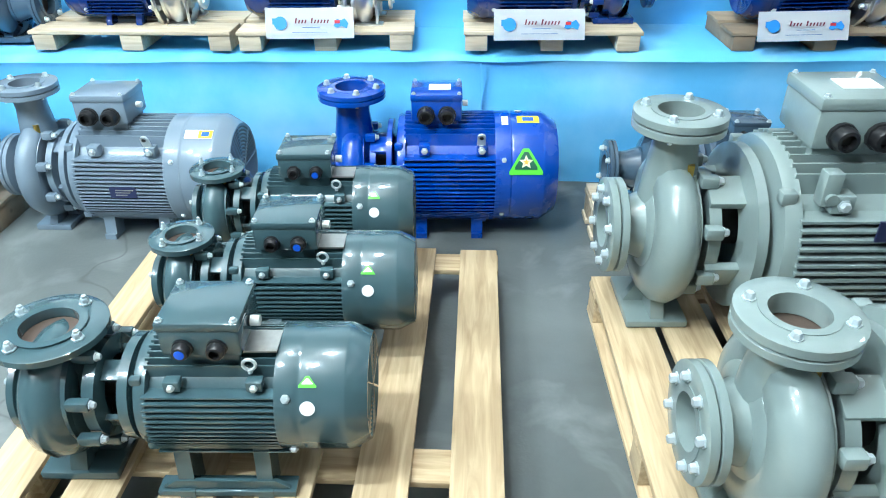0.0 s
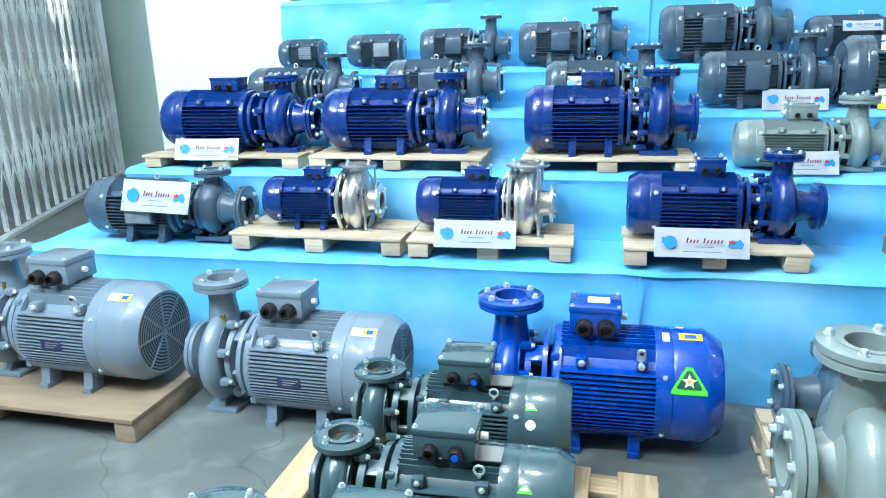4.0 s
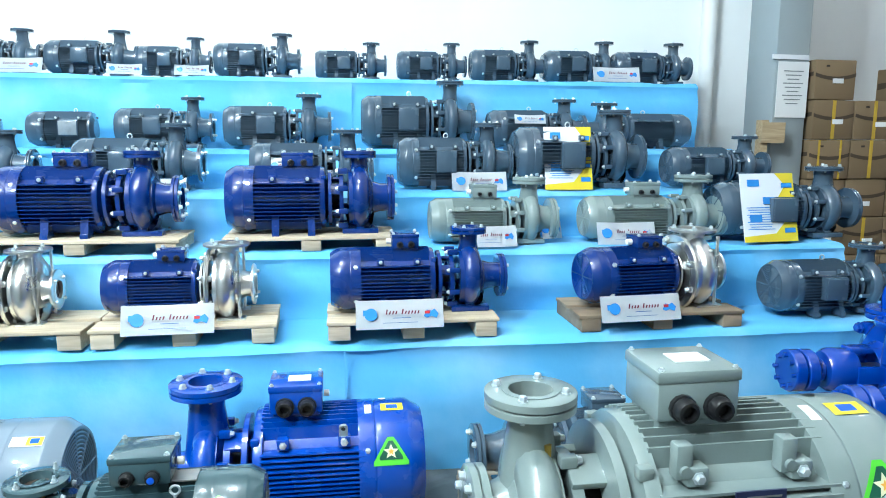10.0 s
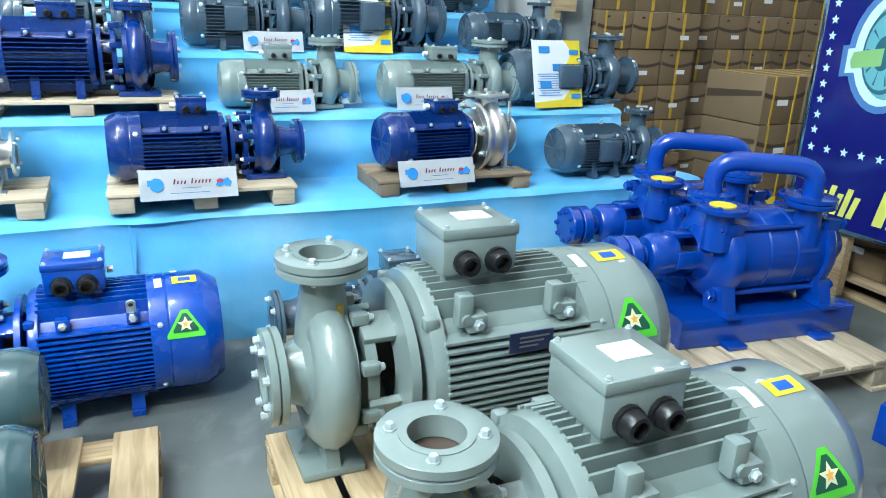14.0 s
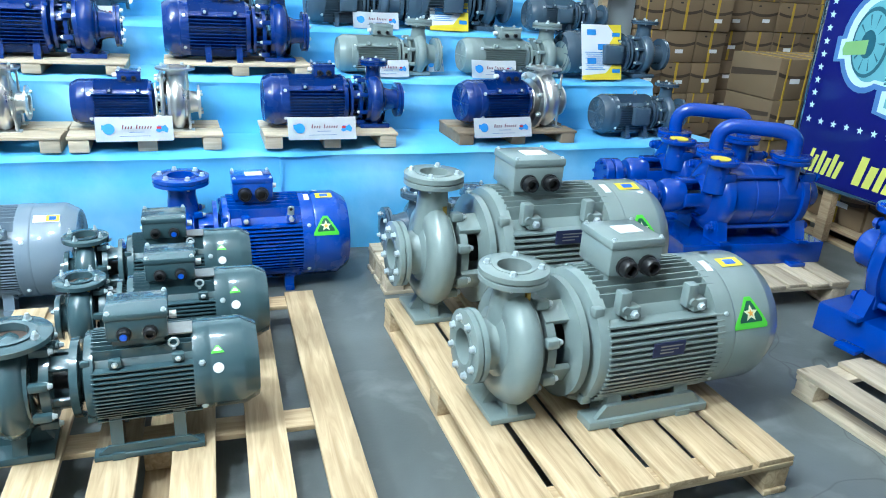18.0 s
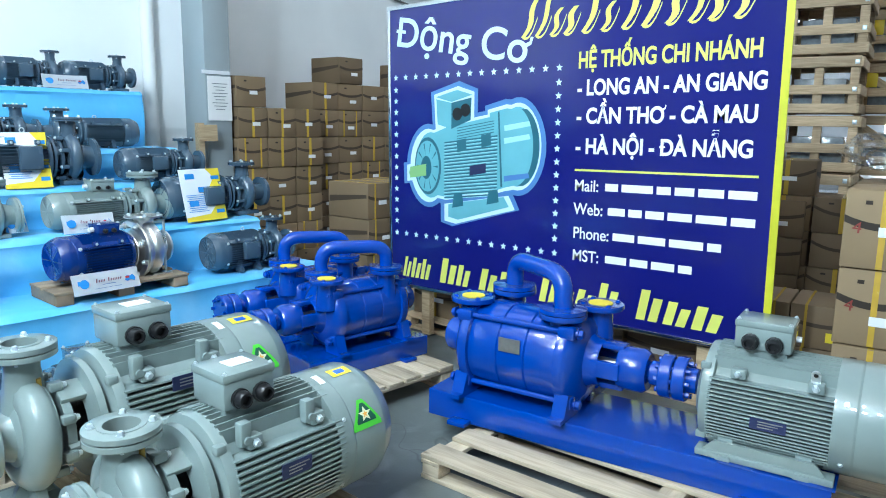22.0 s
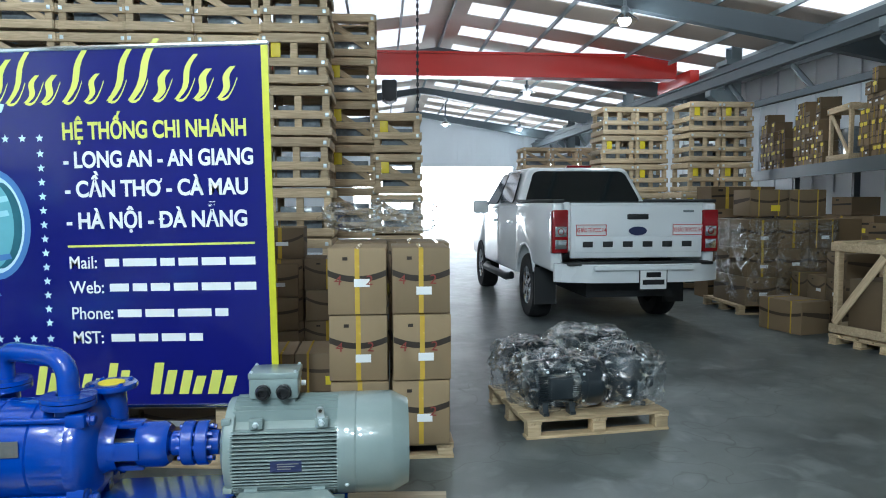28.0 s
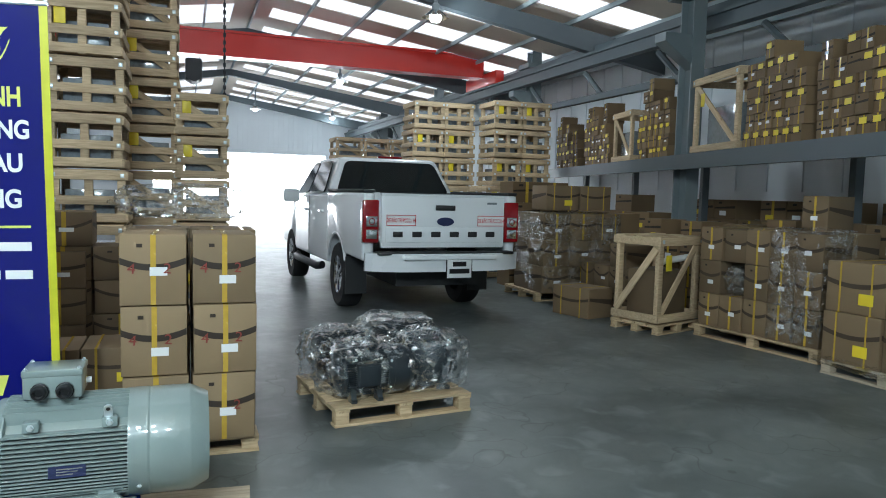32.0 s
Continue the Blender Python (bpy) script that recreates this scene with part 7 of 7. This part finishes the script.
# big open crate on the south side
BC = pose(6.98, -4.29, 0, 0, 0, -65)
bigcrate = crate(BC @ pose(0, 0, 0.11), 0.74, 0.62, 0.93, "large pine crate with diagonal braces on a pallet", "", -1, 3, slats=2, fill="carton")
b = bmesh.new()
box(b, (0, 0, 0), (0.86, 0.02, 0.075), bev=0.003)
share("brace", mesh_of("brace", b, "crate"), bigcrate, pose(-0.37 - 0.012, 0, 0.46, 0, 0, 90) @ pose(0, 0, 0, 0, 54, 0))
b = bmesh.new()
rod(b, (-0.30, -0.22, 0.66), (0.28, -0.22, 0.70), 0.035, 14)
part("paper_roll", b, "white", bigcrate, "white paper roll lying in the crate")
pallet(0.76, 0.64, 0.108, "pine", 4, "pine pallet under the large crate", "pallets on the floor", BC)

# ---- racks on the south side ----
SZ = 2.05
RK = hall(8.4, -6.62, 0, -13.4)
rack = thing("storage_rack", "dark steel rack shelf along the south wall", "rack", "", RK)


def shelf(x, y, rz=180):
    return RK @ pose(x, y, SZ, 0, 0, rz)


b = bmesh.new()
box(b, (0.6, 0, SZ - 0.10), (13.0, 0.08, 0.20))
part("front_beam", b, "beam", rack)
b = bmesh.new()
box(b, (0.6, -0.50, SZ - 0.02), (13.0, 0.92, 0.04))
part("deck", b, "beam", rack)
for u in (-5.6, -2.6, 0.8, 3.6, 6.6):
    b = bmesh.new()
    box(b, (u, -0.9, SZ / 2 - 0.02), (0.10, 0.10, SZ - 0.045))
    part("rear_post", b, "beam", rack)
CT = "brown carton with a yellow label on the rack shelf"
stack(shelf(-3.62, -0.26), 6, [5, 4, 5, 5, 4, 5], 0.185, 0.34, 0.190, CT, "cartons on the rack", 2, 21, pile="shelf")
stack(shelf(-2.28, -0.26), 6, [5, 5, 6, 5, 5, 4], 0.185, 0.34, 0.190, CT, "cartons on the rack", 2, 22, pile="shelf")
crate(shelf(-1.02, -0.45), 1.15, 0.80, 0.98, "pine crate with diagonal braces on the rack shelf", "crates on the rack", True, 31, slats=2)
stack(shelf(0.95, -0.26), 6, [4, 6, 7, 5, 4, 5], 0.190, 0.34, 0.175, CT, "cartons on the rack", 2, 23, pile="shelf")
crate(shelf(2.25, -0.42), 0.85, 0.7, 0.85, "small pine crate with braces on the rack shelf", "crates on the rack", True, 33, slats=2)
stack(shelf(3.6, -0.26), 7, [5, 6, 6, 5, 4, 6, 3], 0.200, 0.34, 0.185, CT, "cartons on the rack", 2, 24, pile="shelf")
stack(shelf(5.6, -0.26), 7, [5, 6, 4, 5, 3, 4, 4], 0.220, 0.34, 0.190, CT, "cartons on the rack", 2, 25, pile="shelf")
# piled goods on the floor before and under the rack
CF = "brown carton with dark print piled on the floor by the rack"
stack(hall(7.6, -6.55, 0.0, 180), 5, [4, 3, 4, 3, 4], 0.40, 0.42, 0.29, CF, "cartons piled by the rack", 2, 41, pile="floor")
stack(hall(9.8, -6.45, 0.0, 180), 5, [3, 4, 3, 4, 3], 0.42, 0.44, 0.30, CF, "cartons piled by the rack", 2, 42, pile="floor")
stack(hall(5.3, -6.60, 0.0, 180), 5, [4, 3, 4, 4, 3], 0.42, 0.42, 0.31, CF, "cartons piled by the rack", 0, 43, pile="floor")
stack(hall(7.4, -8.0, 0.0, 180), 8, [5, 5, 4, 5], 0.46, 0.5, 0.29, CF, "cartons under the rack", 0, 44, pile="floor")
stack(hall(11.8, -7.9, 0.0, 180), 6, [4, 5, 4], 0.50, 0.5, 0.30, CF, "cartons under the rack", 0, 45, pile="floor")
stack(hall(4.0, -7.6, 0.0, 180), 5, [4, 5, 4], 0.46, 0.5, 0.30, CF, "cartons under the rack", 0, 46, pile="floor")
PN = pose(5.99, -5.14, 0, 0, 0, 14.6)
pallet(1.46, 0.90, 0.125, "pine", 6, "pine pallet under brown cartons near the rack", "pallets on the floor", PN)
stack(PN @ pose(0.0, 0.22, 0.127, 0, 0, 180), 5, [3, 1, 3, 3, 3], 0.278, 0.40, 0.345, "brown carton with glossy tape on a pallet", "cartons on the pallet near the rack", 0, 47)
stack(PN @ pose(0.0, -0.20, 0.127, 0, 0, 180), 5, [3, 3, 3, 4, 3], 0.278, 0.40, 0.345, "brown printed carton in the back row of a pallet", "cartons on the pallet near the rack", 0, 49)
carton(0.275, 0.40, 0.33, PN @ pose(0.282, 0.20, 0.82, 0, 0, 184), "brown carton laid over a wrapped part", "cartons on the pallet near the rack", 0, 9)
film_cover(PN @ pose(0.282, 0.26, 0.475), 0.145, 0.17, 0.33, 9, "clear plastic wrapped part among the cartons", 0, 0.1)
film_cover(PN @ pose(-0.43, 0.19, 0.13), 0.305, 0.25, 1.12, 21, "clear stretch film round two columns of cartons", 0, 0.02, "", 0.5)
pallet(1.10, 0.90, 0.125, "pale", 6, "pale pallet under strapped cartons", "pallets on the floor", hall(4.0, -5.75, 0, 4))
stack(hall(4.0, -5.50, 0.127, 184), 2, [2, 2], 0.52, 0.42, 0.42, "brown carton bound with yellow straps", "strapped cartons near the rack", 3, 48, deep=2)
film_cover(hall(4.0, -5.42, 0.118), 0.56, 0.40, 0.05, 23, "loose clear film trodden over a pallet edge", 0, 0.1)
carton(0.60, 0.42, 0.36, hall(7.55, -4.75, 0.0, 195), "single brown carton bound with yellow straps on the floor", "strapped cartons near the rack", 3, 5)
stack(hall(7.85, -5.40, 0.0, 180), 3, [2, 2, 3], 0.34, 0.40, 0.29, "brown carton with yellow labels on the floor", "cartons piled by the rack", 2, 50)
# film-wrapped block of cartons
pallet(1.30, 1.0, 0.125, "pine", 6, "pine pallet under film-wrapped cartons", "pallets on the floor", hall(9.1, -5.30, 0, -90))
stack(hall(8.72, -5.30, 0.127, -90), 3, [3, 3, 3], 0.40, 0.45, 0.36, "brown carton inside clear stretch film", "film-wrapped cartons", 0, 51, deep=2)
film_cover(hall(8.95, -5.30, 0.127), 0.50, 0.64, 1.14, 14, "clear stretch film wrapped round a block of cartons", 0, 0.02, "", 0.5)
stack(hall(8.95, -5.35, 1.25, -90), 2, [1, 1], 0.50, 0.46, 0.34, "brown strapped carton on top of wrapped cartons", "film-wrapped cartons", 3, 52)
stack(hall(10.3, -5.45, 0.0, -90), 2, [5, 5], 0.50, 0.46, 0.33, "brown carton stacked beyond the wrapped block", "film-wrapped cartons", 3, 53, pile="floor")
# scattered pale goods between sign and crates
stack(hall(6.6, 1.2, 0.0, -90), 3, [4, 3, 3], 0.40, 0.44, 0.30, "brown carton in front of the crate stacks", "cartons before the crates", 0, 54)

for heap, words in (("shelf", "brown cartons with yellow labels packed along the rack shelf"), ("floor", "brown printed cartons heaped on the floor under the rack")):
    vs, fs, ms = PILES[heap]
    me = bpy.data.meshes.new("carton_pile")
    me.from_pydata(vs, [], fs)
    for k in ("carton2", "ink", "tape", "white", "yellow"):
        me.materials.append(M[k])
    me.polygons.foreach_set("material_index", ms)
    tagged(new("carton_pile", me), words, "boxes", "", "stuff")

# ---- pickup truck ----
TR = pose(7.62, -1.98, 0, 0, 0, 10) @ Matrix.Diagonal((1, 1, 1.06, 1))
truck = thing("pickup_truck", "white double-cab pickup truck parked with its tailgate to us", "truck", "", TR)


def tp(name, material, build, label="", parent=None):
    b = bmesh.new()
    build(b)
    return part(name, b, material, parent or truck, label)


def bed(b):
    # load bed: side walls with wheel arch cut-outs, drawn as one outline on each side
    for s in (-1, 1):
        arch = [(1.25 + 0.47 * math.cos(a), 0.40 + 0.47 * math.sin(a)) for a in [math.pi - k * math.pi / 12 for k in range(13)]]
        pts = [(0.06, 0.62)] + [(x, z) for x, z in arch if z > 0.55] + [(1.74, 0.55), (1.74, 1.33), (0.02, 1.33)]
        g = bmesh.new()
        prism(g, pts, s * 0.80, s * 0.935, "y")
        bmesh.ops.bevel(g, geom=g.edges[:], offset=0.035, segments=3, profile=0.5, affect="EDGES", clamp_overlap=True)
        tmp = bpy.data.meshes.new("side")
        g.to_mesh(tmp)
        g.free()
        b.from_mesh(tmp)
    box(b, (0.88, 0, 0.86), (1.72, 1.6, 0.05))
    box(b, (1.72, 0, 1.08), (0.06, 1.62, 0.5))
RISE = 0.022
tp("bed", "truck", bed, "white load bed").location.z = RISE
for s in (-1, 1):
    tp("bed_rail", "trim", lambda b: box(b, (0.88, s * 0.865, 1.345), (1.72, 0.13, 0.035), bev=0.01)).location.z = RISE
def cab(b):
    pts = [(1.755, 0.48), (3.98, 0.48), (3.98, 1.15), (3.98, 1.26), (1.755, 1.32)]
    prism(b, pts, -0.925, 0.925, "y")
    bmesh.ops.bevel(b, geom=b.edges[:], offset=0.03, segments=3, profile=0.5, affect="EDGES", clamp_overlap=True)
tp("cab_body", "truck", cab, "white cab lower body")
def green_house(b):
    n = [(1.77, -0.91, 1.28), (1.77, 0.91, 1.28), (4.02, 0.91, 1.22), (4.02, -0.91, 1.22), (2.05, -0.69, 1.795), (2.05, 0.69, 1.795), (3.30, 0.70, 1.80), (3.30, -0.70, 1.80)]
    v = [b.verts.new(p) for p in n]
    for f in ((0, 1, 5, 4), (1, 2, 6, 5), (2, 3, 7, 6), (3, 0, 4, 7), (4, 5, 6, 7), (0, 3, 2, 1)):
        b.faces.new([v[i] for i in f])
    bmesh.ops.bevel(b, geom=b.edges[:], offset=0.075, segments=4, profile=0.5, affect="EDGES")
tp("cab_roof", "truck", green_house, "white cab roof and pillars")
def quad(p0, p1, p2, p3, th=0.012):
    def f(b):
        v = [b.verts.new(p) for p in (p0, p1, p2, p3)]
        b.faces.new(v)
        bmesh.ops.bevel(b, geom=b.verts[:], offset=0.07, segments=4, profile=0.5, affect="VERTICES")
        bmesh.ops.solidify(b, geom=b.faces[:], thickness=th)
    return f
tp("rear_window", "glass", quad((1.798, -0.80, 1.345), (1.798, 0.80, 1.345), (2.010, 0.63, 1.745), (2.010, -0.63, 1.745), -0.02), "dark tinted rear window")
for s in (-1, 1):
    tp("side_window", "glass", quad((1.98, s * 0.905, 1.34), (2.90, s * 0.91, 1.33), (2.90, s * 0.735, 1.735), (2.22, s * 0.735, 1.735), 0.02 * s), "tinted side window")
    tp("side_window", "glass", quad((2.97, s * 0.91, 1.33), (3.85, s * 0.912, 1.29), (3.34, s * 0.735, 1.735), (2.97, s * 0.735, 1.735), 0.02 * s), "tinted side window")
    tp("door_seam", "trim", lambda b: box(b, (2.93, s * 0.9265, 0.92), (0.012, 0.004, 0.75)))
    for x in (1.95, 3.0):
        tp("door_handle", "truck", lambda b: box(b, (x + 0.1, s * 0.945, 1.10), (0.20, 0.04, 0.035), bev=0.012))
    tp("mirror", "truck", lambda b: box(b, (3.62, s * 1.06, 1.28), (0.14, 0.24, 0.19), bev=0.04), "white door mirror")
    tp("side_step", "trim", lambda b: tube(b, [(2.0, s * 0.93, 0.42), (2.1, s * 0.98, 0.40), (3.6, s * 0.98, 0.40), (3.7, s * 0.93, 0.42)], 0.05, 10), "black side step")
    tp("mud_flap", "trim", lambda b: box(b, (0.78, s * 0.80, 0.42), (0.02, 0.26, 0.42)), "black mud flap")
    tp("wheel_lip", "truck", lambda b: tube(b, [(1.25 + 0.475 * math.cos(a), s * 0.925, 0.40 + 0.475 * math.sin(a)) for a in [0.35 + k * 0.2 for k in range(13)]], 0.018, 6))
    def lampf(b):
        prism(b, [(-0.02, 0.82), (0.08, 0.80), (0.13, 1.05), (0.10, 1.24), (-0.015, 1.26)], s * 0.765, s * 0.942, "y")
        bmesh.ops.bevel(b, geom=b.edges[:], offset=0.018, segments=2, profile=0.5, affect="EDGES", clamp_overlap=True)
    tl = tp("tail_lamp", "lampred", lampf, "red and clear tail lamp")
    tl.location.z = RISE
    tp("clear_lens", "chrome", lambda b: box(b, (-0.022, s * 0.850, 1.035), (0.008, 0.125, 0.105), bev=0.003), "clear reversing lens", tl)
    tp("lower_lens", "chrome", lambda b: box(b, (-0.022, s * 0.850, 0.905), (0.008, 0.125, 0.095), bev=0.003), "clear lower lens", tl)
    tp("lens_rim", "lampred", lambda b: lathe(b, [(0.028, -0.004), (0.036, -0.002), (0.036, 0.002), (0.028, 0.004)], pose(-0.028, s * 0.850, 1.035), 20, close=True), parent=tl)
def hood(b):
    pts = [(3.9, 0.48), (5.2, 0.50), (5.28, 0.75), (5.20, 1.08), (4.05, 1.24), (3.9, 1.24)]
    prism(b, pts, -0.90, 0.90, "y")
    bmesh.ops.bevel(b, geom=b.edges[:], offset=0.04, segments=2, profile=0.5, affect="EDGES")
tp("bonnet", "truck", hood)
def gatef(b):
    box(b, (-0.01, 0, 1.04), (0.05, 1.49, 0.56), bev=0.02)
tg = tp("tailgate", "truck", gatef, "white tailgate")
tg.location.z = RISE
tp("gate_crease", "truck", lambda b: box(b, (-0.035, 0, 0.90), (0.012, 1.40, 0.16), bev=0.004), parent=tg)
tp("gate_lip", "truck", lambda b: box(b, (-0.005, 0, 1.315), (0.07, 1.49, 0.03), bev=0.008), parent=tg)
tp("gate_top", "trim", lambda b: box(b, (0.0, 0, 1.335), (0.09, 1.49, 0.012)), parent=tg)
tp("latch", "trim", lambda b: box(b, (-0.042, 0, 1.185), (0.02, 0.24, 0.055), bev=0.01), "black tailgate latch", tg)
tp("badge", "plate", lambda b: lathe(b, [(0, 0), (0.06, 0), (0.06, 0.008), (0, 0.008)], pose(-0.05, 0, 1.04) @ Matrix.Diagonal((1, 1.7, 0.75, 1)), 24), "dark oval badge", tg)
for i in range(6):
    tp("letter_bar", "trim", lambda b: box(b, (-0.046, 0.56 - i * 0.224, 0.905), (0.006, 0.112, 0.058), bev=0.002), parent=tg)
for s in (-1, 1):
    cy = 0.52 if s > 0 else -0.57
    stk = tp("sticker", "white", lambda b: box(b, (-0.0375, cy, 1.05), (0.004, 0.345, 0.115)), "white sticker with red lettering", tg)
    def border(b):
        for dz in (-0.053, 0.053):
            box(b, (-0.040, cy, 1.05 + dz), (0.003, 0.34, 0.007))
        for dy in (-0.167, 0.167):
            box(b, (-0.040, cy + dy, 1.05), (0.003, 0.007, 0.112))
    tp("sticker_border", "red", border, parent=stk)
    share("lettering", text_mesh("XE BẢO TRÌ PCCC.114", 0.047, "red", 0.0010, "CENTER"), stk, Matrix(((0, 0, -1, -0.041), (-0.70, 0, 0, cy), (0, 1.25, 0, 1.03), (0, 0, 0, 1))))
tp("model_bar", "post", lambda b: box(b, (-0.038, -0.58, 1.24), (0.006, 0.12, 0.022)), parent=tg)
def bumper(b):
    prism(b, [(-0.23 + 0.20 * abs(y / 0.92) ** 4, y) for y in [0.92 - 0.092 * k for k in range(21)]] + [(0.02, -0.92), (0.02, 0.92)], 0.55, 0.735, "z")
    bmesh.ops.bevel(b, geom=[e for e in b.edges if e.calc_face_angle(0) > 0.6], offset=0.025, segments=3, profile=0.5, affect="EDGES", clamp_overlap=True)
    box(b, (-0.15, 0, 0.70), (0.24, 1.1, 0.05), bev=0.015)
tp("rear_bumper", "truck", bumper, "white rear step bumper")
tp("bumper_step", "trim", lambda b: box(b, (-0.09, 0, 0.735), (0.17, 1.62, 0.03), bev=0.008), "black bumper step pad")
npt = tp("number_plate", "white", lambda b: box(b, (-0.242, -0.10, 0.585), (0.008, 0.29, 0.20), bev=0.002), "white number plate")
tp("plate_rim", "black", lambda b: box(b, (-0.2375, -0.10, 0.585), (0.006, 0.315, 0.225), bev=0.002), parent=npt)
tp("plate_bar", "black", lambda b: (box(b, (-0.248, -0.10, 0.63), (0.003, 0.16, 0.05)), box(b, (-0.248, -0.10, 0.555), (0.003, 0.24, 0.05))), parent=npt)
tp("chassis", "trim", lambda b: box(b, (2.6, 0, 0.46), (4.9, 1.0, 0.20)))
tp("brake_lamp", "lampred", lambda b: box(b, (2.03, 0, 1.805), (0.06, 0.34, 0.03), bev=0.01), "red high brake lamp")
for x in (1.25, 4.45):
    for s in (-1, 1):
        b = bmesh.new()
        lathe(b, [(0.22, -0.12), (0.355, -0.125), (0.375, -0.10), (0.380, -0.04), (0.380, 0.04), (0.375, 0.10), (0.355, 0.125), (0.22, 0.12)], pose(x, s * 0.79, 0.38, 0, 0, 90), 36)
        wh = part("wheel", b, "tyre", truck, "black road tyre")
        b = bmesh.new()
        lathe(b, [(0.225, 0.115), (0.20, 0.09), (0.06, 0.07), (0, 0.075)], pose(x, s * 0.79, 0.38, 0, 0, 90 * s), 30)
        for k in range(6):
            box(b, (0.105, 0, 0.13), (0.02, 0.05, 0.18), pose(x, s * 0.79, 0.38, 0, 0, 90 * s) @ Matrix.Rotation(k * math.pi / 3, 4, "X"))
        part("rim", b, "chrome", wh, "silver alloy rim")
